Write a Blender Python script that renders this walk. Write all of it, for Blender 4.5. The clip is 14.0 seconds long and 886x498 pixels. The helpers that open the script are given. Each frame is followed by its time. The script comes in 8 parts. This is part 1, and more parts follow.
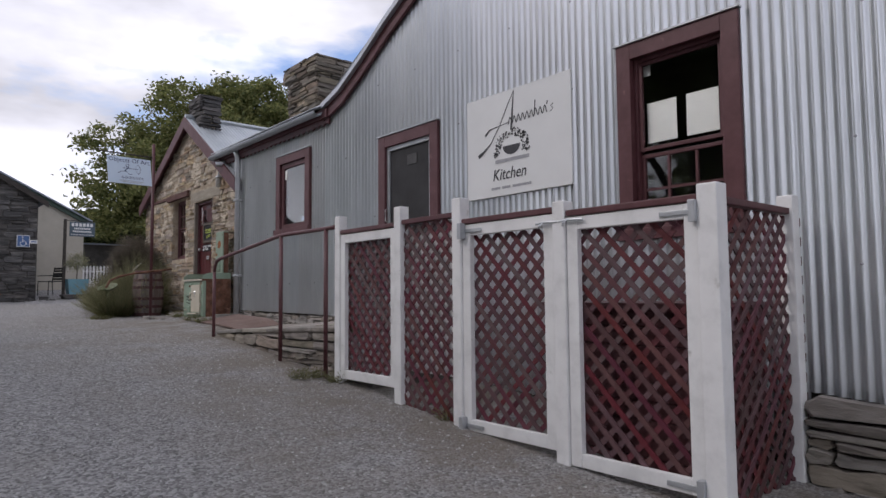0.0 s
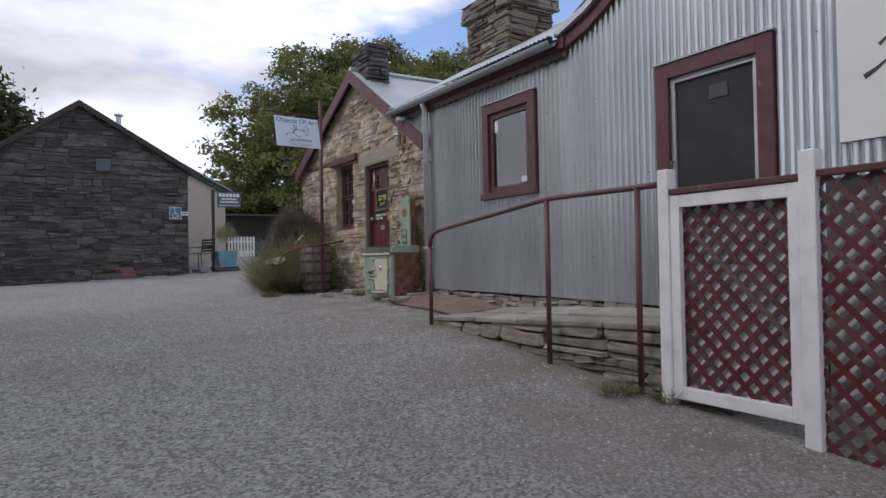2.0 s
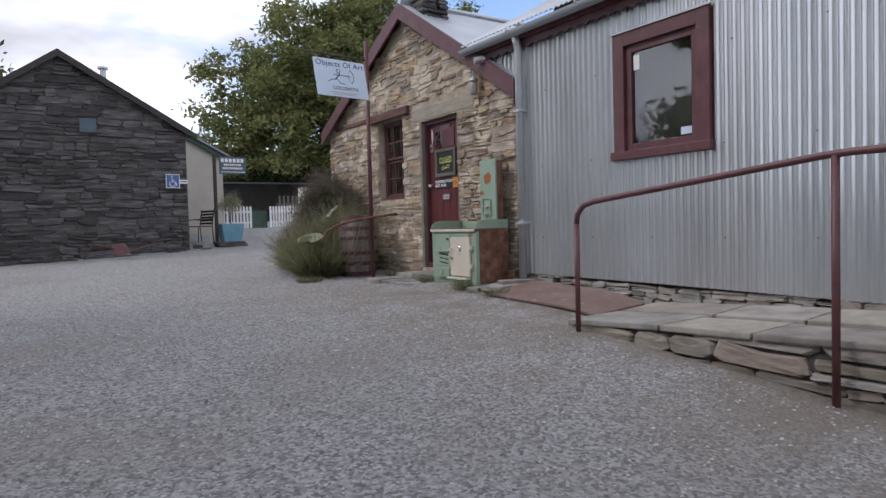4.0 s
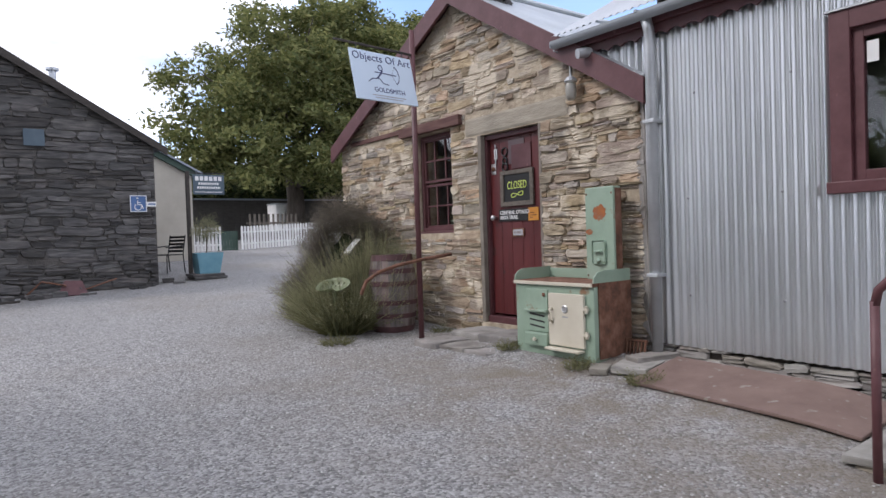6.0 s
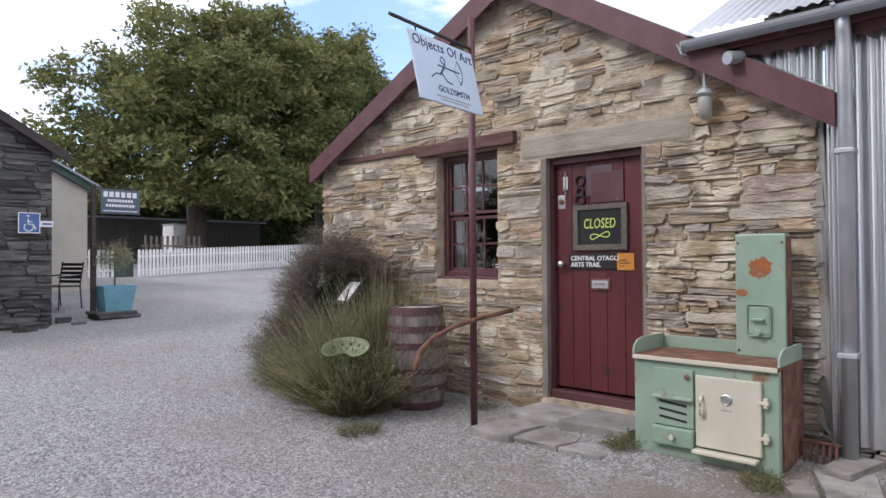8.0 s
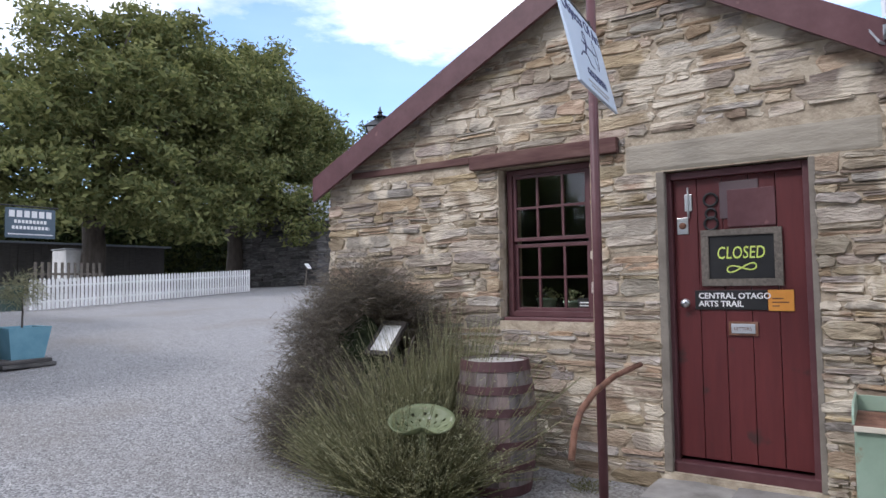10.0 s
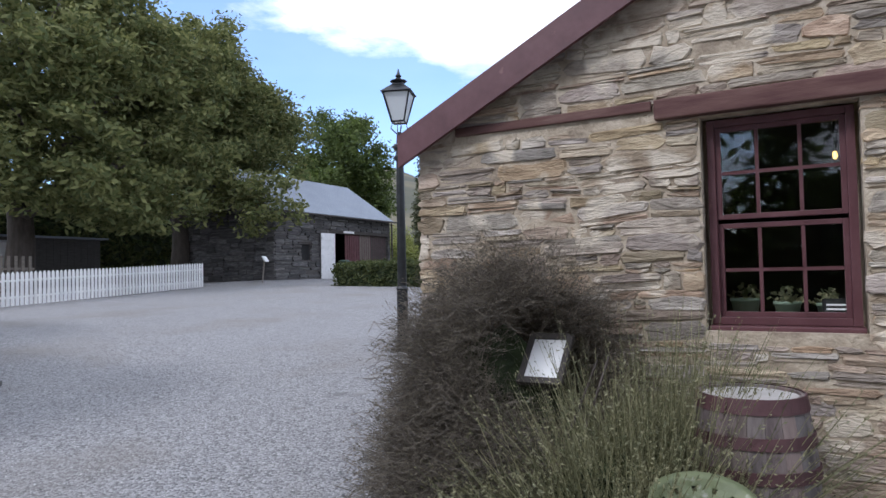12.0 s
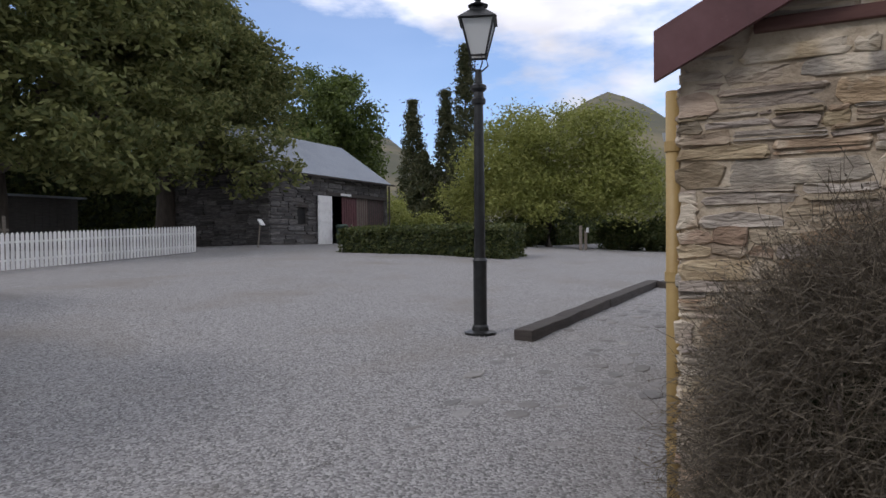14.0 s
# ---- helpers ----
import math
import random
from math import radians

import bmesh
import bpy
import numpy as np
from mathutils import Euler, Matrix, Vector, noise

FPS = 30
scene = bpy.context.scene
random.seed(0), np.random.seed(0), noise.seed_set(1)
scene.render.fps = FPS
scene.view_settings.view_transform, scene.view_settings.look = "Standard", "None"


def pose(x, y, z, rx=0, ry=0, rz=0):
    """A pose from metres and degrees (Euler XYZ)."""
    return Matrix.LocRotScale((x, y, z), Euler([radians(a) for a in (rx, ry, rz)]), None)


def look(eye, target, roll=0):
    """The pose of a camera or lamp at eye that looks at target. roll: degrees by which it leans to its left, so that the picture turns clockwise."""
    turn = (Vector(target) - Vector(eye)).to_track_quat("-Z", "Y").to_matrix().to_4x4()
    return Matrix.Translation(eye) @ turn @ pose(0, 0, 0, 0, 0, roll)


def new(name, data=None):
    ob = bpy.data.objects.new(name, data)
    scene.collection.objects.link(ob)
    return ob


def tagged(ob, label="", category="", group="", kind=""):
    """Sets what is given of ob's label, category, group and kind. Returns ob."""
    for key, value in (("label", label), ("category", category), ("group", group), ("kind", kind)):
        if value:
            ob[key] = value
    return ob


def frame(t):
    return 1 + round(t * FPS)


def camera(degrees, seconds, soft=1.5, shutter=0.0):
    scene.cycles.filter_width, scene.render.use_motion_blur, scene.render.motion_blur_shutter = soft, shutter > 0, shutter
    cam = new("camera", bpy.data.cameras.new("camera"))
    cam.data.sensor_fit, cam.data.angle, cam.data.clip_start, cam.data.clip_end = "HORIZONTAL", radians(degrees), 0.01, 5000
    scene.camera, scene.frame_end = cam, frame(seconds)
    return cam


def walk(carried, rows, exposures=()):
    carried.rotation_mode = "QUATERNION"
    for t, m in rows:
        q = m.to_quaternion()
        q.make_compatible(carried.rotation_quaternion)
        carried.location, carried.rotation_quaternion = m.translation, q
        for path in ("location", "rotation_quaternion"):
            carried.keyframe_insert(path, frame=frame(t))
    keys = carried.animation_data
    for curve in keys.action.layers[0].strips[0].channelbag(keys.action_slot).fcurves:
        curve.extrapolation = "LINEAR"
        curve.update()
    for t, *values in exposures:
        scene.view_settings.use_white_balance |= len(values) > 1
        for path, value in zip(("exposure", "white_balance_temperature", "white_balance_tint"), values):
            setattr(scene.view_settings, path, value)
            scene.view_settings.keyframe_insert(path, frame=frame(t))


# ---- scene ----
cam = camera(68.6, 14.0)
PATH = [
    (0, (0.103, 0.488, 1.594), (1.392, 2.011, 1.728), -0.5),
    (0.5, (-0.067, 1.156, 1.607), (1.034, 2.823, 1.709), -0.2),
    (1, (-0.124, 1.773, 1.63), (0.933, 3.47, 1.674), -0.4),
    (1.5, (-0.171, 2.391, 1.692), (0.869, 4.098, 1.73), -1.1),
    (2, (-0.236, 2.975, 1.767), (0.81, 4.68, 1.795), -1.1),
    (2.5, (-0.248, 3.609, 1.825), (0.804, 5.31, 1.836), -1.8),
    (3, (-0.379, 4.219, 1.877), (0.652, 5.933, 1.858), -2.3),
    (3.2, (-0.367, 4.447, 1.879), (0.662, 6.161, 1.821), -1.9),
    (5.3, (-0.323, 7.096, 2.186), (0.88, 8.693, 2.119), -1.6),
    (5.5, (-0.303, 7.339, 2.245), (0.887, 8.945, 2.177), -1.7),
    (6, (-0.153, 7.944, 2.312), (1.047, 9.544, 2.27), -1.9),
    (6.5, (-0.151, 8.563, 2.357), (1.053, 10.16, 2.336), -2.0),
    (7, (-0.152, 9.129, 2.407), (1.114, 10.678, 2.418), -1.5),
    (7.5, (-0.143, 9.718, 2.509), (1.224, 11.177, 2.555), -1.7),
    (8, (-0.182, 10.314, 2.546), (1.275, 11.684, 2.576), -0.4),
    (8.5, (-0.178, 10.874, 2.58), (1.345, 12.17, 2.602), -0.1),
    (8.7, (-0.181, 11.09, 2.619), (1.362, 12.361, 2.661), -0.2),
    (10.8, (0.181, 13.156, 2.673), (1.904, 14.168, 2.76), -1.0),
    (11, (0.262, 13.4, 2.643), (2.004, 14.379, 2.724), -1.0),
    (11.5, (0.418, 13.983, 2.686), (2.173, 14.938, 2.772), -1.3),
    (12, (0.582, 14.497, 2.71), (2.335, 15.457, 2.785), -1.2),
    (12.5, (0.825, 15.017, 2.696), (2.602, 15.934, 2.736), -1.0),
    (13, (1.056, 15.565, 2.708), (2.847, 16.455, 2.723), -1.1),
    (13.5, (1.25, 16.073, 2.734), (3.068, 16.905, 2.726), -0.4),
    (14, (1.445, 16.566, 2.775), (3.234, 17.459, 2.743), -0.5),
]
EXPOSURES = ((0, -0.56, 6080, 19), (1.5, -0.54, 6040, 18), (3.2, -0.33, 5930, 17), (5.3, 0.06, 5960, 17), (7.5, 0.29, 5990, 17), (8.7, 0.29, 5920, 17), (10.8, 0.22, 5640, 16), (12, 0.10, 5580, 16), (13, -0.18, 5720, 15), (14, -0.55, 6080, 17))
walk(cam, [(t, look(eye, target, roll)) for t, eye, target, roll in PATH], EXPOSURES)

# -- light
world = bpy.data.worlds.new("world")
scene.world = world
world.use_nodes = True
wn, wl = world.node_tree.nodes, world.node_tree.links
SUN_EL, SUN_AZ = radians(42), radians(-62)      # azimuth from +y towards +x
sky = wn.new("ShaderNodeTexSky")
sky.sky_type, sky.sun_disc = "NISHITA", False
sky.sun_elevation, sky.sun_rotation = SUN_EL, SUN_AZ
sky.air_density, sky.dust_density, sky.ozone_density = 1.0, 1.5, 1.0
bg = wn["Background"]
tc = wn.new("ShaderNodeTexCoord")
mp = wn.new("ShaderNodeMapping")
mp.inputs["Scale"].default_value = (1.0, 1.0, 2.8)
mp.inputs["Location"].default_value = (0.35, 0.1, 0.2)
cl = wn.new("ShaderNodeTexNoise")
cl.inputs["Scale"].default_value, cl.inputs["Detail"].default_value, cl.inputs["Roughness"].default_value = 2.0, 9.0, 0.57
ramp = wn.new("ShaderNodeValToRGB")
ramp.color_ramp.elements[0].position, ramp.color_ramp.elements[1].position = 0.395, 0.51
ramp.color_ramp.elements[0].color = (0.09, 0.09, 0.09, 1)     # a thin veil of high cloud
# broken cloud, thinning to blue towards the north-east of the yard
bearing = wn.new("ShaderNodeVectorMath")
bearing.operation = "DOT_PRODUCT"
bearing.inputs[1].default_value = (0.755, 0.656, 0.0)
thin = wn.new("ShaderNodeMapRange")
thin.inputs["From Min"].default_value, thin.inputs["From Max"].default_value = 0.88, 0.985
thin.inputs["To Min"].default_value, thin.inputs["To Max"].default_value = 0.035, -0.19
cov = wn.new("ShaderNodeMath")
cov.operation = "ADD"
mix = wn.new("ShaderNodeMix")
mix.data_type = "RGBA"
shade = wn.new("ShaderNodeTexNoise")
shade.inputs["Scale"].default_value, shade.inputs["Detail"].default_value = 3.0, 6.0
shr = wn.new("ShaderNodeMapRange")
shr.inputs["From Min"].default_value, shr.inputs["From Max"].default_value = 0.35, 0.65
shr.inputs["To Min"].default_value, shr.inputs["To Max"].default_value = 6.0, 12.5
comb = wn.new("ShaderNodeCombineColor")
wl.new(tc.outputs["Generated"], mp.inputs["Vector"])
wl.new(mp.outputs["Vector"], cl.inputs["Vector"])
wl.new(mp.outputs["Vector"], shade.inputs["Vector"])
wl.new(tc.outputs["Generated"], bearing.inputs[0])
wl.new(bearing.outputs["Value"], thin.inputs["Value"])
wl.new(thin.outputs["Result"], cov.inputs[0])
wl.new(cl.outputs["Fac"], cov.inputs[1])
wl.new(cov.outputs[0], ramp.inputs["Fac"])
wl.new(shade.outputs["Fac"], shr.inputs["Value"])
for i in range(3):
    wl.new(shr.outputs["Result"], comb.inputs[i])
wl.new(ramp.outputs["Color"], mix.inputs["Factor"])
clear = wn.new("ShaderNodeVectorMath")
clear.operation = "MULTIPLY"
clear.inputs[1].default_value = (1.55, 1.75, 1.95)     # clear, bright blue between the clouds
wl.new(sky.outputs["Color"], clear.inputs[0])
wl.new(clear.outputs["Vector"], mix.inputs["A"])
wl.new(comb.outputs["Color"], mix.inputs["B"])
wl.new(mix.outputs["Result"], bg.inputs["Color"])
bg.inputs["Strength"].default_value = 0.14
sun = new("sun", bpy.data.lights.new("sun", "SUN"))
sun.data.energy, sun.data.angle, sun.data.color = 1.5, radians(12), (1.0, 0.93, 0.82)
sdir = Vector((math.sin(SUN_AZ) * math.cos(SUN_EL), math.cos(SUN_AZ) * math.cos(SUN_EL), math.sin(SUN_EL)))
sun.matrix_world = look((0, 0, 0), tuple(-sdir))


# -- materials
def mat(name, rough=0.7, metal=0.0):
    m = bpy.data.materials.new(name)
    m.use_nodes = True
    b = m.node_tree.nodes["Principled BSDF"]
    b.inputs["Roughness"].default_value, b.inputs["Metallic"].default_value = rough, metal
    return m, m.node_tree.nodes, m.node_tree.links, b


def noise_mat(name, colours, scale=4.0, detail=8.0, stretch=(1, 1, 1), rough=0.75, metal=0.0, bump=0.3, bump_scale=40.0,
              vary=0.0, island=False, dist=0.01, spots=None, lo=0.3, hi=0.7):
    """Colours through a noise at one scale, fine relief at another; vary: spread of brightness from piece to piece."""
    m, n, l, b = mat(name, rough, metal)
    co = n.new("ShaderNodeTexCoord")
    ma = n.new("ShaderNodeMapping")
    ma.inputs["Scale"].default_value = stretch
    l.new(co.outputs["Object"], ma.inputs["Vector"])
    a = n.new("ShaderNodeTexNoise")
    a.inputs["Scale"].default_value, a.inputs["Detail"].default_value, a.inputs["Roughness"].default_value = scale, detail, 0.6
    l.new(ma.outputs["Vector"], a.inputs["Vector"])
    r = n.new("ShaderNodeValToRGB")
    e = r.color_ramp.elements
    while len(e) < len(colours):
        e.new(0.5)
    for i, c in enumerate(colours):
        e[i].position = lo + (hi - lo) * i / max(1, len(colours) - 1)
        e[i].color = (*c, 1)
    l.new(a.outputs["Fac"], r.inputs["Fac"])
    out = r.outputs["Color"]
    if vary:
        hs = n.new("ShaderNodeHueSaturation")
        rnd = n.new("ShaderNodeNewGeometry") if island else n.new("ShaderNodeObjectInfo")
        mr = n.new("ShaderNodeMapRange")
        mr.inputs["To Min"].default_value, mr.inputs["To Max"].default_value = 1 - vary, 1 + vary
        l.new(rnd.outputs["Random Per Island" if island else "Random"], mr.inputs["Value"])
        l.new(mr.outputs["Result"], hs.inputs["Value"])
        mr2 = n.new("ShaderNodeMapRange")
        mr2.inputs["To Min"].default_value, mr2.inputs["To Max"].default_value = 0.5, 1.25
        wnz = n.new("ShaderNodeTexWhiteNoise")
        wnz.noise_dimensions = "1D"
        l.new(rnd.outputs["Random Per Island" if island else "Random"], wnz.inputs["W"])
        l.new(wnz.outputs["Value"], mr2.inputs["Value"])
        l.new(mr2.outputs["Result"], hs.inputs["Saturation"])
        sc = n.new("ShaderNodeSeparateColor")
        l.new(wnz.outputs["Color"], sc.inputs["Color"])
        mr3 = n.new("ShaderNodeMapRange")
        mr3.inputs["To Min"].default_value, mr3.inputs["To Max"].default_value = 0.478, 0.512
        l.new(sc.outputs["Green"], mr3.inputs["Value"])
        l.new(mr3.outputs["Result"], hs.inputs["Hue"])
        l.new(out, hs.inputs["Color"])
        out = hs.outputs["Color"]
    if spots:
        colour, sscale, edge = spots
        s = n.new("ShaderNodeTexNoise")
        s.inputs["Scale"].default_value, s.inputs["Detail"].default_value = sscale, 7.0
        l.new(co.outputs["Object"], s.inputs["Vector"])
        sr = n.new("ShaderNodeMapRange")
        sr.inputs["From Min"].default_value, sr.inputs["From Max"].default_value = edge, edge + 0.08
        l.new(s.outputs["Fac"], sr.inputs["Value"])
        mx = n.new("ShaderNodeMix")
        mx.data_type = "RGBA"
        l.new(sr.outputs["Result"], mx.inputs["Factor"])
        l.new(out, mx.inputs["A"])
        mx.inputs["B"].default_value = (*colour, 1)
        out = mx.outputs["Result"]
    l.new(out, b.inputs["Base Color"])
    if bump:
        f = n.new("ShaderNodeTexNoise")
        f.inputs["Scale"].default_value, f.inputs["Detail"].default_value = bump_scale, 6.0
        l.new(ma.outputs["Vector"], f.inputs["Vector"])
        bp = n.new("ShaderNodeBump")
        bp.inputs["Strength"].default_value, bp.inputs["Distance"].default_value = bump, dist
        l.new(f.outputs["Fac"], bp.inputs["Height"])
        l.new(bp.outputs["Normal"], b.inputs["Normal"])
    return m


M = {}
def gravel_mat():
    """Crushed chips a centimetre or two across, over broad worn and dusty patches."""
    m, n, l, p = mat("gravel", 0.95)
    co = n.new("ShaderNodeTexCoord")
    v = n.new("ShaderNodeTexVoronoi")
    v.inputs["Scale"].default_value = 58
    l.new(co.outputs["Object"], v.inputs["Vector"])
    hs = n.new("ShaderNodeSeparateColor")
    l.new(v.outputs["Color"], hs.inputs["Color"])
    r = n.new("ShaderNodeValToRGB")
    r.color_ramp.elements[0].color, r.color_ramp.elements[1].color = (0.12, 0.118, 0.117, 1), (0.385, 0.38, 0.375, 1)
    l.new(hs.outputs["Red"], r.inputs["Fac"])
    patch = n.new("ShaderNodeTexNoise")
    patch.inputs["Scale"].default_value, patch.inputs["Detail"].default_value = 0.55, 8
    l.new(co.outputs["Object"], patch.inputs["Vector"])
    mr = n.new("ShaderNodeMapRange")
    mr.inputs["From Min"].default_value, mr.inputs["From Max"].default_value = 0.50, 0.72
    mr.inputs["To Max"].default_value = 0.6
    l.new(patch.outputs["Fac"], mr.inputs["Value"])
    mx = n.new("ShaderNodeMix")
    mx.data_type = "RGBA"
    l.new(mr.outputs["Result"], mx.inputs["Factor"])
    l.new(r.outputs["Color"], mx.inputs["A"])
    mx.inputs["B"].default_value = (0.20, 0.182, 0.158, 1)
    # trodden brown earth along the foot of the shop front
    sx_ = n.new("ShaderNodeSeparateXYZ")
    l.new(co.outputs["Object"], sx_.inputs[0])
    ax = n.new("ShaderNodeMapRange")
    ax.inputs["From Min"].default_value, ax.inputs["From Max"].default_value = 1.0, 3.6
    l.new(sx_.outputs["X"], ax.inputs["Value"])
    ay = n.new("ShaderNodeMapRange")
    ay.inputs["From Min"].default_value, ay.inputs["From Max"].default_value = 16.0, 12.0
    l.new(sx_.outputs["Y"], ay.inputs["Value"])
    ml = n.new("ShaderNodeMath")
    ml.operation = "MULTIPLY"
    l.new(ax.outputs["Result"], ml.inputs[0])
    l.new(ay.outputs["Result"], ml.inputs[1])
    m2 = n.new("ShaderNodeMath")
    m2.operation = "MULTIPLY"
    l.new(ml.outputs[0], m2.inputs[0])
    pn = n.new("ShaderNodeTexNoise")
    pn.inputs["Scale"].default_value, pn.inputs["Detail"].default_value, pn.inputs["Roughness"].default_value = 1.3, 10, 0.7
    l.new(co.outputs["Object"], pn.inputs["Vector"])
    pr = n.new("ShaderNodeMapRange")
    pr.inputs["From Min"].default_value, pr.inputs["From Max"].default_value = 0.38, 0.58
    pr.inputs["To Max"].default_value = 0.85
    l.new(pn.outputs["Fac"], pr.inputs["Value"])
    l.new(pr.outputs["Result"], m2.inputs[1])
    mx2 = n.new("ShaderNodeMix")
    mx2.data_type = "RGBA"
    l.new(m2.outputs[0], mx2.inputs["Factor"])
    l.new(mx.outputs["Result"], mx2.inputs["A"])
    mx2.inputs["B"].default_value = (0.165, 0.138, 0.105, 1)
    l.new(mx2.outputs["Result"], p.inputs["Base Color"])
    bp = n.new("ShaderNodeBump")
    bp.inputs["Strength"].default_value, bp.inputs["Distance"].default_value, bp.invert = 0.8, 0.012, True
    l.new(v.outputs["Distance"], bp.inputs["Height"])
    l.new(bp.outputs["Normal"], p.inputs["Normal"])
    return m


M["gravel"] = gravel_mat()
M["schist"] = noise_mat("schist", [(0.20, 0.155, 0.105), (0.35, 0.28, 0.195), (0.48, 0.405, 0.295)], scale=5.0, stretch=(1, 1, 3), rough=0.9, bump=0.8, bump_scale=26,
                        vary=0.32, dist=0.02, spots=((0.60, 0.53, 0.42), 2.6, 0.53))
M["schist_i"] = noise_mat("schist_rest", [(0.20, 0.155, 0.105), (0.35, 0.28, 0.195), (0.48, 0.405, 0.295)], scale=5.0, stretch=(1, 1, 3), rough=0.9, bump=0.8, bump_scale=26,
                          vary=0.32, island=True, dist=0.02, spots=((0.60, 0.53, 0.42), 2.6, 0.53))
M["grey_stone"] = noise_mat("grey_stone", [(0.040, 0.039, 0.039), (0.086, 0.082, 0.079), (0.155, 0.145, 0.135)], scale=3.0, stretch=(1, 1, 6), rough=0.9, bump=0.6, bump_scale=14, vary=0.45)
M["grey_stone_i"] = noise_mat("grey_stone_rest", [(0.040, 0.039, 0.039), (0.086, 0.082, 0.079), (0.155, 0.145, 0.135)], scale=3.0, stretch=(1, 1, 6), rough=0.9, bump=0.6, bump_scale=14,
                              vary=0.45, island=True)
M["mortar"] = noise_mat("mortar", [(0.25, 0.20, 0.145), (0.43, 0.36, 0.265), (0.57, 0.50, 0.39)], scale=5, rough=0.95, bump=0.8, bump_scale=30, dist=0.02)
M["mortar_grey"] = noise_mat("mortar_grey", [(0.07, 0.065, 0.06), (0.13, 0.12, 0.11)], scale=5, rough=0.95, bump=0.8, bump_scale=30, dist=0.02)
M["iron"] = noise_mat("galvanised_iron", [(0.58, 0.60, 0.62), (0.70, 0.72, 0.74), (0.80, 0.82, 0.84)], scale=1.4, stretch=(1, 1, 0.35), rough=0.32, metal=0.92, bump=0.06, bump_scale=8,
                      vary=0.06)
M["roof_iron"] = noise_mat("roof_iron", [(0.40, 0.43, 0.46), (0.52, 0.55, 0.58)], scale=1.2, rough=0.45, metal=0.7, bump=0.05, bump_scale=8, vary=0.05)
M["barn_roof"] = noise_mat("barn_roof_iron", [(0.22, 0.25, 0.29), (0.28, 0.31, 0.35)], scale=0.8, rough=0.55, metal=0.2, bump=0.05, bump_scale=8)
M["maroon"] = noise_mat("maroon_paint", [(0.074, 0.024, 0.027), (0.097, 0.034, 0.038), (0.12, 0.049, 0.053)], scale=6, rough=0.5, bump=0.12, bump_scale=25, spots=((0.20, 0.10, 0.09), 9, 0.68))
M["door_red"] = noise_mat("door_red_paint", [(0.085, 0.014, 0.015), (0.118, 0.021, 0.021)], scale=5, rough=0.45, bump=0.12, bump_scale=30, stretch=(3, 3, 0.4), spots=((0.05, 0.02, 0.018), 6, 0.66))
M["white"] = noise_mat("white_paint", [(0.66, 0.66, 0.65), (0.78, 0.78, 0.77), (0.82, 0.82, 0.81)], scale=5, rough=0.55, bump=0.1, bump_scale=30, spots=((0.42, 0.41, 0.38), 7, 0.68))
M["cream"] = noise_mat("cream_plaster", [(0.40, 0.37, 0.31), (0.48, 0.45, 0.38)], scale=2, rough=0.9, bump=0.3)
M["dark_timber"] = noise_mat("dark_timber", [(0.035, 0.03, 0.027), (0.07, 0.06, 0.052)], scale=4, stretch=(1, 1, 6), rough=0.85)
M["old_timber"] = noise_mat("old_timber", [(0.10, 0.085, 0.07), (0.20, 0.175, 0.145)], scale=6, stretch=(1, 8, 8), rough=0.9)
M["black_iron"] = noise_mat("black_iron", [(0.012, 0.013, 0.014), (0.028, 0.03, 0.03)], scale=10, rough=0.4, metal=0.3, bump=0.15)
# near-black: the gloom of an unlit room, put into the colour
M["unlit_room"] = noise_mat("painted_unlit_room", [(0.02, 0.018, 0.016), (0.04, 0.036, 0.032)], scale=3, rough=0.9)
M["slab"] = noise_mat("flagstone", [(0.17, 0.155, 0.135), (0.27, 0.25, 0.22), (0.34, 0.32, 0.285)], scale=4, rough=0.9, bump=0.5, bump_scale=18, vary=0.2)
# near-black green: the shade inside foliage, put into the colour
M["foliage_shade"] = noise_mat("foliage_shade", [(0.012, 0.018, 0.006), (0.03, 0.045, 0.012)], scale=12, rough=0.9, bump=0.8)


# -- building helpers
def mesh_of(name, bm):
    me = bpy.data.meshes.new(name)
    bm.normal_update()
    bm.to_mesh(me)
    bm.free()
    return me


def part(name, bm, material, parent=None, label="", smooth=False):
    me = mesh_of(name, bm)
    me.materials.append(material)
    if smooth:
        for p in me.polygons:
            p.use_smooth = True
    ob = new(name, me)
    if parent:
        ob.parent = parent
    if label:
        ob["label"] = label
    return ob


def piece(name, me, parent, m=None):
    ob = new(name, me)
    ob.parent = parent
    if m is not None:
        ob.matrix_basis = m
    return ob


def empty(name, label, category, m=None, group="", kind=""):
    ob = new(name)
    if m is not None:
        ob.matrix_basis = m
    return tagged(ob, label, category, group, kind)


def box(bm, x0, x1, y0, y1, z0, z1, bevel=0.0, m=None):
    r = bmesh.ops.create_cube(bm, size=1.0)
    vs = r["verts"]
    bmesh.ops.scale(bm, verts=vs, vec=(x1 - x0, y1 - y0, z1 - z0))
    bmesh.ops.translate(bm, verts=vs, vec=((x0 + x1) / 2, (y0 + y1) / 2, (z0 + z1) / 2))
    if bevel:
        es = list({e for v in vs for e in v.link_edges})
        rb = bmesh.ops.bevel(bm, geom=es, offset=bevel, segments=2, affect="EDGES", profile=0.6)
        vs = list({v for f in rb["faces"] for v in f.verts} | {v for v in vs if v.is_valid})
    if m is not None:
        bmesh.ops.transform(bm, matrix=m, verts=vs)
    return vs


def boxed(*a, **k):
    bm = bmesh.new()
    box(bm, *a, **k)
    return bm


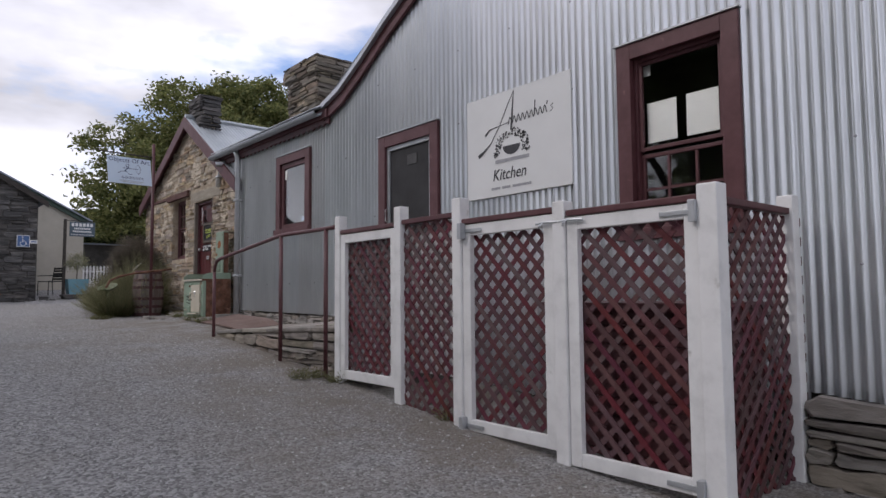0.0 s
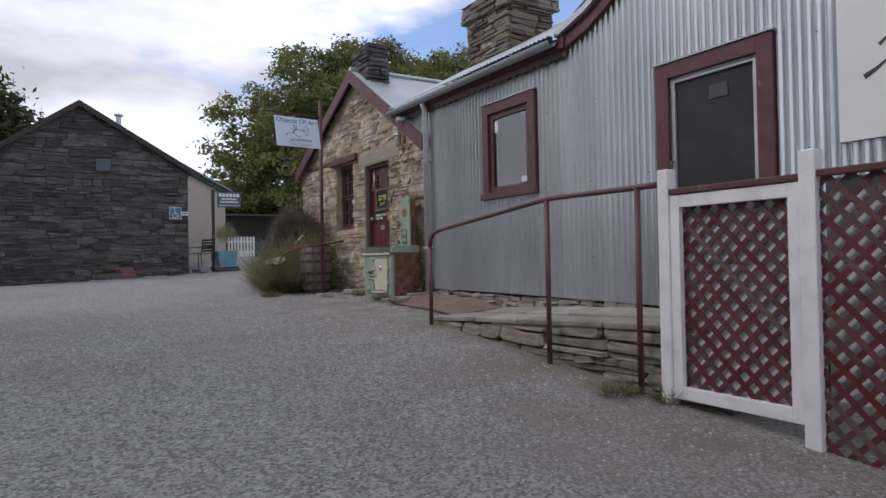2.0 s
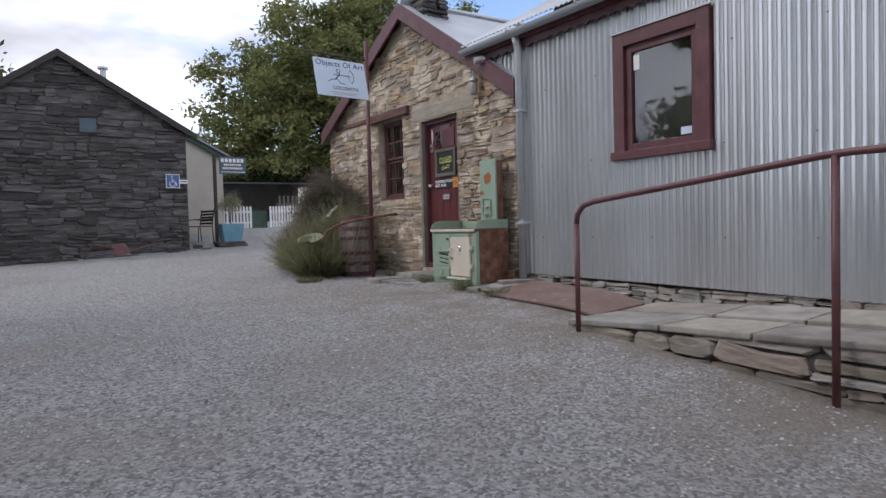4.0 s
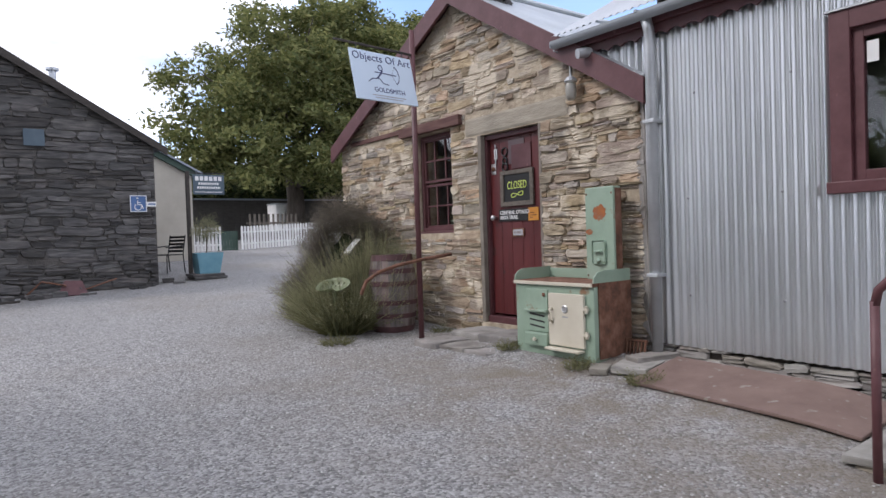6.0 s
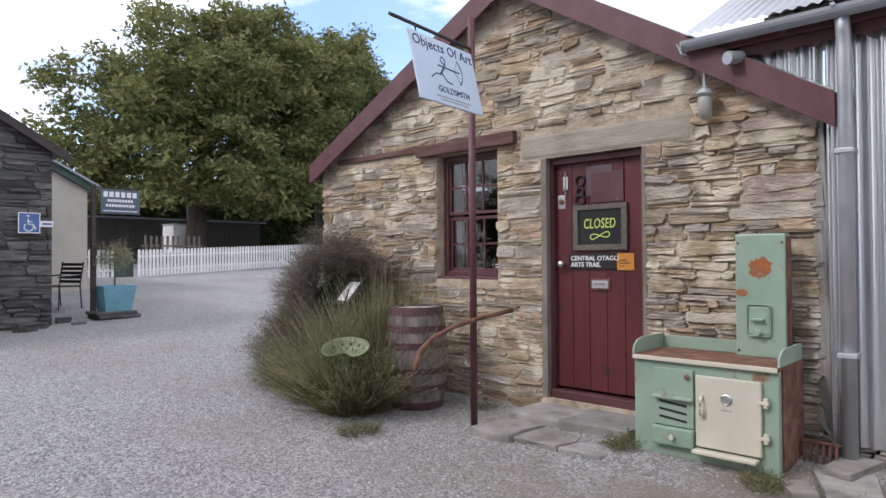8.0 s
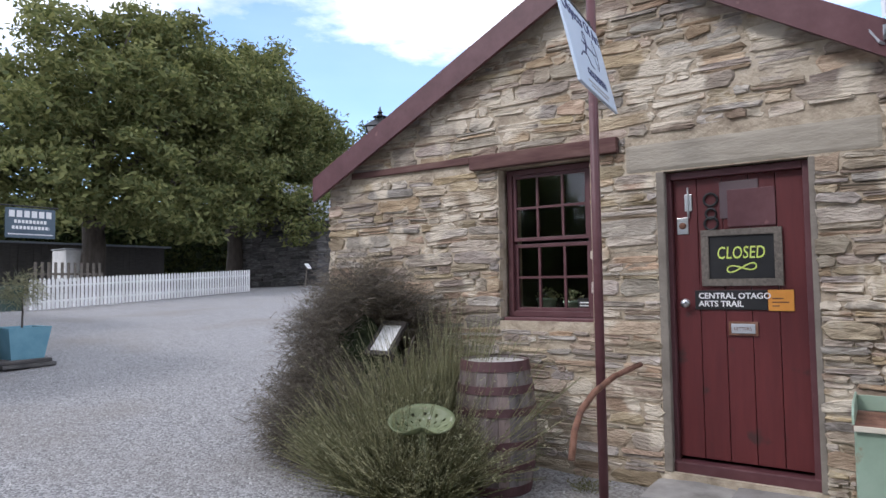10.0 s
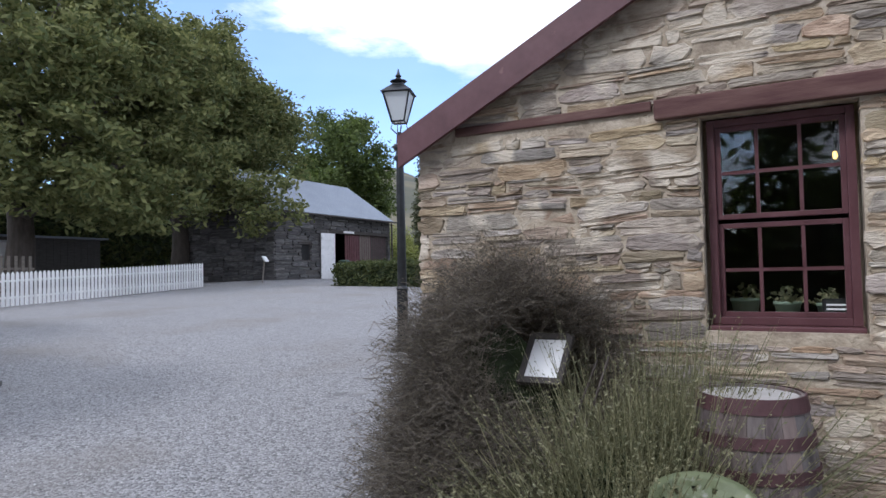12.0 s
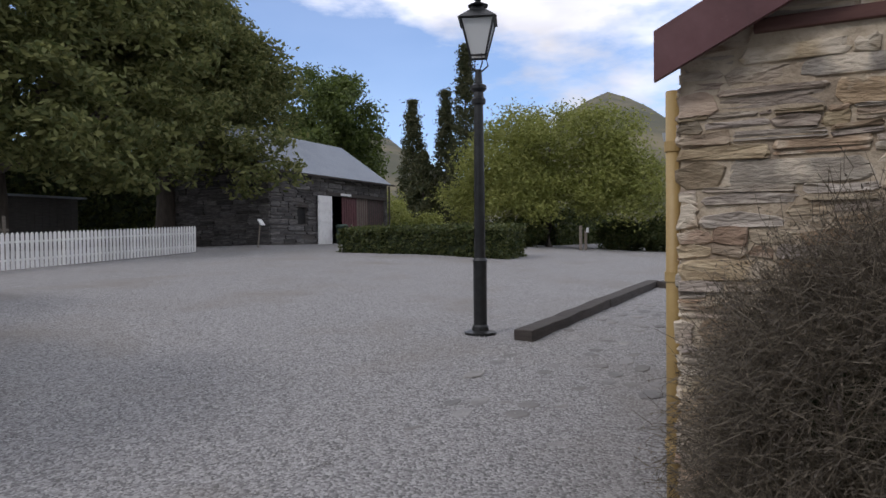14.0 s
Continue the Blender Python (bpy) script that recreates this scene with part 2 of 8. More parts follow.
def prism(bm, poly, axis, a, b):
    """A flat outline drawn through from a to b along an axis. poly: pairs in the two other axes, in order."""
    def at(p, d):
        q = list(p)
        q.insert("xyz".index(axis), d)
        return q
    lo = [bm.verts.new(at(p, a)) for p in poly]
    hi = [bm.verts.new(at(p, b)) for p in poly]
    n = len(poly)
    bm.faces.new(lo)
    bm.faces.new(hi[::-1])
    for i in range(n):
        bm.faces.new((lo[i], hi[i], hi[(i + 1) % n], lo[(i + 1) % n]))
    bmesh.ops.recalc_face_normals(bm, faces=bm.faces)
    return bm


def tube(bm, pts, r, sides=10, r_end=None, cap=True):
    """A round bar along points, its radius going from r to r_end."""
    pts = [Vector(p) for p in pts]
    rings = []
    up = Vector((0, 0, 1))
    for i, p in enumerate(pts):
        d = (pts[min(i + 1, len(pts) - 1)] - pts[max(i - 1, 0)]).normalized()
        a = d.cross(up)
        a = d.cross(Vector((1, 0, 0))) if a.length < 0.05 else a
        a.normalize()
        c = d.cross(a)
        k = i / max(1, len(pts) - 1)
        rad = (r if r_end is None else r + (r_end - r) * k) if not isinstance(r, (list, tuple)) else r[i]
        rings.append([bm.verts.new(p + a * math.cos(6.28318 * j / sides) * rad + c * math.sin(6.28318 * j / sides) * rad) for j in range(sides)])
    for q, w in zip(rings, rings[1:]):
        for j in range(sides):
            bm.faces.new((q[j], q[(j + 1) % sides], w[(j + 1) % sides], w[j]))
    if cap:
        bm.faces.new(rings[0][::-1])
        bm.faces.new(rings[-1])
    return bm


def lathe(bm, prof, sides=24, centre=(0, 0, 0)):
    """A turned shape from pairs of radius and height."""
    c = Vector(centre)
    rings = [[bm.verts.new(c + Vector((r * math.cos(6.28318 * j / sides), r * math.sin(6.28318 * j / sides), z))) for j in range(sides)] for r, z in prof]
    for q, w in zip(rings, rings[1:]):
        for j in range(sides):
            bm.faces.new((q[j], q[(j + 1) % sides], w[(j + 1) % sides], w[j]))
    bm.faces.new(rings[0][::-1])
    bm.faces.new(rings[-1])
    return bm


def lerp(table, v):
    if v <= table[0][0]:
        return table[0][1]
    for (a, p), (b, q) in zip(table, table[1:]):
        if v <= b:
            return p + (q - p) * (v - a) / (b - a)
    return table[-1][1]


RISE = ((-400, -4.0), (-30, -0.9), (0, 0.28), (3, 0.475), (4.2, 0.58), (5.0, 0.66), (6.0, 0.74), (7.2, 0.85), (9.2, 1.03), (11, 1.08), (14, 1.12), (17, 1.27),
        (19.5, 1.38), (22.5, 1.46), (27, 1.76), (33, 1.97), (35.5, 2.12), (45, 2.45), (90, 3.3), (500, 6.0))


def ground_z(x, y):
    k = max(0.0, min(1.0, (y - 5) / 12)) * (1 - max(0.0, min(1.0, (y - 24) / 10)))
    far = 0.032 * max(0.0, min(14.0, x - 9)) * (1 - max(0.0, min(1.0, (y - 36) / 8))) * max(0.0, min(1.0, (y - 12) / 5))
    # the gravel banks up a little against the walls beside the cottage door
    bank = 0.13 * max(0.0, min(1.0, x - 3.5)) * max(0.0, min(1.0, (y - 9.2) / 0.6)) * max(0.0, min(1.0, (14.0 - y) / 1.3)) * max(0.0, min(1.0, 6.0 - x))
    return lerp(RISE, y) + 0.035 * k * (max(-8.0, min(9.0, x)) - 3.5) + far + bank
# -- ground
def ground():
    xs = sorted({round(v, 3) for v in np.concatenate([np.linspace(-400, -30, 12), np.linspace(-30, 45, 101), np.linspace(45, 900, 14)])})
    ys = sorted({round(v, 3) for v in np.concatenate([np.linspace(-400, -12, 10), np.linspace(-12, 45, 96), np.linspace(45, 900, 14)])})
    bm = bmesh.new()
    g = [[bm.verts.new((x, y, ground_z(x, y) + 0.012 * noise.noise((x * 0.7, y * 0.7, 0)))) for x in xs] for y in ys]
    for j in range(len(ys) - 1):
        for i in range(len(xs) - 1):
            bm.faces.new((g[j][i], g[j][i + 1], g[j + 1][i + 1], g[j + 1][i]))
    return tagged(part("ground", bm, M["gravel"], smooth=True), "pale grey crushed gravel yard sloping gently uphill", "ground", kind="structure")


ground()
FX = 4.68        # plane of the two shop fronts


def wall_with_holes(bm, outline_top, u0, u1, z0, holes, x0, x1):
    """A wall in the plane of constant x, from strips between the edges of its holes. outline_top: pairs (u, z), holes: (u0, u1, z0, z1)."""
    cuts = sorted({u0, u1, *[p[0] for p in outline_top if u0 < p[0] < u1], *[h[0] for h in holes], *[h[1] for h in holes]})
    for a, b in zip(cuts, cuts[1:]):
        m = (a + b) / 2
        spans, z = [], z0
        for h in sorted((h for h in holes if h[0] <= m <= h[1]), key=lambda h: h[2]):
            spans.append((z, h[2], z, h[2]))
            z = h[3]
        spans.append((z, lerp(outline_top, a), z, lerp(outline_top, b)))
        for lo_a, hi_a, lo_b, hi_b in spans:
            if hi_a - lo_a > 0.001 or hi_b - lo_b > 0.001:
                prism(bm, [(a, lo_a), (b, lo_b), (b, hi_b), (a, hi_a)], "x", x0, x1)
    bmesh.ops.remove_doubles(bm, verts=bm.verts, dist=0.0002)


# -- stone cottage
C0, C1, CE, CE1, CPK, CY = 11.44, 16.93, 3.545, 3.635, 5.11, 13.98      # sides, height of each eave, peak height, ridge
DOOR = (12.68, 13.67, 1.30, 3.44)
WIN = (14.18, 14.99, 2.34, 3.61)
TOP = ((C0, CE), (CY, CPK), (C1, CE1))
cottage = empty("stone_cottage", "small schist stone cottage with maroon bargeboards and iron roof", "cottage")
bm = bmesh.new()
wall_with_holes(bm, TOP, C0, C1, 0.7, [DOOR, WIN], FX + 0.017, FX + 0.42)
cot_wall = part("front_wall", bm, M["mortar"], cottage)
bm = bmesh.new()
for y0, y1 in ((C0, C0 + 0.38), (C1 - 0.38, C1)):
    box(bm, FX + 0.42, FX + 7.0, y0 + (0.04 if y0 > 13 else 0), y1 - (0.04 if y0 > 13 else 0), 0.7, CE)
prism(bm, [(C0, 0.7), (C1, 0.7), (C1, CE1), (CY, CPK), (C0, CE)], "x", FX + 7.0, FX + 7.4)
part("side_wall", bm, M["mortar"], cottage)
part("inner_floor", boxed(FX + 0.42, FX + 7, C0 + 0.38, C1 - 0.38, 1.2, 1.3), M["unlit_room"], cottage)


def corrugated(bm, origin, along, up, width, length, pitch=0.076, depth=0.017, seg=6, rows=1):
    """A corrugated sheet: waves across the way along, straight up the way up."""
    o, a, u = Vector(origin), Vector(along).normalized(), Vector(up).normalized()
    nrm = a.cross(u)
    n = max(2, int(width / pitch * seg))
    cols = []
    for i in range(n + 1):
        s = width * i / n
        w = math.sin(2 * math.pi * s / pitch) * depth / 2
        cols.append([bm.verts.new(o + a * s + u * (length * k / rows) + nrm * w) for k in range(rows + 1)])
    for p, q in zip(cols, cols[1:]):
        for k in range(rows):
            bm.faces.new((p[k], q[k], q[k + 1], p[k + 1]))
    return bm


def roof_slope(name, parent, eave_a, eave_b, rise, material, pitch=0.076, label=""):
    ea, eb = Vector(eave_a), Vector(eave_b)
    bm = bmesh.new()
    corrugated(bm, ea, eb - ea, rise, (eb - ea).length, Vector(rise).length, pitch=pitch)
    return part(name, bm, material, parent, label, smooth=True)


RX = FX - 0.10     # the verge stands this far out
sl = (CPK - CE) / (CY - C0)
sr = (CPK - CE1) / (C1 - CY)
roof_slope("roof", cottage, (FX + 7.6, C0 - 0.10, CE - 0.10 * sl + 0.14), (RX, C0 - 0.10, CE - 0.10 * sl + 0.14), (0, CY - C0 + 0.10, CPK - CE + 0.10 * sl), M["roof_iron"])
roof_slope("roof", cottage, (RX, C1 + 0.08, CE1 - 0.08 * sr + 0.14), (FX + 7.6, C1 + 0.08, CE1 - 0.08 * sr + 0.14), (0, CY - C1 - 0.08, CPK - CE1 + 0.08 * sr), M["roof_iron"])
bm = bmesh.new()
tube(bm, [(RX, CY, CPK + 0.16), (FX + 7.6, CY, CPK + 0.16)], 0.05)
part("ridge_cap", bm, M["roof_iron"], cottage)
for s, ye, k in ((-1, C0 - 0.12, sl), (1, C1 + 0.10, sr)):
    bm = bmesh.new()
    ze = CE - 0.12 * k if s < 0 else CE1 - 0.10 * k
    prism(bm, [(ye, ze - 0.10), (ye, ze + 0.13), (CY, CPK + 0.14), (CY, CPK - 0.09)], "x", RX - 0.03, RX + 0.005)
    part("bargeboard", bm, M["maroon"], cottage, "faded maroon bargeboard")
    bm = bmesh.new()
    prism(bm, [(ye, ze + 0.085), (ye, ze + 0.11), (CY, CPK + 0.115), (CY, CPK + 0.09)], "x", RX + 0.005, FX + 0.1)
    part("soffit", bm, M["maroon"], cottage)

# -- iron-clad shop
KNEE, KZ, SLOPE, RIDGE_Y = 8.36, 4.12, 0.49, 1.6
IBOT = ((-6, 0.35), (2.21, 0.93), (2.24, 0.50), (5.55, 0.70), (5.6, 1.22), (7, 1.28), (9.3, 1.31), (11.40, 1.325), (11.41, 3.62), (12.22, 4.09))
PK = KZ + SLOPE * (KNEE - RIDGE_Y)
shop = empty("iron_clad_shop", "long shop front clad in galvanised corrugated iron with maroon trim", "shop")
FD = (5.93, 7.075, 1.29, 3.51)
W1 = (8.83, 9.895, 2.545, 3.727)
BW = (2.57, 3.593, 2.05, 3.615)
VERGE = ((-6, 3.6), (RIDGE_Y, PK), (6.3, 5.10), (6.82, 4.84), (7.4, 4.50), (7.9, 4.24), (KNEE, 4.10), (12.22, 4.10))
HOLES = [FD, W1, BW]
bm = bmesh.new()
wall_with_holes(bm, VERGE, -6, 11.40, 0.2, HOLES, FX + 0.06, FX + 0.2)
part("wall_frame", bm, M["dark_timber"], shop)
# inner shell coloured near-black, to look unlit through the openings
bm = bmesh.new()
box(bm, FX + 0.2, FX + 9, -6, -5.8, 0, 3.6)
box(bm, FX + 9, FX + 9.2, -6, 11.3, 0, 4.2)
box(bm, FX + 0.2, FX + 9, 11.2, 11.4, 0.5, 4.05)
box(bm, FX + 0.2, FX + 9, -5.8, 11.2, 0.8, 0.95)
part("inner_wall", bm, M["unlit_room"], shop)


def iron_front():
    """Sheets of corrugated iron, each a piece, cut to the verge above and round the openings."""
    sheet, pitch, seg, depth = 0.76, 0.076, 8, 0.029
    edges = [-6 + sheet * i for i in range(24) if -6 + sheet * i < 11.40] + [11.40]
    for a, b in [*zip(edges, edges[1:]), (11.412, 12.2)]:
        bm = bmesh.new()
        n = max(1, round((b - a) / pitch * seg))
        us = sorted({round(a + (b - a) * i / n, 4) for i in range(n + 1)} | {h for H in HOLES for h in H[:2] if a < h < b})
        for p, q in zip(us, us[1:]):
            m = (p + q) / 2
            zp, zq = lerp(VERGE, p), lerp(VERGE, q)
            bp, bq = lerp(IBOT, p), lerp(IBOT, q)
            spans, lo = [], None
            for h in HOLES:
                if h[0] - 0.001 <= m <= h[1] + 0.001:
                    spans += [(bp, h[2], bq, h[2]), (h[3], zp, h[3], zq)]
            for l0, h0, l1, h1 in spans or [(bp, zp, bq, zq)]:
                if h0 <= l0:
                    continue
                xp, xq = (FX + depth / 2 * math.sin(2 * math.pi * v / pitch) for v in (p, q))
                bm.faces.new([bm.verts.new(c) for c in ((xp, p, l0), (xp, p, h0), (xq, q, h1), (xq, q, l1))])
        bmesh.ops.remove_doubles(bm, verts=bm.verts, dist=0.0005)
        # the piece over an opening and the piece below it are sheets of their own
        left = set(bm.faces)
        while left:
            todo, patch = [left.pop()], []
            while todo:
                f = todo.pop()
                patch.append([tuple(v.co) for v in f.verts])
                for v in f.verts:
                    for g in v.link_faces:
                        if g in left:
                            left.discard(g)
                            todo.append(g)
            piece = bmesh.new()
            for c in patch:
                piece.faces.new([piece.verts.new(q) for q in c])
            bmesh.ops.remove_doubles(piece, verts=piece.verts, dist=0.0005)
            part("iron_sheet", piece, M["iron"], shop, smooth=True)
        bm.free()


iron_front()
# main roof over the gable, and the wing's roof that falls to the gutter
th = math.atan(SLOPE)
for tag, y0, z0, vec in (("a", KNEE - 0.3, KZ + 0.22, (0, RIDGE_Y - KNEE + 0.3, PK - KZ - 0.13)), ("b", -6.3, 3.6, (0, RIDGE_Y + 6.3, PK - 3.5))):
    e0, e1 = (FX - 0.12, y0, z0), (FX + 9.3, y0, z0)
    roof_slope("roof", shop, *((e0, e1) if tag == "a" else (e1, e0)), vec, M["roof_iron"])
GUT0, GUT1 = 8.25, 12.28
roof_slope("wing_roof", shop, (FX - 0.2, GUT1, 4.17), (FX - 0.2, KNEE - 0.02, 4.17), (3.6, 0, 2.0), M["roof_iron"])
bm = bmesh.new()
edge = [(RIDGE_Y, PK), (6.3, 5.10), (6.82, 4.84), (7.4, 4.50), (7.9, 4.24), (8.36, 4.10)]
for (p, zp), (q, zq) in zip(edge, edge[1:]):
    prism(bm, [(p, zp - 0.10), (q, zq - 0.10), (q, zq + 0.06), (p, zp + 0.06)], "x", FX - 0.075, FX - 0.035)
part("verge_board", bm, M["maroon"], shop)
bm = bmesh.new()
for (p, zp), (q, zq) in zip(edge, edge[1:]):
    prism(bm, [(p, zp + 0.06), (q, zq + 0.06), (q, zq + 0.13), (p, zp + 0.13)], "x", FX - 0.13, FX + 0.05)
part("verge_flashing", bm, M["roof_iron"], shop)

# -- dark stone building across the yard
SY, SX0, SX1, SE, SE0, SPX, SPZ = 22.6, -2.2, 3.28, 4.40, 4.02, 0.575, 6.01
barnA = empty("stone_store", "dark grey schist building with a plain gable end", "building")
bm = bmesh.new()
prism(bm, [(SX0, 0.8), (SX1, 0.8), (SX1, SE), (SPX, SPZ), (SX0, SE0)], "y", SY + 0.035, SY + 0.4)
part("gable_wall", bm, M["mortar_grey"], barnA)
bm = bmesh.new()
box(bm, SX1 - 0.35, SX1 - 0.03, SY + 0.4, SY + 8, 0.8, SE)
box(bm, SX0 + 0.03, SX0 + 0.35, SY + 0.4, SY + 8, 0.8, SE0)
prism(bm, [(SX0, 0.8), (SX1, 0.8), (SX1, SE), (SPX, SPZ), (SX0, SE0)], "y", SY + 8, SY + 8.3)
part("side_wall", bm, M["grey_stone"], barnA)
ks, ks0 = (SPZ - SE) / (SX1 - SPX), (SPZ - SE0) / (SPX - SX0)
roof_slope("roof", barnA, (SX1 + 0.22, SY - 0.12, SE - 0.22 * ks + 0.1), (SX1 + 0.22, SY + 8.4, SE - 0.22 * ks + 0.1), (SPX - SX1 - 0.22, 0, SPZ - SE + 0.22 * ks), M["barn_roof"])
roof_slope("roof", barnA, (SX0 - 0.22, SY + 8.4, SE0 - 0.22 * ks0 + 0.1), (SX0 - 0.22, SY - 0.12, SE0 - 0.22 * ks0 + 0.1), (SPX - SX0 + 0.22, 0, SPZ - SE0 + 0.22 * ks0), M["barn_roof"])
for xe, ze in ((SX0 - 0.24, SE0 - 0.24 * ks0), (SX1 + 0.24, SE - 0.24 * ks)):
    bm = bmesh.new()
    prism(bm, [(xe, ze - 0.06), (SPX, SPZ - 0.05), (SPX, SPZ + 0.11), (xe, ze + 0.10)], "y", SY - 0.16, SY - 0.125)
    part("bargeboard", bm, M["dark_timber"], barnA)

# -- cream building behind it
cream = empty("cream_house", "plain cream rendered building with a dark green barge", "house")
bm = bmesh.new()
prism(bm, [(-2.0, 1.0), (5.5, 1.0), (5.5, 4.42), (2.6, 5.95), (-2.0, 3.6)], "y", 27.75, 34)
part("wall", bm, M["cream"], cream)

# -- barn at the far side
BX0, BX1, BY0, BY1, BE, BPZ = 22.9, 32.5, 35.5, 42.0, 5.76, 7.98
BWI = (24.74, 25.43, 3.48, 4.25)
barn = empty("stone_barn", "low grey stone barn with blue-grey iron roof", "barn")
bm = bmesh.new()
wall_with_holes(bm, ((BX0, BE), (BX1, BE)), BX0, BX1, 1.8, [(27.15, 32.2, 2.5, 4.9), BWI], 0, 0.4)
bmesh.ops.transform(bm, verts=bm.verts, matrix=Matrix(((0, 1, 0, 0), (1, 0, 0, BY0 + 0.04), (0, 0, 1, 0), (0, 0, 0, 1))))
bmesh.ops.recalc_face_normals(bm, faces=bm.faces)
part("front_wall", bm, M["mortar_grey"], barn)
bm = bmesh.new()
ym = (BY0 + BY1) / 2
prism(bm, [(BY0 + 0.44, 1.8), (BY1, 1.8), (BY1, BE), (ym, BPZ), (BY0 + 0.44, BE + 0.3)], "x", BX0 + 0.04, BX0 + 0.4)
prism(bm, [(BY0 + 0.44, 1.8), (BY1, 1.8), (BY1, BE), (ym, BPZ), (BY0 + 0.44, BE + 0.3)], "x", BX1 - 0.4, BX1)
box(bm, BX0 + 0.4, BX1 - 0.4, BY1 - 0.4, BY1, 1.8, BE)
part("end_wall", bm, M["grey_stone"], barn)
kb = (BPZ - BE) / (ym - BY0)
roof_slope("roof", barn, (BX0 - 0.25, BY0 - 0.25, BE - 0.25 * kb + 0.12), (BX1 + 0.25, BY0 - 0.25, BE - 0.25 * kb + 0.12), (0, ym - BY0 + 0.25, BPZ - BE + 0.25 * kb), M["barn_roof"], pitch=0.15)
roof_slope("roof", barn, (BX1 + 0.25, BY1 + 0.25, BE - 0.25 * kb + 0.12), (BX0 - 0.25, BY1 + 0.25, BE - 0.25 * kb + 0.12), (0, ym - BY1 - 0.25, BPZ - BE + 0.25 * kb), M["barn_roof"], pitch=0.15)


# -- more materials
def leaf_mat(name, a, b, rough=0.6):
    m, n, l, p = mat(name, rough)
    g = n.new("ShaderNodeNewGeometry")
    r = n.new("ShaderNodeValToRGB")
    r.color_ramp.elements[0].color, r.color_ramp.elements[1].color = (*a, 1), (*b, 1)
    l.new(g.outputs["Random Per Island"], r.inputs["Fac"])
    l.new(r.outputs["Color"], p.inputs["Base Color"])
    tr = n.new("ShaderNodeBsdfTranslucent")
    l.new(r.outputs["Color"], tr.inputs["Color"])
    mx = n.new("ShaderNodeMixShader")
    mx.inputs["Fac"].default_value = 0.42
    l.new(p.outputs["BSDF"], mx.inputs[1])
    l.new(tr.outputs["BSDF"], mx.inputs[2])
    l.new(mx.outputs["Shader"], n["Material Output"].inputs["Surface"])
    return m


def glass_mat(name, tint=(0.9, 0.93, 0.93), ior=1.5):
    m, n, l, p = mat(name, 0.02)
    p.inputs["Base Color"].default_value = (*tint, 1)
    p.inputs["Transmission Weight"].default_value = 1.0
    p.inputs["IOR"].default_value = ior
    return m


M["glass"] = glass_mat("window_glass")
M["film_glass"] = glass_mat("tinted_window_glass", (0.75, 0.8, 0.82), 1.65)
M["lantern_pane"] = leaf_mat("milky_lantern_glass", (0.70, 0.72, 0.72), (0.80, 0.82, 0.82), 0.2)
M["lamp_glass"] = noise_mat("frosted_lamp_glass", [(0.62, 0.64, 0.63), (0.75, 0.76, 0.74)], scale=6, rough=0.25, bump=0)
M["walnut"] = leaf_mat("walnut_leaves", (0.075, 0.098, 0.03), (0.25, 0.255, 0.09), 0.8)
M["far_leaf"] = leaf_mat("far_leaves", (0.05, 0.08, 0.018), (0.14, 0.18, 0.04))
M["lime_leaf"] = leaf_mat("light_green_leaves", (0.16, 0.19, 0.04), (0.31, 0.32, 0.085))
M["conifer"] = leaf_mat("conifer_leaves", (0.035, 0.05, 0.02), (0.10, 0.10, 0.04))
M["hedge_leaf"] = leaf_mat("hedge_leaves", (0.035, 0.06, 0.015), (0.12, 0.13, 0.04))
M["lavender"] = leaf_mat("lavender_stems", (0.12, 0.13, 0.065), (0.37, 0.35, 0.20))
M["wiry"] = leaf_mat("wiry_twigs", (0.07, 0.058, 0.043), (0.20, 0.17, 0.125))
M["weed"] = leaf_mat("weed_leaves", (0.09, 0.10, 0.04), (0.22, 0.21, 0.10))
M["bark"] = noise_mat("bark", [(0.05, 0.042, 0.034), (0.12, 0.10, 0.085)], scale=5, stretch=(1, 1, 0.3), rough=0.95, bump=0.8, bump_scale=20)
M["oven_green"] = noise_mat("oven_green_enamel", [(0.22, 0.30, 0.225), (0.27, 0.36, 0.275), (0.31, 0.39, 0.31)], scale=3, rough=0.4, bump=0.1, bump_scale=20, spots=((0.22, 0.13, 0.07), 7.0, 0.66))
M["oven_cream"] = noise_mat("oven_cream_enamel", [(0.52, 0.48, 0.38), (0.60, 0.56, 0.46)], scale=4, rough=0.35, bump=0.05, spots=((0.30, 0.22, 0.14), 9.0, 0.70))
M["rust"] = noise_mat("rusty_iron", [(0.07, 0.035, 0.025), (0.16, 0.075, 0.045), (0.24, 0.13, 0.09)], scale=9, rough=0.9, bump=0.5)
M["rust_patch"] = noise_mat("orange_rust", [(0.36, 0.12, 0.03), (0.27, 0.10, 0.045), (0.26, 0.24, 0.16)], scale=14, rough=0.9, bump=0.3)
M["chrome"] = noise_mat("dull_chrome", [(0.55, 0.55, 0.54), (0.68, 0.68, 0.67)], scale=8, rough=0.28, metal=0.95, bump=0)
M["galv"] = noise_mat("galvanised_pipe", [(0.42, 0.44, 0.46), (0.56, 0.58, 0.60)], scale=5, rough=0.45, metal=0.6, bump=0.05)
M["gutter_paint"] = noise_mat("gutter_grey_paint", [(0.30, 0.33, 0.36), (0.38, 0.41, 0.44)], scale=2, rough=0.5, bump=0.04)
M["stave"] = noise_mat("barrel_staves", [(0.09, 0.07, 0.065), (0.19, 0.155, 0.14), (0.26, 0.22, 0.20)], scale=5, stretch=(3, 3, 0.4), rough=0.85, bump=0.4, vary=0.2)
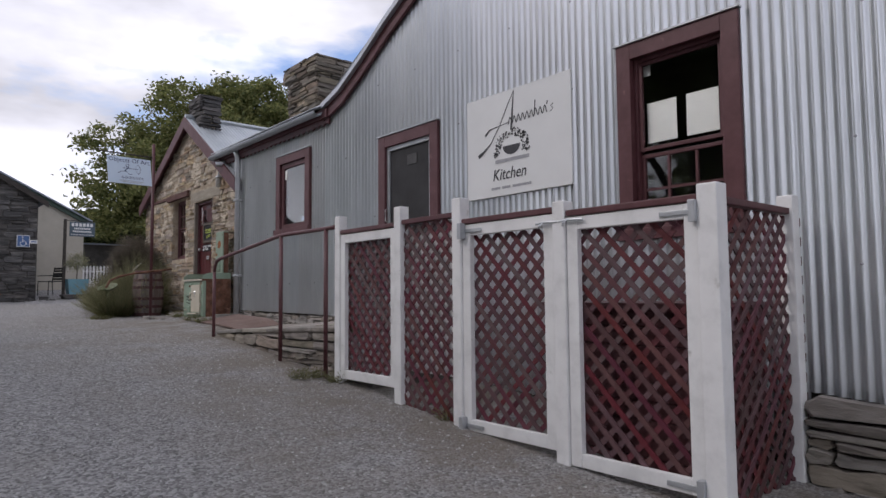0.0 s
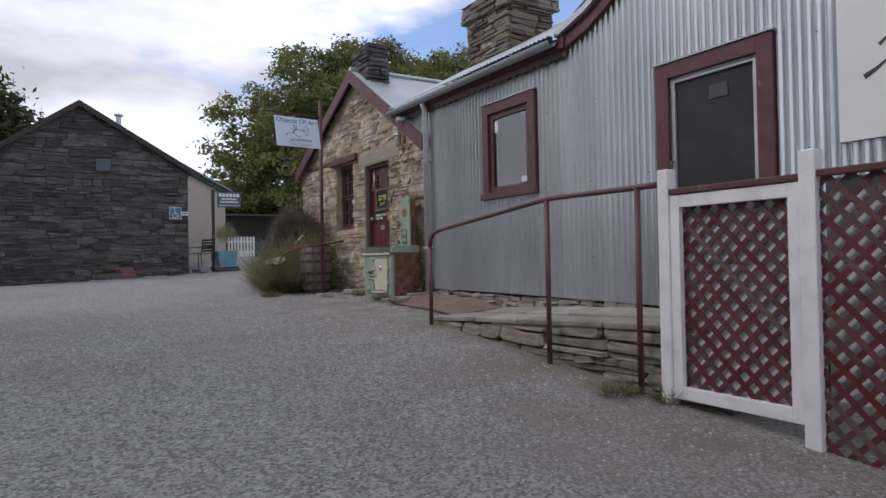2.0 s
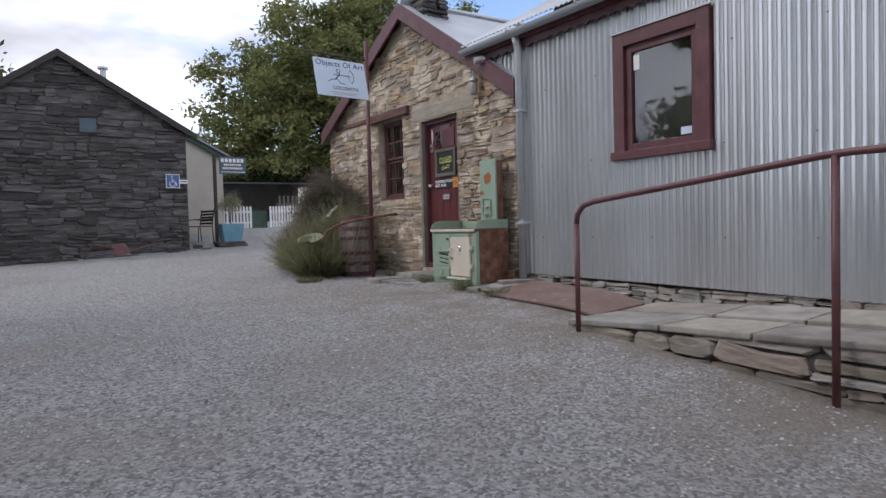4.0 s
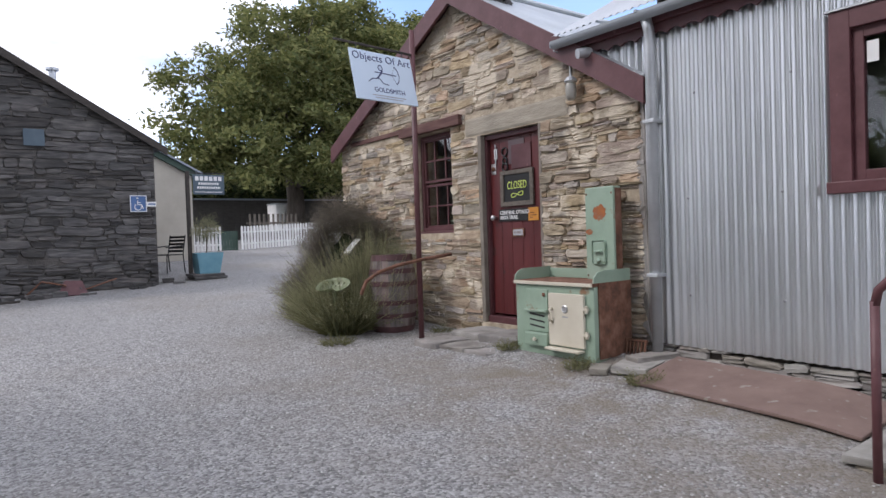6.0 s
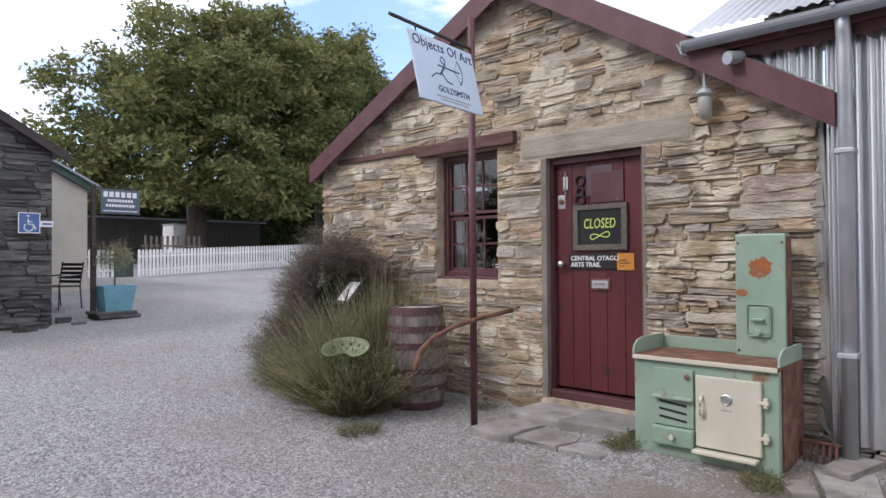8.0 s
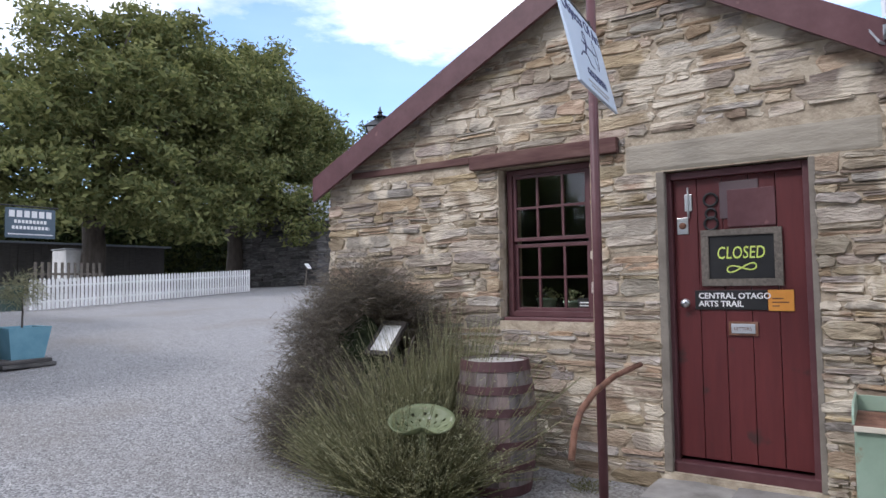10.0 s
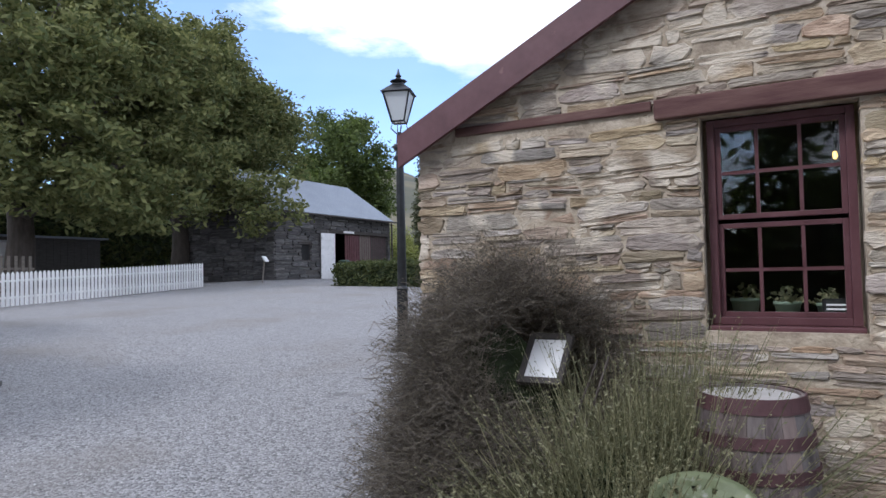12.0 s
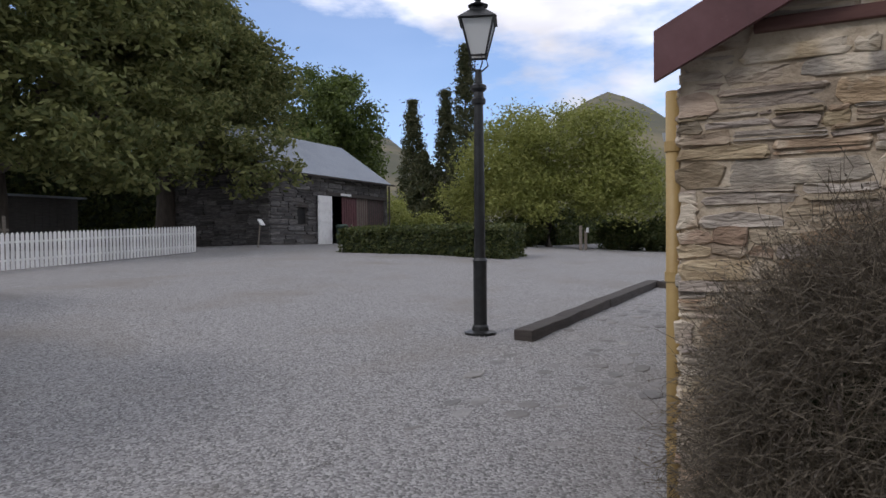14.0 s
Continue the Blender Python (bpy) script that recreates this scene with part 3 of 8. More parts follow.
M["hoop"] = noise_mat("barrel_hoop", [(0.06, 0.028, 0.03), (0.11, 0.05, 0.052)], scale=7, rough=0.7, bump=0.2)
M["barrel_top"] = noise_mat("barrel_top_dust", [(0.42, 0.40, 0.37), (0.55, 0.53, 0.50)], scale=6, rough=0.9)
M["seat_green"] = noise_mat("seat_green_paint", [(0.12, 0.145, 0.07), (0.17, 0.195, 0.095)], scale=6, rough=0.5, spots=((0.45, 0.45, 0.38), 9, 0.66))
M["black"] = noise_mat("black_board", [(0.008, 0.008, 0.009), (0.018, 0.018, 0.018)], scale=6, rough=0.5, bump=0)
M["chalk"] = noise_mat("chalk_lime", [(0.62, 0.74, 0.12), (0.75, 0.85, 0.25)], scale=30, rough=0.8, bump=0)
M["sign_white"] = noise_mat("sign_white", [(0.70, 0.71, 0.70), (0.77, 0.78, 0.77)], scale=1.5, rough=0.4, bump=0.02)
M["sign_blue_white"] = noise_mat("sign_pale_blue", [(0.52, 0.62, 0.74), (0.58, 0.68, 0.79)], scale=2, rough=0.45, bump=0)
M["ink"] = noise_mat("dark_ink", [(0.03, 0.03, 0.035), (0.05, 0.05, 0.055)], scale=20, rough=0.6, bump=0)
M["ink_blue"] = noise_mat("navy_ink", [(0.03, 0.04, 0.12), (0.05, 0.06, 0.15)], scale=20, rough=0.6, bump=0)
M["ink_grey"] = noise_mat("grey_ink", [(0.30, 0.31, 0.33), (0.38, 0.38, 0.40)], scale=20, rough=0.6, bump=0)
M["text_white"] = noise_mat("white_lettering", [(0.74, 0.74, 0.73), (0.80, 0.80, 0.79)], scale=20, rough=0.6, bump=0)
M["orange_card"] = noise_mat("orange_card", [(0.62, 0.25, 0.03), (0.70, 0.31, 0.05)], scale=9, rough=0.6, bump=0)
M["access_blue"] = noise_mat("blue_sign", [(0.06, 0.13, 0.30), (0.09, 0.17, 0.36)], scale=5, rough=0.45, bump=0)
M["teal_board"] = noise_mat("slate_blue_board", [(0.06, 0.09, 0.12), (0.09, 0.13, 0.16)], scale=5, rough=0.55, bump=0)
M["tub_blue"] = noise_mat("tub_blue_paint", [(0.13, 0.30, 0.38), (0.19, 0.38, 0.46)], scale=4, rough=0.6)
M["paper"] = noise_mat("white_paper", [(0.72, 0.72, 0.70), (0.80, 0.80, 0.78)], scale=6, rough=0.8, bump=0)
M["brown_board"] = noise_mat("brown_ramp_board", [(0.13, 0.085, 0.07), (0.19, 0.13, 0.11)], scale=4, rough=0.8, spots=((0.24, 0.22, 0.19), 12, 0.63))
M["yellow_pipe"] = noise_mat("ochre_pipe_paint", [(0.36, 0.25, 0.10), (0.44, 0.32, 0.13)], scale=5, rough=0.5)
M["picket"] = noise_mat("picket_white_paint", [(0.60, 0.60, 0.58), (0.74, 0.74, 0.72)], scale=3, rough=0.6, vary=0.1)
M["green_trim"] = noise_mat("dark_green_paint", [(0.03, 0.06, 0.045), (0.05, 0.085, 0.065)], scale=4, rough=0.6)
M["dark_shed"] = noise_mat("dark_shed_boards", [(0.05, 0.048, 0.045), (0.085, 0.08, 0.075)], scale=3, stretch=(1, 1, 5), rough=0.8)
M["pebble"] = noise_mat("gravel_stones", [(0.23, 0.225, 0.215), (0.345, 0.34, 0.325)], scale=30, rough=0.9, bump=0, vary=0.55, island=True)
M["hill"] = noise_mat("dry_hillside", [(0.045, 0.055, 0.03), (0.09, 0.085, 0.05), (0.21, 0.175, 0.095)], scale=0.012, detail=10, rough=0.95, bump=0)
M["cobble"] = noise_mat("path_stones", [(0.17, 0.165, 0.158), (0.27, 0.262, 0.25)], scale=5, rough=0.95, bump=0.5, vary=0.25)


# -- stone walls, stone by stone
def stone_mesh(rnd, u0, u1, z0, z1, dmin, dmax, place, top=None, wave=0.02):
    """One flat-bedded stone: a rounded, uneven outline, proud of the mortar. place turns (u, z, depth) into the world."""
    w, h = u1 - u0, z1 - z0
    c = min(h * 0.30, w * 0.12)
    pts = [(u0 + c, z0), (u1 - c, z0), (u1, z0 + c), (u1, z1 - c), (u1 - c * 1.2, z1), ((u0 + u1) / 2, z1), (u0 + c, z1), (u0, z1 - c), (u0, z0 + c)]
    j = min(0.02, h * 0.22)
    pts = [(u + rnd.uniform(-j, j), z + rnd.uniform(-j, j)) for u, z in pts]
    d = rnd.uniform(dmin, dmax)
    cu, cz = (u0 + u1) / 2 + rnd.uniform(-0.1, 0.1) * w, (z0 + z1) / 2 + rnd.uniform(-0.1, 0.1) * h
    vs = []
    for k, (s, dd) in enumerate(((1.0, 0.0), (0.99, d * 0.80), (0.91, d))):
        for u, z in pts:
            uu, zz = cu + (u - cu) * s, cz + (z - cz) * s
            zz += wave * noise.noise((uu * 0.9, zz * 0.9, 3.1)) + wave * 0.6 * noise.noise((uu * 3.1, zz * 2.0, 7.7))
            if top:
                zz = min(zz, top(uu) - 0.005)
            vs.append(place(uu, zz, dd + (rnd.uniform(-0.008, 0.008) if k else 0)))
    vs.append(place(cu, min(cz, top(cu) - 0.005) if top else cz, d + rnd.uniform(-0.006, 0.006)))
    n = len(pts)
    fs = [(k * n + i, k * n + (i + 1) % n, (k + 1) * n + (i + 1) % n, (k + 1) * n + i) for k in range(2) for i in range(n)]
    fs += [(2 * n + i, 2 * n + (i + 1) % n, 3 * n) for i in range(n)]
    return vs, fs


def add_mesh(name, vs, fs, material, parent=None, smooth=False):
    me = bpy.data.meshes.new(name)
    me.from_pydata(vs, [], fs)
    me.materials.append(material)
    if smooth:
        me.polygons.foreach_set("use_smooth", [True] * len(me.polygons))
    ob = new(name, me)
    if parent:
        ob.parent = parent
    return ob


def stonework(parent, u0, u1, bottom, top, holes, place, heights, lengths, depth, near, mats, seed, gap=0.012, wave=0.02, zmax=None):
    """Courses of stones over a wall. near(u, z): whether a stone is a piece of its own (the first 300) or joins the rest."""
    rnd = random.Random(seed)
    z, count = min(bottom(u0), bottom(u1)), 0
    zt = zmax or max(top(u0 + (u1 - u0) * i / 20) for i in range(21))
    rest_v, rest_f = [], []
    while z < zt:
        h = rnd.uniform(*heights)
        spans = [(u0, u1)]
        for a, b, c, d in holes:
            if z + h > c + 0.02 and z < d - 0.02:
                spans = [q for s in spans for q in ((s[0], min(s[1], a)), (max(s[0], b), s[1])) if q[1] - q[0] > 0.03]
        for a, b in spans:
            u = a
            while u < b - 0.02:
                w = min(rnd.uniform(*lengths) * (0.6 + h / heights[1]), b - u)
                if b - u - w < 0.07:
                    w = b - u
                zs = [(z, z + h)]
                if h > heights[0] * 1.7 and rnd.random() < 0.4:
                    k = z + h * rnd.uniform(0.35, 0.65)
                    zs = [(z, k), (k, z + h)]
                for s0, s1 in zs:
                    m = u + w / 2
                    if s1 < bottom(m) or s0 > top(m) - 0.04 or rnd.random() < 0.02:
                        continue
                    g = gap * rnd.uniform(0.3, 1.4)
                    vs, fs = stone_mesh(rnd, u + g / 2, u + w - g / 2, s0 + g / 2, s1 - g / 2, *(depth(m) if callable(depth) else depth), place, top, wave)
                    if count < 300 and near(m, s0):
                        add_mesh("stone", vs, fs, mats[0], parent)
                        count += 1
                    else:
                        o = len(rest_v)
                        rest_v += vs
                        rest_f += [tuple(i + o for i in f) for f in fs]
                u += w
        z += h
    if rest_v:
        tagged(add_mesh("stonework", rest_v, rest_f, mats[1], parent), kind="stuff")


def text_mesh(name, body, size, m, material, parent, shear=0.0, bold=0.0, label="", align="LEFT", space=1.0):
    cu = bpy.data.curves.new(name, "FONT")
    cu.body, cu.size, cu.shear, cu.offset, cu.extrude, cu.align_x, cu.resolution_u = body, size, shear, bold, 0.0015, align, 3
    cu.space_character = space
    tmp = bpy.data.objects.new(name, cu)
    scene.collection.objects.link(tmp)
    bpy.context.view_layer.update()
    me = bpy.data.meshes.new_from_object(tmp.evaluated_get(bpy.context.evaluated_depsgraph_get()))
    bpy.data.objects.remove(tmp)
    me.materials.clear()
    me.materials.append(material)
    ob = new(name, me)
    ob.parent, ob.matrix_basis = parent, m
    if label:
        ob["label"] = label
    return ob


def facing_x(x, y, z):
    """For writing on a face that looks towards -x."""
    return Matrix(((0, 0, -1, x), (-1, 0, 0, y), (0, 1, 0, z), (0, 0, 0, 1)))


def facing_y(x, y, z):
    """For writing on a face that looks towards -y."""
    return Matrix(((1, 0, 0, x), (0, 0, -1, y), (0, 1, 0, z), (0, 0, 0, 1)))


# -- cottage: lintels, door, window, chimney, pipes
M["faded_maroon"] = noise_mat("faded_maroon_timber", [(0.075, 0.03, 0.028), (0.12, 0.06, 0.05), (0.18, 0.11, 0.09)], scale=7, stretch=(1, 0.3, 2), rough=0.85, bump=0.3)
part("window_lintel", boxed(FX - 0.05, FX + 0.30, 13.945, 15.24, 3.615, 3.735, 0.012), M["faded_maroon"], cottage, "weathered maroon timber lintel")
part("wall_plate", boxed(FX - 0.012, FX + 0.1, 15.26, 16.62, 3.68, 3.742, 0.01), M["faded_maroon"], cottage, "thin weathered maroon timber beam")
bm = bmesh.new()
box(bm, FX + 0.008, FX + 0.3, 12.3, 13.9, 3.445, 3.66, 0.03)
part("door_lintel", bm, noise_mat("rendered_lintel", [(0.28, 0.25, 0.20), (0.40, 0.36, 0.29)], scale=3, stretch=(1, 1, 4), rough=0.95, bump=0.6, bump_scale=18), cottage, "cracked rendered stone lintel")
bm = bmesh.new()
for a, b in ((DOOR[0] - 0.01, DOOR[0] + 0.03), (DOOR[1] - 0.05, DOOR[1] + 0.01)):
    box(bm, FX + 0.01, FX + 0.26, a, b, 1.3, 3.44, 0.01)
part("door_reveal", bm, noise_mat("reveal_render", [(0.16, 0.14, 0.115), (0.27, 0.24, 0.20)], scale=4, rough=0.95, bump=0.6), cottage)

DX = FX + 0.12
door = empty("plank_door", "closed dark red plank door with chalk sign and letter slot", "door")
LY0, LY1, LZ0, LZ1 = 12.75, 13.59, 1.40, 3.38
bm = bmesh.new()
for a, b, c, d in ((12.71, 12.75, 1.36, 3.43), (13.59, 13.63, 1.36, 3.43), (12.75, 13.59, 3.38, 3.43)):
    box(bm, DX - 0.05, DX + 0.06, a, b, c, d, 0.006)
part("door_frame", bm, M["maroon"], door)
nb = 5
for i in range(nb):
    a = LY0 + (LY1 - LY0) * i / nb
    part("door_board", boxed(DX, DX + 0.035, a + 0.002, a + (LY1 - LY0) / nb - 0.002, LZ0, LZ1, 0.004), M["door_red"], door)
M["dull_panel"] = noise_mat("dull_purple_panel", [(0.085, 0.055, 0.06), (0.12, 0.085, 0.09)], scale=6, rough=0.45, bump=0.1)
part("upper_panel", boxed(DX - 0.010, DX - 0.002, 13.02, 13.27, 3.08, 3.34, 0.003), M["dull_panel"], door, "dull purple-grey panel at the top of the door")


def on_door(s0, s1, z0, z1, d0, d1, bevel=0.003):
    """A box on the leaf: s from the hinge side to the other, as a share of its width."""
    w = LY1 - LY0
    return boxed(DX - d1, DX - d0, LY1 - s1 * w, LY1 - s0 * w, z0, z1, bevel)


part("door_sill", boxed(FX + 0.05, FX + 0.34, DOOR[0], DOOR[1], 1.28, 1.375, 0.01), M["maroon"], door, "worn maroon threshold")
part("upper_panel", on_door(0.44, 0.80, 3.02, 3.28, 0.002, 0.012), M["maroon"], door)
fr = bmesh.new()
w = LY1 - LY0
for s0, s1, z0, z1 in ((0.225, 0.84, 2.96, 3.005), (0.225, 0.84, 2.61, 2.66), (0.225, 0.285, 2.66, 2.96), (0.78, 0.84, 2.66, 2.96)):
    box(fr, DX - 0.03, DX - 0.002, LY1 - s1 * w, LY1 - s0 * w, z0, z1, 0.004)
cb = part("chalkboard_frame", fr, M["old_timber"], door, "grey weathered timber frame")
part("chalkboard", on_door(0.285, 0.78, 2.66, 2.96, 0.002, 0.014), M["black"], cb)
text_mesh("chalk_lettering", "CLOSED", 0.10, facing_x(DX - 0.017, LY1 - 0.345 * w, 2.80) @ Matrix.Diagonal((0.80, 1.2, 1, 1)), M["chalk"], cb, shear=0.12, bold=0.0005, space=1.05)
bm = bmesh.new()
curl = [(0, DX - 0.017, LY1 - (0.535 + 0.11 * math.sin(a)) * w, 2.735 + 0.022 * math.sin(2 * a) + 0.012 * math.sin(a)) for a in np.linspace(0, 6.28, 40)]
tube(bm, [c[1:] for c in curl], 0.005, 5, cap=False)
part("chalk_flourish", bm, M["chalk"], cb)
sb = part("trail_sign", on_door(0.16, 0.715, 2.445, 2.58, 0.003, 0.012), M["black"], door, "black sign with white capitals")
text_mesh("sign_lettering", "CENTRAL OTAGO", 0.056, facing_x(DX - 0.0135, LY1 - 0.19 * w, 2.523), M["text_white"], sb, bold=0.0012)
text_mesh("sign_lettering", "ARTS TRAIL", 0.056, facing_x(DX - 0.0135, LY1 - 0.19 * w, 2.468), M["text_white"], sb, bold=0.0012)
oc = part("orange_card", on_door(0.72, 0.905, 2.44, 2.582, 0.003, 0.010), M["orange_card"], door, "small orange card")
for zz, e in ((2.52, 0.83), (2.495, 0.87), (2.47, 0.80)):
    part("text_bar", on_door(0.75, e, zz, zz + 0.008, 0.010, 0.0115, 0), M["rust"], oc)
ls = part("letter_slot", on_door(0.42, 0.64, 2.27, 2.365, 0.002, 0.016), M["rust"], door, "small tarnished letter slot")
part("slot_flap", on_door(0.44, 0.62, 2.285, 2.35, 0.016, 0.020), M["galv"], ls)
text_mesh("slot_lettering", "LETTERS", 0.03, facing_x(DX - 0.0205, LY1 - 0.46 * w, 2.307), M["rust"], ls)
bm = bmesh.new()
lathe(bm, [(0.018, 0), (0.018, 0.02), (0.03, 0.035), (0.033, 0.055), (0.022, 0.07)], 16)
bmesh.ops.transform(bm, verts=bm.verts, matrix=facing_x(DX, LY1 - 0.09 * w, 2.49))
part("door_knob", bm, M["chrome"], door, "round chrome knob", smooth=True)
lp = part("lock_plate", on_door(0.03, 0.125, 2.985, 3.105, 0.002, 0.008), M["chrome"], door, "bright lock plate")
bm = bmesh.new()
lathe(bm, [(0.024, 0), (0.024, 0.012), (0.012, 0.016)], 16)
bmesh.ops.transform(bm, verts=bm.verts, matrix=facing_x(DX - 0.008, LY1 - 0.078 * w, 3.045))
part("lock_cylinder", bm, M["rust"], lp)
bm = bmesh.new()
tube(bm, [(DX - 0.012, LY1 - 0.13 * w, 3.10), (DX - 0.012, LY1 - 0.13 * w, 3.32)], 0.008, 8)
box(bm, DX - 0.012, DX - 0.001, LY1 - 0.16 * w, LY1 - 0.10 * w, 3.15, 3.27, 0.003)
part("door_bolt", bm, M["chrome"], door)
bm = bmesh.new()
for zc, rr in ((3.22, 0.045), (3.12, 0.035), (3.05, 0.045)):
    tube(bm, [(DX - 0.012, LY1 - 0.31 * w + rr * math.cos(a), zc + rr * math.sin(a)) for a in np.linspace(0, 6.28, 17)], 0.009, 6, cap=False)
part("iron_ornament", bm, M["black_iron"], door, "black cast iron door ornament")


def sash_window(name, label, y0, y1, z0, z1, x, cols, rows, frame_w, mid, fm, group=""):
    """A sash window in a wall that faces -x: frame, glazing bars and panes. mid: share of the height of the meeting rail."""
    win = empty(name, label, "window", group=group)
    bm = bmesh.new()
    for a, b, c, d in ((y0, y0 + frame_w, z0, z1), (y1 - frame_w, y1, z0, z1), (y0 + frame_w, y1 - frame_w, z1 - frame_w, z1), (y0 + frame_w, y1 - frame_w, z0, z0 + frame_w)):
        box(bm, x - 0.02, x + 0.07, a, b, c, d, 0.004)
    part("window_frame", bm, fm, win)
    ia, ib, ic, idd = y0 + frame_w, y1 - frame_w, z0 + frame_w, z1 - frame_w
    zm = ic + (idd - ic) * mid
    for k, (lo, hi, nc, nr, xo) in enumerate(((ic, zm - 0.012, cols[0], rows[0], 0.03), (zm + 0.012, idd, cols[1], rows[1], 0.012))):
        bars = bmesh.new()
        for a, b, c, d in ((ia, ia + 0.03, lo, hi), (ib - 0.03, ib, lo, hi), (ia + 0.03, ib - 0.03, lo, lo + 0.03), (ia + 0.03, ib - 0.03, hi - 0.03, hi)):
            box(bars, x + xo - 0.012, x + xo + 0.022, a, b, c, d, 0.003)
        for i in range(1, nc):
            c = ia + (ib - ia) * i / nc
            box(bars, x + xo - 0.008, x + xo + 0.018, c - 0.010, c + 0.010, lo + 0.03, hi - 0.03)
        for i in range(1, nr):
            c = lo + (hi - lo) * i / nr
            box(bars, x + xo - 0.007, x + xo + 0.017, ia + 0.03, ib - 0.03, c - 0.010, c + 0.010)
        sash = part("sash", bars, fm, win)
        for i in range(nc):
            for j in range(nr):
                p = part("pane", boxed(x + xo + 0.002, x + xo + 0.006, ia + (ib - ia) * i / nc + 0.004, ia + (ib - ia) * (i + 1) / nc - 0.004,
                                       lo + (hi - lo) * j / nr + 0.004, lo + (hi - lo) * (j + 1) / nr - 0.004), M["glass"], sash)
                p.visible_shadow = False
                p.rotation_euler = (0, 0, 0)
    return win


sash_window("sash_window", "maroon twelve-pane sash window set in the stone wall", 14.20, 14.965, 2.37, 3.60, FX + 0.14, (3, 3), (2, 2), 0.045, 0.5, M["maroon"])
part("window_sill", boxed(FX + 0.05, FX + 0.24, 14.19, 14.98, 2.325, 2.368, 0.008), M["maroon"], cottage, "peeling maroon timber sill")
# added, not seen: near-black screen and slab that keep the room dark
part("room_partition", boxed(FX + 2.2, FX + 2.3, C0 + 0.4, C1 - 0.4, 1.3, 3.5), M["unlit_room"], cottage)
part("room_ceiling", boxed(FX + 0.42, FX + 6.9, C0 + 0.1, C1 - 0.1, 3.66, 3.70), M["unlit_room"], cottage)
# things on the inner ledge of the cottage window
led = tagged(part("window_ledge", boxed(FX + 0.42, FX + 0.62, 14.1, 15.05, 2.29, 2.34, 0.006), M["dark_timber"]), "dark timber ledge inside the cottage window", "shelf")
for yy, rr, hh in ((14.81, 0.085, 0.15), (14.57, 0.075, 0.13), (14.35, 0.06, 0.12)):
    pot = empty("flower_pot", "grey-green pot with a plant on the window ledge", "flower pot", pose(FX + 0.53, yy, 2.34), group="pots in the window")
    bm = bmesh.new()
    lathe(bm, [(rr * 0.7, 0), (rr, hh), (rr * 1.08, hh), (rr * 1.08, hh + 0.02), (rr * 0.9, hh + 0.02)], 16)
    part("pot", bm, M["oven_green"], pot, smooth=True)
    rnd = random.Random(int(yy * 100))
    vs, fs = [], []
    for i in range(60):
        a, l, e = rnd.uniform(0, 6.28), rnd.uniform(0.04, 0.12), rnd.uniform(0.2, 1.4)
        c = Vector((math.cos(a) * math.cos(e) * l, math.sin(a) * math.cos(e) * l, hh + math.sin(e) * l))
        t = Vector((rnd.uniform(-1, 1), rnd.uniform(-1, 1), rnd.uniform(-1, 1))).normalized() * 0.018
        s = t.orthogonal().normalized() * 0.018
        o = len(vs)
        vs += [c - t, c + s, c + t, c - s]
        fs.append((o, o + 1, o + 2, o + 3))
    add_mesh("leaves", vs, fs, M["lavender"], pot)
tagged(part("window_card", boxed(FX + 0.215, FX + 0.22, 14.25, 14.39, 2.43, 2.52), M["black"]), "small black card with white print in the window", "card")
for zz in (2.48, 2.455):
    part("text_bar", boxed(FX + 0.212, FX + 0.2145, 14.27, 14.37, zz, zz + 0.010), M["text_white"], bpy.data.objects["window_card"])

# front stones, chimneys
cot_top = lambda u: lerp(TOP, u) + 0.02
place_front = lambda u, z, d: (FX + 0.06 - d, u, z)
ch = empty("cottage_chimney", "squat schist chimney on the cottage gable", "chimney")
part("core", boxed(4.81, 5.13, 13.59, 14.21, 4.7, 5.60), M["mortar"], ch)


def chimney_stones(parent, x0, x1, y0, y1, z0, z1, seed, mats, cap):
    hh, ll, dd = (0.05, 0.11), (0.16, 0.4), (0.05, 0.09)
    flat = lambda u: z1
    low = lambda u: z0
    never = lambda u, z: True
    stonework(parent, y0 - 0.03, y1 + 0.03, low, flat, [], lambda u, z, d: (x0 + 0.01 - d, u, z), hh, ll, dd, never, mats, seed)
    stonework(parent, x0 - 0.03, x1 + 0.03, low, flat, [], lambda u, z, d: (u, y0 + 0.01 - d, z), hh, ll, dd, never, mats, seed + 1)
    stonework(parent, x0 - 0.03, x1 + 0.03, low, flat, [], lambda u, z, d: (u, y1 - 0.01 + d, z), hh, ll, dd, never, mats, seed + 2)
    if cap:
        stonework(parent, y0 - 0.12, y1 + 0.12, lambda u: z1, lambda u: z1 + cap, [], lambda u, z, d: (x0 - 0.05 - d, u, z), (0.07, 0.1), (0.2, 0.45), dd, never, mats, seed + 3)
        stonework(parent, x0 - 0.12, x1 + 0.12, lambda u: z1, lambda u: z1 + cap, [], lambda u, z, d: (u, y0 - 0.05 - d, z), (0.07, 0.1), (0.2, 0.45), dd, never, mats, seed + 4)
        part("cap_slab", boxed(x0 - 0.08, x1 + 0.08, y0 - 0.08, y1 + 0.08, z1, z1 + cap - 0.01), mats[1], parent)


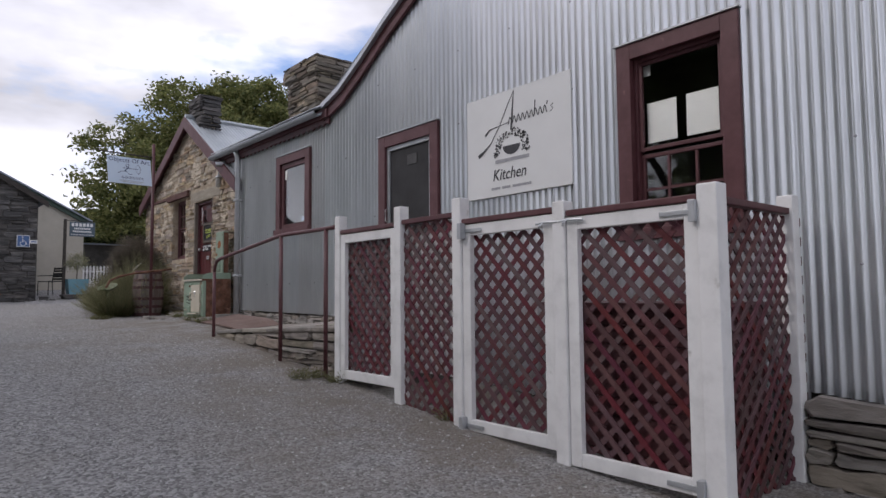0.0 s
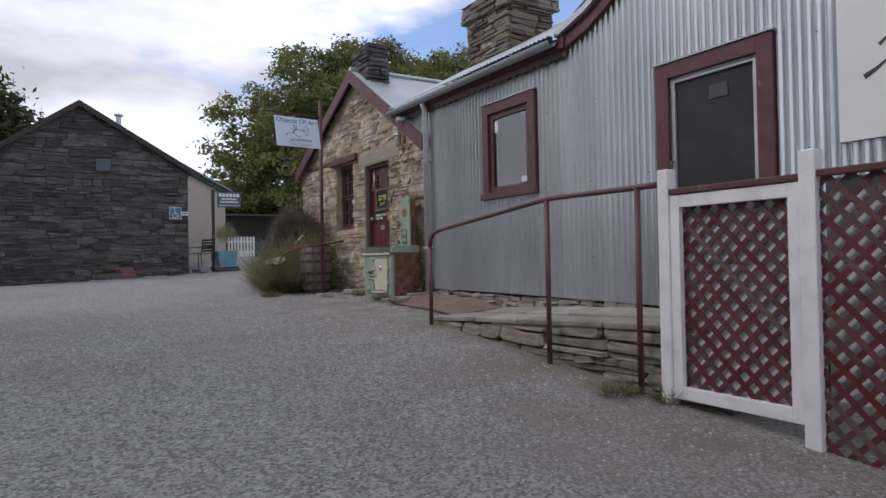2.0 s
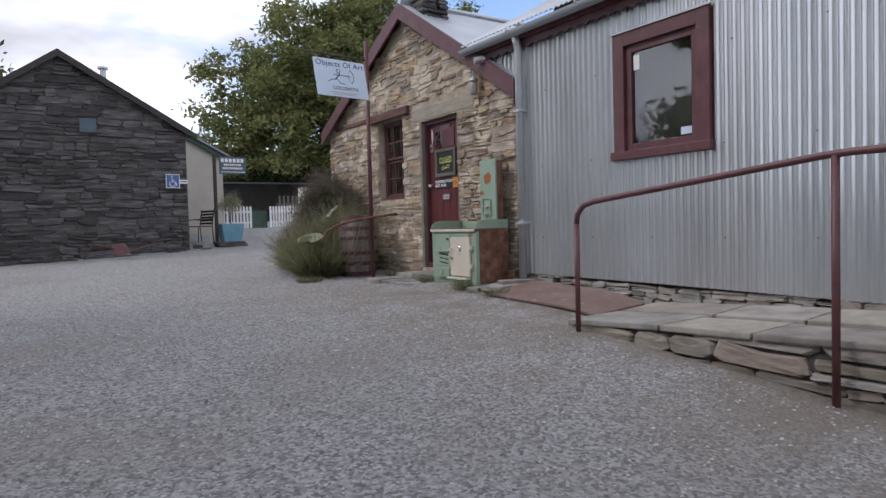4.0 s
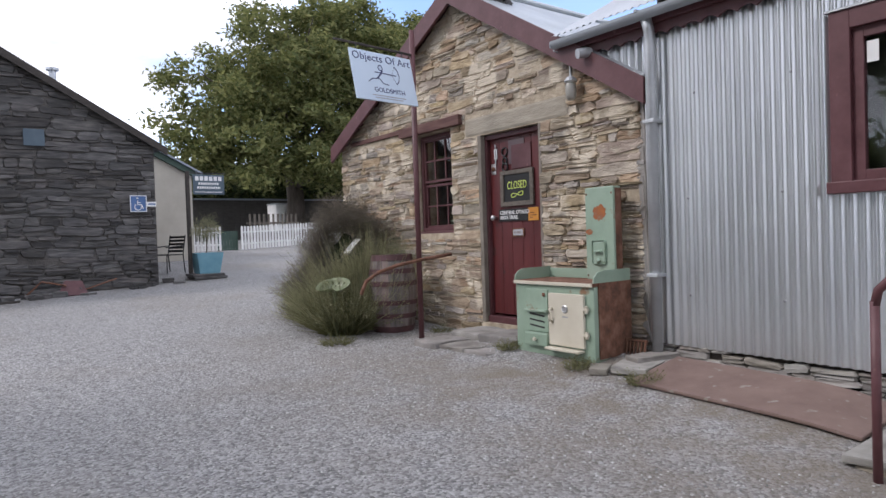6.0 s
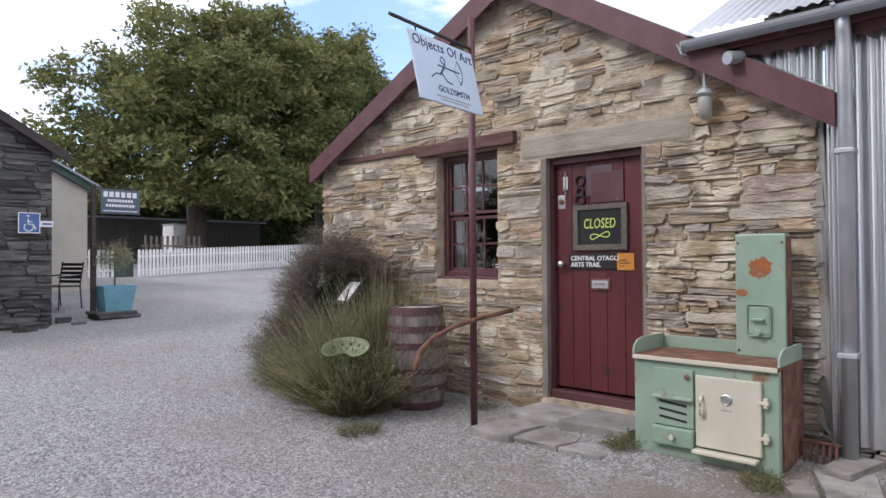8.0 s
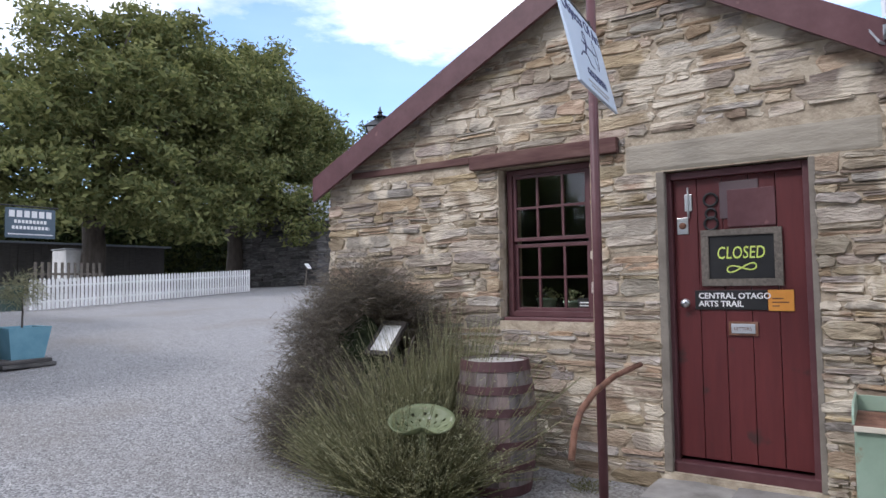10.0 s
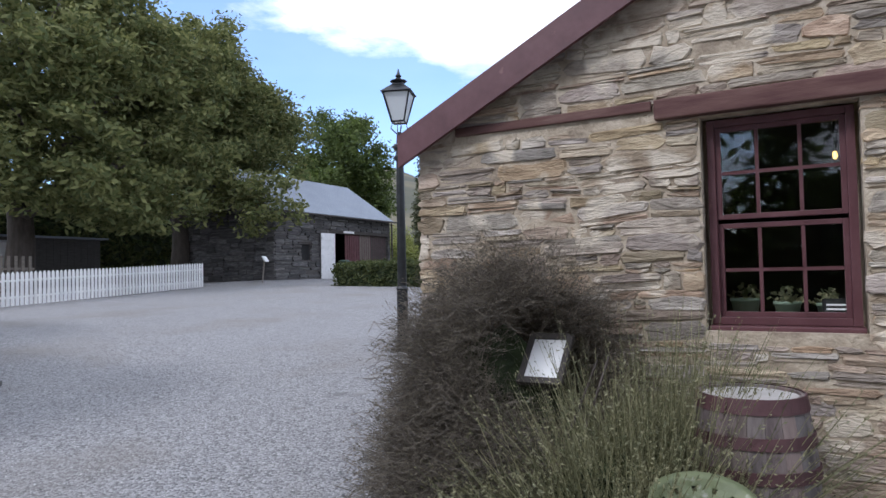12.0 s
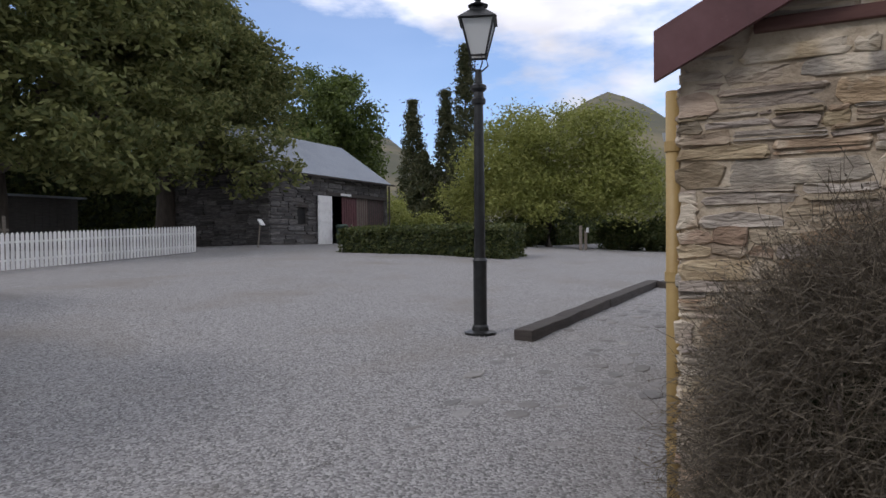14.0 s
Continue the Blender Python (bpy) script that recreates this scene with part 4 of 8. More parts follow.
chimney_stones(ch, 4.80, 5.14, 13.58, 14.22, 4.8, 5.63, 41, (M["grey_stone"], M["grey_stone_i"]), 0)
part("cap_slab", boxed(4.74, 5.20, 13.53, 14.27, 5.61, 5.67, 0.015), M["grey_stone"], ch)
M["chimney_stone"] = noise_mat("chimney_stone", [(0.09, 0.075, 0.055), (0.17, 0.145, 0.11), (0.26, 0.22, 0.165)], scale=3, stretch=(1, 1, 6), rough=0.9, bump=0.7, bump_scale=18, vary=0.4)
ch2 = empty("shop_chimney", "tall schist chimney with a corbelled cap behind the iron roof", "chimney")
part("core", boxed(6.0, 6.8, 11.0, 12.10, 4.5, 5.75), M["mortar"], ch2)
chimney_stones(ch2, 6.0, 6.8, 11.0, 12.10, 4.6, 5.72, 51, (M["chimney_stone"], M["chimney_stone"]), 0.3)

bm = bmesh.new()
tube(bm, [(FX + 0.20, C1 + 0.055, 1.2), (FX + 0.20, C1 + 0.055, 3.5)], 0.038, 14)
tagged(part("downpipe", bm, M["yellow_pipe"], smooth=True), "ochre painted downpipe at the cottage corner", "downpipe")
for z in (1.7, 2.55, 3.2):
    bm = bmesh.new()
    tube(bm, [(FX + 0.20, C1 + 0.055, z), (FX + 0.20, C1 + 0.055, z + 0.05)], 0.045, 14)
    part("pipe_collar", bm, M["yellow_pipe"], [o for o in scene.objects if o.name == "downpipe"][0])
bm = bmesh.new()
prism(bm, [(C1 + 0.06, 3.30), (C1 + 0.2, 3.30), (C1 + 0.22, 3.42), (C1 + 0.04, 3.42)], "x", FX + 1.0, FX + 7.4)
part("side_gutter", bm, M["gutter_paint"], cottage)

# -- shop: gutter, valance, downpipe
bm = bmesh.new()
prof = [(-0.065 * math.cos(a), -0.065 * math.sin(a)) for a in np.linspace(0, math.pi, 10)]
ring = [(FX - 0.17 + p, 4.12 + q) for p, q in prof] + [(FX - 0.17 + 0.058 * math.cos(a), 4.12 - 0.058 * math.sin(a)) for a in np.linspace(0, math.pi, 10)]
vsa = [[bm.verts.new((x, y, z)) for x, z in ring] for y in (GUT0 + 0.1, GUT1)]
for i in range(len(ring)):
    k = (i + 1) % len(ring)
    bm.faces.new((vsa[0][i], vsa[0][k], vsa[1][k], vsa[1][i]))
bm.faces.new(vsa[1])
box(bm, FX - 0.235, FX - 0.105, GUT1 - 0.006, GUT1, 4.06, 4.12)
part("gutter", bm, M["gutter_paint"], shop, "grey half-round gutter")
for y in (9.0, 10.2, 11.3):
    part("gutter_clip", boxed(FX - 0.245, FX - 0.10, y - 0.012, y + 0.012, 4.115, 4.135), M["gutter_paint"], shop)
bm = bmesh.new()
n = 26
base = [(GUT0 + (12.2 - GUT0) * i / (n * 4), 3.93 + 0.035 * abs(math.sin(math.pi * i / 4))) for i in range(n * 4 + 1)]
prism(bm, base + [(12.2, 4.08), (GUT0, 4.08)], "x", FX - 0.06, FX - 0.035)
part("scalloped_valance", bm, M["maroon"], shop, "maroon scalloped fascia board")
part("fascia", boxed(FX - 0.10, FX - 0.065, GUT0, GUT1 - 0.05, 4.03, 4.15, 0.004), M["maroon"], shop)
bm = bmesh.new()
tube(bm, [(FX - 0.14, 11.27, 4.07), (FX - 0.10, 11.27, 3.98), (FX - 0.09, 11.27, 3.88), (FX - 0.09, 11.27, 1.16)], 0.046, 16)
dp = tagged(part("downpipe", bm, M["galv"], smooth=True), "round grey downpipe on the iron wall", "downpipe")
for z in (1.9, 3.2):
    part("pipe_bracket", boxed(FX - 0.145, FX - 0.01, 11.215, 11.325, z, z + 0.03, 0.004), M["galv"], dp)
jar = empty("jar_light", "small glass jar light hanging on the cottage wall", "lamp", pose(FX - 0.085, 12.16, 3.56))
bm = bmesh.new()
lathe(bm, [(0.03, 0), (0.05, 0.03), (0.052, 0.14), (0.04, 0.17)], 14)
part("jar", bm, noise_mat("dusty_jar_glass", [(0.28, 0.27, 0.24), (0.38, 0.37, 0.33)], scale=12, rough=0.3, bump=0), jar, "dusty glass jar", smooth=True)
bm = bmesh.new()
lathe(bm, [(0.05, 0.165), (0.065, 0.18), (0.04, 0.215), (0.012, 0.23), (0.008, 0.42)], 14)
part("cap", bm, M["galv"], jar, "grey metal cap and stem")
# swivel camera-like floodlight and cable under the gutter end
lampb = empty("security_light", "small round grey security light with a loose cable", "lamp")
bm = bmesh.new()
tube(bm, [(FX - 0.22, 11.95, 3.93), (FX - 0.10, 11.90, 3.95)], 0.045, 14)
part("light_head", bm, M["galv"], lampb)
bm = bmesh.new()
tube(bm, [(FX - 0.10, 11.9, 3.95), (FX - 0.02, 11.95, 3.99), (FX - 0.05, 12.2, 4.0), (FX - 0.15, 12.3, 4.05), (FX - 0.12, 12.36, 4.16), (FX - 0.05, 12.3, 4.2)], 0.009, 6)
part("cable", bm, M["ink_grey"], lampb)


def cased_opening(name, label, H, cw, parent_cat, inner):
    """Flat maroon casing round an opening of the iron wall, and what inner(thing) adds."""
    o = empty(name, label, parent_cat)
    y0, y1, z0, z1 = H
    for a, b, c, d in ((y0, y0 + cw, z0, z1), (y1 - cw, y1, z0, z1), (y0 + cw, y1 - cw, z1 - cw, z1)):
        part("casing", boxed(FX - 0.045, FX + 0.10, a, b, c, d, 0.005), M["maroon"], o)
    part("drip_flashing", boxed(FX - 0.06, FX - 0.01, y0 - 0.02, y1 + 0.02, z1, z1 + 0.012), M["galv"], o)
    inner(o)
    return o


def w1_inner(o):
    y0, y1, z0, z1 = W1
    part("window_sill", boxed(FX - 0.075, FX + 0.10, y0 - 0.02, y1 + 0.02, z0 - 0.04, z0 + 0.04, 0.006), M["maroon"], o)
    bm = bmesh.new()
    a, b, c, d = y0 + 0.13, y1 - 0.13, z0 + 0.04, z1 - 0.13
    for p in ((a, a + 0.07, c, d), (b - 0.07, b, c, d), (a + 0.07, b - 0.07, c, c + 0.07), (a + 0.07, b - 0.07, d - 0.07, d)):
        box(bm, FX - 0.01, FX + 0.05, *p, 0.004)
    s = part("sash", bm, M["maroon"], o)
    p = part("pane", boxed(FX + 0.015, FX + 0.020, a + 0.065, b - 0.065, c + 0.065, d - 0.065), M["film_glass"], s)
    p.visible_shadow = False
    part("sticker", boxed(FX + 0.0125, FX + 0.0145, b - 0.15, b - 0.08, d - 0.24, d - 0.10), M["paper"], s, "small white paper sticker")
    part("sticker", boxed(FX + 0.0125, FX + 0.0145, a + 0.09, a + 0.20, c + 0.09, c + 0.155), M["sign_blue_white"], s, "small pale blue sticker")
    # added near-black sheet; its colour stands for the unlit room
    part("blind", boxed(FX + 0.12, FX + 0.13, a, b, c, d), M["unlit_room"], o, "near-black sheet standing in for the unlit room")


cased_opening("casement_window", "maroon framed single-pane window in the iron wall", W1, 0.13, "window", w1_inner)


def fd_inner(o):
    y0, y1, z0, z1 = FD
    a, b, c, d = y0 + 0.14, y1 - 0.14, z0 + 0.05, z1 - 0.14
    bm = bmesh.new()
    for p in ((a, a + 0.05, c, d), (b - 0.05, b, c, d), (a + 0.05, b - 0.05, d - 0.05, d), (a + 0.05, b - 0.05, c, c + 0.09)):
        box(bm, FX - 0.01, FX + 0.04, *p, 0.004)
    fr = part("screen_frame", bm, M["galv"], o, "grey aluminium screen frame")
    part("fly_screen", boxed(FX + 0.012, FX + 0.018, a + 0.05, b - 0.05, c + 0.09, d - 0.05), noise_mat("fly_screen_mesh", [(0.012, 0.012, 0.013), (0.03, 0.03, 0.032)], scale=3, rough=0.7, bump=0.05), o, "black fly screen")
    part("door_sill", boxed(FX - 0.06, FX + 0.1, y0, y1, z0 - 0.03, z0 + 0.05, 0.005), M["galv"], o)
    part("small_notice", boxed(FX + 0.004, FX + 0.010, 6.36, 6.54, 3.10, 3.22), noise_mat("faded_notice", [(0.05, 0.05, 0.05), (0.08, 0.08, 0.08)], scale=9, rough=0.7, bump=0), o, "faded grey notice on the screen")
    bm = bmesh.new()
    tube(bm, [(FX - 0.012, b - 0.02, 2.45), (FX - 0.05, b - 0.02, 2.47), (FX - 0.05, b - 0.02, 2.60), (FX - 0.012, b - 0.02, 2.62)], 0.008, 8)
    part("handle", bm, M["chrome"], o)


cased_opening("screen_door", "maroon framed door with a black fly screen", FD, 0.14, "door", fd_inner)


def bw_inner(o):
    y0, y1, z0, z1 = BW
    part("window_sill", boxed(FX - 0.08, FX + 0.1, y0 - 0.02, y1 + 0.02, z0 - 0.05, z0 + 0.04, 0.006), M["maroon"], o)
    # backdrop added behind the sashes, the room's darkness in its colour
    part("drape", boxed(FX + 0.9, FX + 0.95, y0 - 0.6, y1 + 0.6, z0 - 0.4, z1 + 0.4), M["unlit_room"], o, "near-black sheet painted as the dark room behind the glass")
    for a, b in ((y1 - 0.46, y1 - 0.20), (y0 + 0.22, y0 + 0.48)):
        part("paper_sheet", boxed(FX + 0.085, FX + 0.087, a, b, 2.79, 3.12), M["paper"], o, "white paper taped inside the glass")
    part("paper_sheet", boxed(FX + 0.085, FX + 0.087, y1 - 0.24, y1 - 0.17, 3.35, 3.46), M["paper"], o)


bwin = cased_opening("front_window", "tall maroon sash window with papers taped inside", BW, 0.13, "window", bw_inner)
sw = sash_window("window_sashes", "maroon sashes with one large pane over small panes", BW[0] + 0.13, BW[1] - 0.13, BW[2] + 0.04, BW[3] - 0.13, FX + 0.03, (3, 1), (2, 1), 0.03, 0.44, M["maroon"])
for y in np.arange(-5, 11.3, 0.76):
    for z in (1.75, 2.55, 3.4, 4.2, 5.0):
        yy = y + 0.038 * (1 if z < 3 else -1)
        if lerp(IBOT, yy) < z < lerp(VERGE, yy) - 0.1 and yy > 0 and not any(h[0] - 0.05 < yy < h[1] + 0.05 and h[2] - 0.05 < z < h[3] + 0.05 for h in HOLES):
            bm = bmesh.new()
            lathe(bm, [(0.011, 0), (0.011, 0.004), (0.005, 0.009)], 6)
            bmesh.ops.transform(bm, verts=bm.verts, matrix=facing_x(FX - 0.009, yy, z))
            part("roofing_screw", bm, M["ink_grey"], shop)

# -- hoarding on the iron wall
board = empty("shop_board", "white rectangular shop board with dark lettering and a bowl emblem", "sign", Matrix.Translation((0, 0.111, -0.047)))
part("panel", boxed(FX - 0.035, FX - 0.018, 3.966, 5.334, 2.587, 3.622, 0.003), M["sign_white"], board)
sx = FX - 0.0375
text_mesh("lettering", "Kitchen", 0.165, facing_x(sx, 4.965, 2.745) @ Matrix.Diagonal((0.88, 1.0, 1, 1)), M["ink"], board, shear=0.24, align="LEFT")
bm = bmesh.new()
tube(bm, [(sx, 5.16, 3.02), (sx, 5.08, 3.06), (sx, 4.98, 3.13), (sx, 4.86, 3.28), (sx, 4.75, 3.46), (sx, 4.66, 3.60)], [0.022, 0.014, 0.006, 0.006, 0.006, 0.004], 6)
tube(bm, [(sx, 4.66, 3.60), (sx, 4.68, 3.42), (sx, 4.70, 3.22)], [0.004, 0.011, 0.013], 6)
tube(bm, [(sx, 5.06, 3.22), (sx, 5.00, 3.27), (sx, 4.90, 3.28), (sx, 4.72, 3.30)], [0.014, 0.009, 0.005, 0.005], 6)
bmesh.ops.scale(bm, verts=bm.verts, vec=(0.12, 1, 1), space=Matrix.Translation((-sx, 0, 0)))
part("swash_initial", bm, M["ink"], board)
# the rest of the name as a running script line
bm = bmesh.new()
hump = [(sx, 4.74 - 0.50 * k / 72, 3.275 + 0.036 * (1 - math.cos(2 * math.pi * k / 8)) + 0.02 * k / 72) for k in range(73)]
tube(bm, hump, 0.0055, 5)
tube(bm, [(sx, 4.40, 3.29), (sx, 4.385, 3.44)], 0.006, 5)
tube(bm, [(sx, 4.235, 3.40), (sx, 4.245, 3.37)], 0.007, 5)
tube(bm, [(sx, 4.17, 3.36), (sx, 4.20, 3.345), (sx, 4.17, 3.315), (sx, 4.205, 3.29)], 0.005, 5)
bmesh.ops.scale(bm, verts=bm.verts, vec=(0.15, 1, 1), space=Matrix.Translation((-sx, 0, 0)))
part("script_line", bm, M["ink"], board)
bm = bmesh.new()
bowl = [(4.70 - 0.115 * math.cos(a), 3.07 - 0.09 * math.sin(a)) for a in np.linspace(0, math.pi, 14)]
prism(bm, bowl, "x", sx - 0.001, sx + 0.001)
part("bowl_emblem", bm, M["ink"], board)
rnd = random.Random(5)
vs, fs = [], []
for i in range(170):
    a, r = rnd.uniform(-0.35, 3.5), rnd.uniform(0.13, 0.215)
    y, z = 4.70 - r * 1.12 * math.cos(a), 3.04 + r * 0.9 * math.sin(a)
    s = rnd.uniform(0.006, 0.014)
    o = len(vs)
    vs += [(sx - 0.001, y - s, z), (sx - 0.001, y, z + s), (sx - 0.001, y + s, z), (sx - 0.001, y, z - s)]
    fs.append((o, o + 1, o + 2, o + 3))
tagged(add_mesh("leaf_wreath", vs, fs, M["ink"], board), kind="stuff")
part("ribbon", boxed(sx - 0.001, sx + 0.001, 4.47, 4.92, 2.915, 2.948), M["ink_grey"], board)
for i, (a, b) in enumerate(((4.98, 4.86), (4.83, 4.72), (4.69, 4.45))):
    part("text_bar", boxed(sx - 0.001, sx + 0.001, b, a, 2.655, 2.678), M["ink_grey"], board)

# -- lattice enclosure
PXX = 3.455
fence = empty("lattice_enclosure", "white framed maroon lattice enclosure with two gates", "fence")


def lattice(parent, u0, u1, z0, z1, place, pitch=0.125, wid=0.034, thick=0.008):
    """Two layers of crossing slats, cut off square at the panel's edges; each slat a piece."""
    for layer, s in ((0, 1), (1, -1)):
        c = -(z1 - z0)
        while c < (u1 - u0) + (z1 - z0):
            # the slat's centre line: u - u0 = c + t or c - t
            base = u0 + c if s > 0 else u0 + c + 0.04
            pts = []
            for off in (-wid * 0.707, wid * 0.707):
                a = base + off
                if s > 0:
                    t0, t1 = max(0, u0 - a), min(z1 - z0, u1 - a)
                    pts.append(((a + t0, z0 + t0), (a + t1, z0 + t1)) if t1 > t0 else None)
                else:
                    t0, t1 = max(0, a - u1), min(z1 - z0, a - u0)
                    pts.append(((a - t0, z0 + t0), (a - t1, z0 + t1)) if t1 > t0 else None)
            c += pitch
            if None in pts:
                continue
            d0, d1 = layer * thick, (layer + 1) * thick
            quad = [pts[0][0], pts[0][1], pts[1][1], pts[1][0]]
            vs = [place(u, z, d) for d in (d0, d1) for u, z in quad]
            add_mesh("slat", vs, [(0, 1, 2, 3), (7, 6, 5, 4), (0, 4, 5, 1), (1, 5, 6, 2), (2, 6, 7, 3), (3, 7, 4, 0)], M["maroon_slat"], parent)


M["maroon_slat"] = noise_mat("maroon_lattice_paint", [(0.075, 0.018, 0.022), (0.115, 0.032, 0.036)], scale=8, rough=0.6, bump=0.15, vary=0.2)
front_at = lambda u, z, d: (PXX - 0.01 + d, u, z)
POSTS = ((6.005, 0.68, 2.35, 0.045), (5.007, 0.60, 2.34, 0.048), (4.236, 0.52, 2.325, 0.05), (3.227, 0.42, 2.187, 0.05), (2.205, 0.30, 2.17, 0.058))
for y, z0, z1, r in POSTS:
    bm = boxed(PXX - r, PXX + r, y - r, y + r, z0, z1, 0.010)
    part("post", bm, M["white"], fence)
part("post", boxed(4.38, 4.48, 2.155, 2.255, 0.3, 2.19, 0.01), M["white"], fence)


def framed(name, y0, y1, z0a, z1, sw, hinge=None):
    """A gate or panel: white stiles and rails round a lattice."""
    g = part(name, boxed(PXX - 0.03, PXX + 0.015, y0, y0 + sw, z0a, z1, 0.006), M["white"], fence)
    part("stile", boxed(PXX - 0.03, PXX + 0.015, y1 - sw, y1, z0a, z1, 0.006), M["white"], g)
    part("rail", boxed(PXX - 0.028, PXX + 0.013, y0 + sw, y1 - sw, z1 - 0.085, z1, 0.006), M["white"], g)
    part("rail", boxed(PXX - 0.028, PXX + 0.013, y0 + sw, y1 - sw, z0a, z0a + 0.085, 0.006), M["white"], g)
    lattice(g, y0 + sw - 0.01, y1 - sw + 0.01, z0a + 0.07, z1 - 0.07, lambda u, z, d: (PXX + 0.014 + d, u, z))
    if hinge:
        for z in (z0a + 0.04, z1 - 0.05):
            part("strap_hinge", boxed(PXX - 0.040, PXX - 0.031, *sorted((hinge, hinge + (0.22 if hinge < 2.5 else -0.20))), z - 0.014, z + 0.014, 0.003), M["galv"], g, "galvanised strap hinge")
            part("hinge_plate", boxed(PXX - 0.085, PXX - 0.032, hinge - 0.02, hinge + 0.02, z - 0.06, z + 0.06, 0.003), M["galv"], g)
    return g


framed("side_panel", 5.057, 5.958, 0.78, 2.165, 0.075)
g1 = framed("gate", 3.285, 4.182, 0.565, 2.11, 0.085, 4.165)
g2 = framed("gate", 2.27, 3.172, 0.495, 2.075, 0.085, 2.28)
for y0, y1, z0, z1 in ((5.057, 5.958, 2.17, 2.21), (4.29, 4.955, 2.18, 2.22), (3.285, 4.182, 2.115, 2.155), (2.27, 3.172, 2.08, 2.12)):
    part("cap_rail", boxed(PXX - 0.04, PXX + 0.03, y0, y1, z0, z1, 0.006), M["maroon"], fence, "maroon cap rail")
lattice(fence, 4.29, 4.955, 0.60, 2.18, front_at)
lattice(fence, 3.52, 4.62, 0.40, 2.06, lambda u, z, d: (u, 2.205 + d, z))
part("cap_rail", boxed(3.52, 4.37, 2.17, 2.235, 2.065, 2.105, 0.006), M["maroon"], fence)
M["shade_cloth"] = noise_mat("grey_shade_cloth", [(0.62, 0.62, 0.63), (0.76, 0.76, 0.77)], scale=4, rough=0.9, bump=0.1)
for y0, y1, z0, z1 in ((5.07, 5.945, 0.82, 2.15), (4.30, 4.95, 0.93, 2.17)):
    part("backing_sheet", boxed(PXX + 0.045, PXX + 0.050, y0, y1, z0, z1), M["shade_cloth"], fence, "pale grey sheet behind the lattice")
for y in (3.33, 3.13):
    bm = bmesh.new()
    tube(bm, [(PXX - 0.045, y - 0.1, 2.05), (PXX - 0.05, y, 2.055), (PXX - 0.045, y + 0.09, 2.05)], 0.009, 8)
    tube(bm, [(PXX - 0.05, y + 0.02, 2.055), (PXX - 0.085, y + 0.03, 2.03), (PXX - 0.05, y + 0.06, 2.02)], 0.006, 6)
    part("gate_bolt", bm, M["galv"], fence, "galvanised gate bolt")
store = empty("timber_bin_store", "maroon painted slatted timber bin store inside the enclosure", "bin store")
for i in range(9):
    z = 0.42 + i * 0.118
    part("board", boxed(3.80, 3.825, 2.36, 3.62, z, z + 0.112, 0.004), M["maroon"], store)
part("lid", boxed(3.72, 4.36, 2.32, 3.68, 1.48, 1.52, 0.008), M["maroon"], store)
part("back_board", boxed(4.32, 4.34, 2.36, 3.62, 0.42, 1.48), M["maroon"], store)
for y in (2.335, 3.625):
    part("end_board", boxed(3.83, 4.32, y, y + 0.02, 0.3, 1.48), M["maroon"], store)

# -- hand rail of the ramp
rail = empty("hand_rail", "maroon painted steel pipe hand rail along the stone ramp", "handrail")
for y, zt in ((9.216, 1.92), (7.235, 2.245), (6.242, 2.245)):
    bm = bmesh.new()
    tube(bm, [(3.425, y, ground_z(3.425, y) - 0.1), (3.425, y, zt)], 0.022, 12)
    part("post", bm, M["maroon"], rail, smooth=True)
bm = bmesh.new()
tube(bm, [(3.425, y, z) for y, z in ((9.216, 1.90), (9.20, 1.975), (9.14, 2.04), (9.03, 2.068), (8.86, 2.088), (8.1, 2.165), (7.3, 2.248), (7.15, 2.255), (6.24, 2.25), (6.05, 2.25))], 0.022, 12)
part("top_rail", bm, M["maroon"], rail, smooth=True)

# -- ramp: retaining wall, flags, ramp board
ramp = empty("stone_ramp", "low dry-stone ramp with flagstone top along the iron wall", "ramp")
RT = ((5.7, 1.27), (7.1, 1.22), (9.2, 1.125), (9.45, 1.10))
bm = bmesh.new()
prism(bm, [(5.6, 0.2), (9.40, 0.2), (9.40, 1.06), (9.2, 1.085), (7.1, 1.18), (5.6, 1.23)], "x", 3.56, FX + 0.03)
part("ramp_core", bm, M["mortar_grey"], ramp)
M["ramp_stone"] = noise_mat("ramp_stone", [(0.13, 0.115, 0.095), (0.24, 0.215, 0.18), (0.32, 0.285, 0.24)], scale=4, stretch=(1, 1, 5), rough=0.9, bump=0.6, bump_scale=14, vary=0.25)
stonework(ramp, 5.9, 9.38, lambda u: ground_z(3.5, u) - 0.12, lambda u: lerp(RT, u) - 0.03, [], lambda u, z, d: (3.63 - d, u, z), (0.06, 0.20), (0.22, 0.62), (0.09, 0.135), lambda u, z: True,
          (M["ramp_stone"], M["ramp_stone"]), 7, gap=0.008, wave=0.03)
rnd = random.Random(12)
y = 5.7
while y < 9.2:
    w = min(rnd.uniform(0.7, 1.3), 9.42 - y)
    w = 9.42 - y if 9.42 - y - w < 0.4 else w
    for x0, x1 in ((3.50, rnd.uniform(3.95, 4.15)), (4.16, 4.66)):
        za, zb = lerp(RT, y), lerp(RT, y + w)
        bm = boxed(x0, x1, y + 0.008, y + w - 0.008, -0.045, 0, 0.012)
        for v in bm.verts:
            v.co.z += za + (zb - za) * (v.co.y - y) / w + 0.012 * noise.noise((v.co.x * 3, v.co.y * 3, 2)) + 0.06 * max(0, v.co.x - 3.9)
            v.co.x += 0.03 * noise.noise((v.co.y * 4, 0, 5)) if v.co.x < 3.6 else 0
        part("flagstone", bm, M["slab"], ramp)
    y += w
plinth = empty("wall_footing", "row of pale stones under the iron wall", "footing")
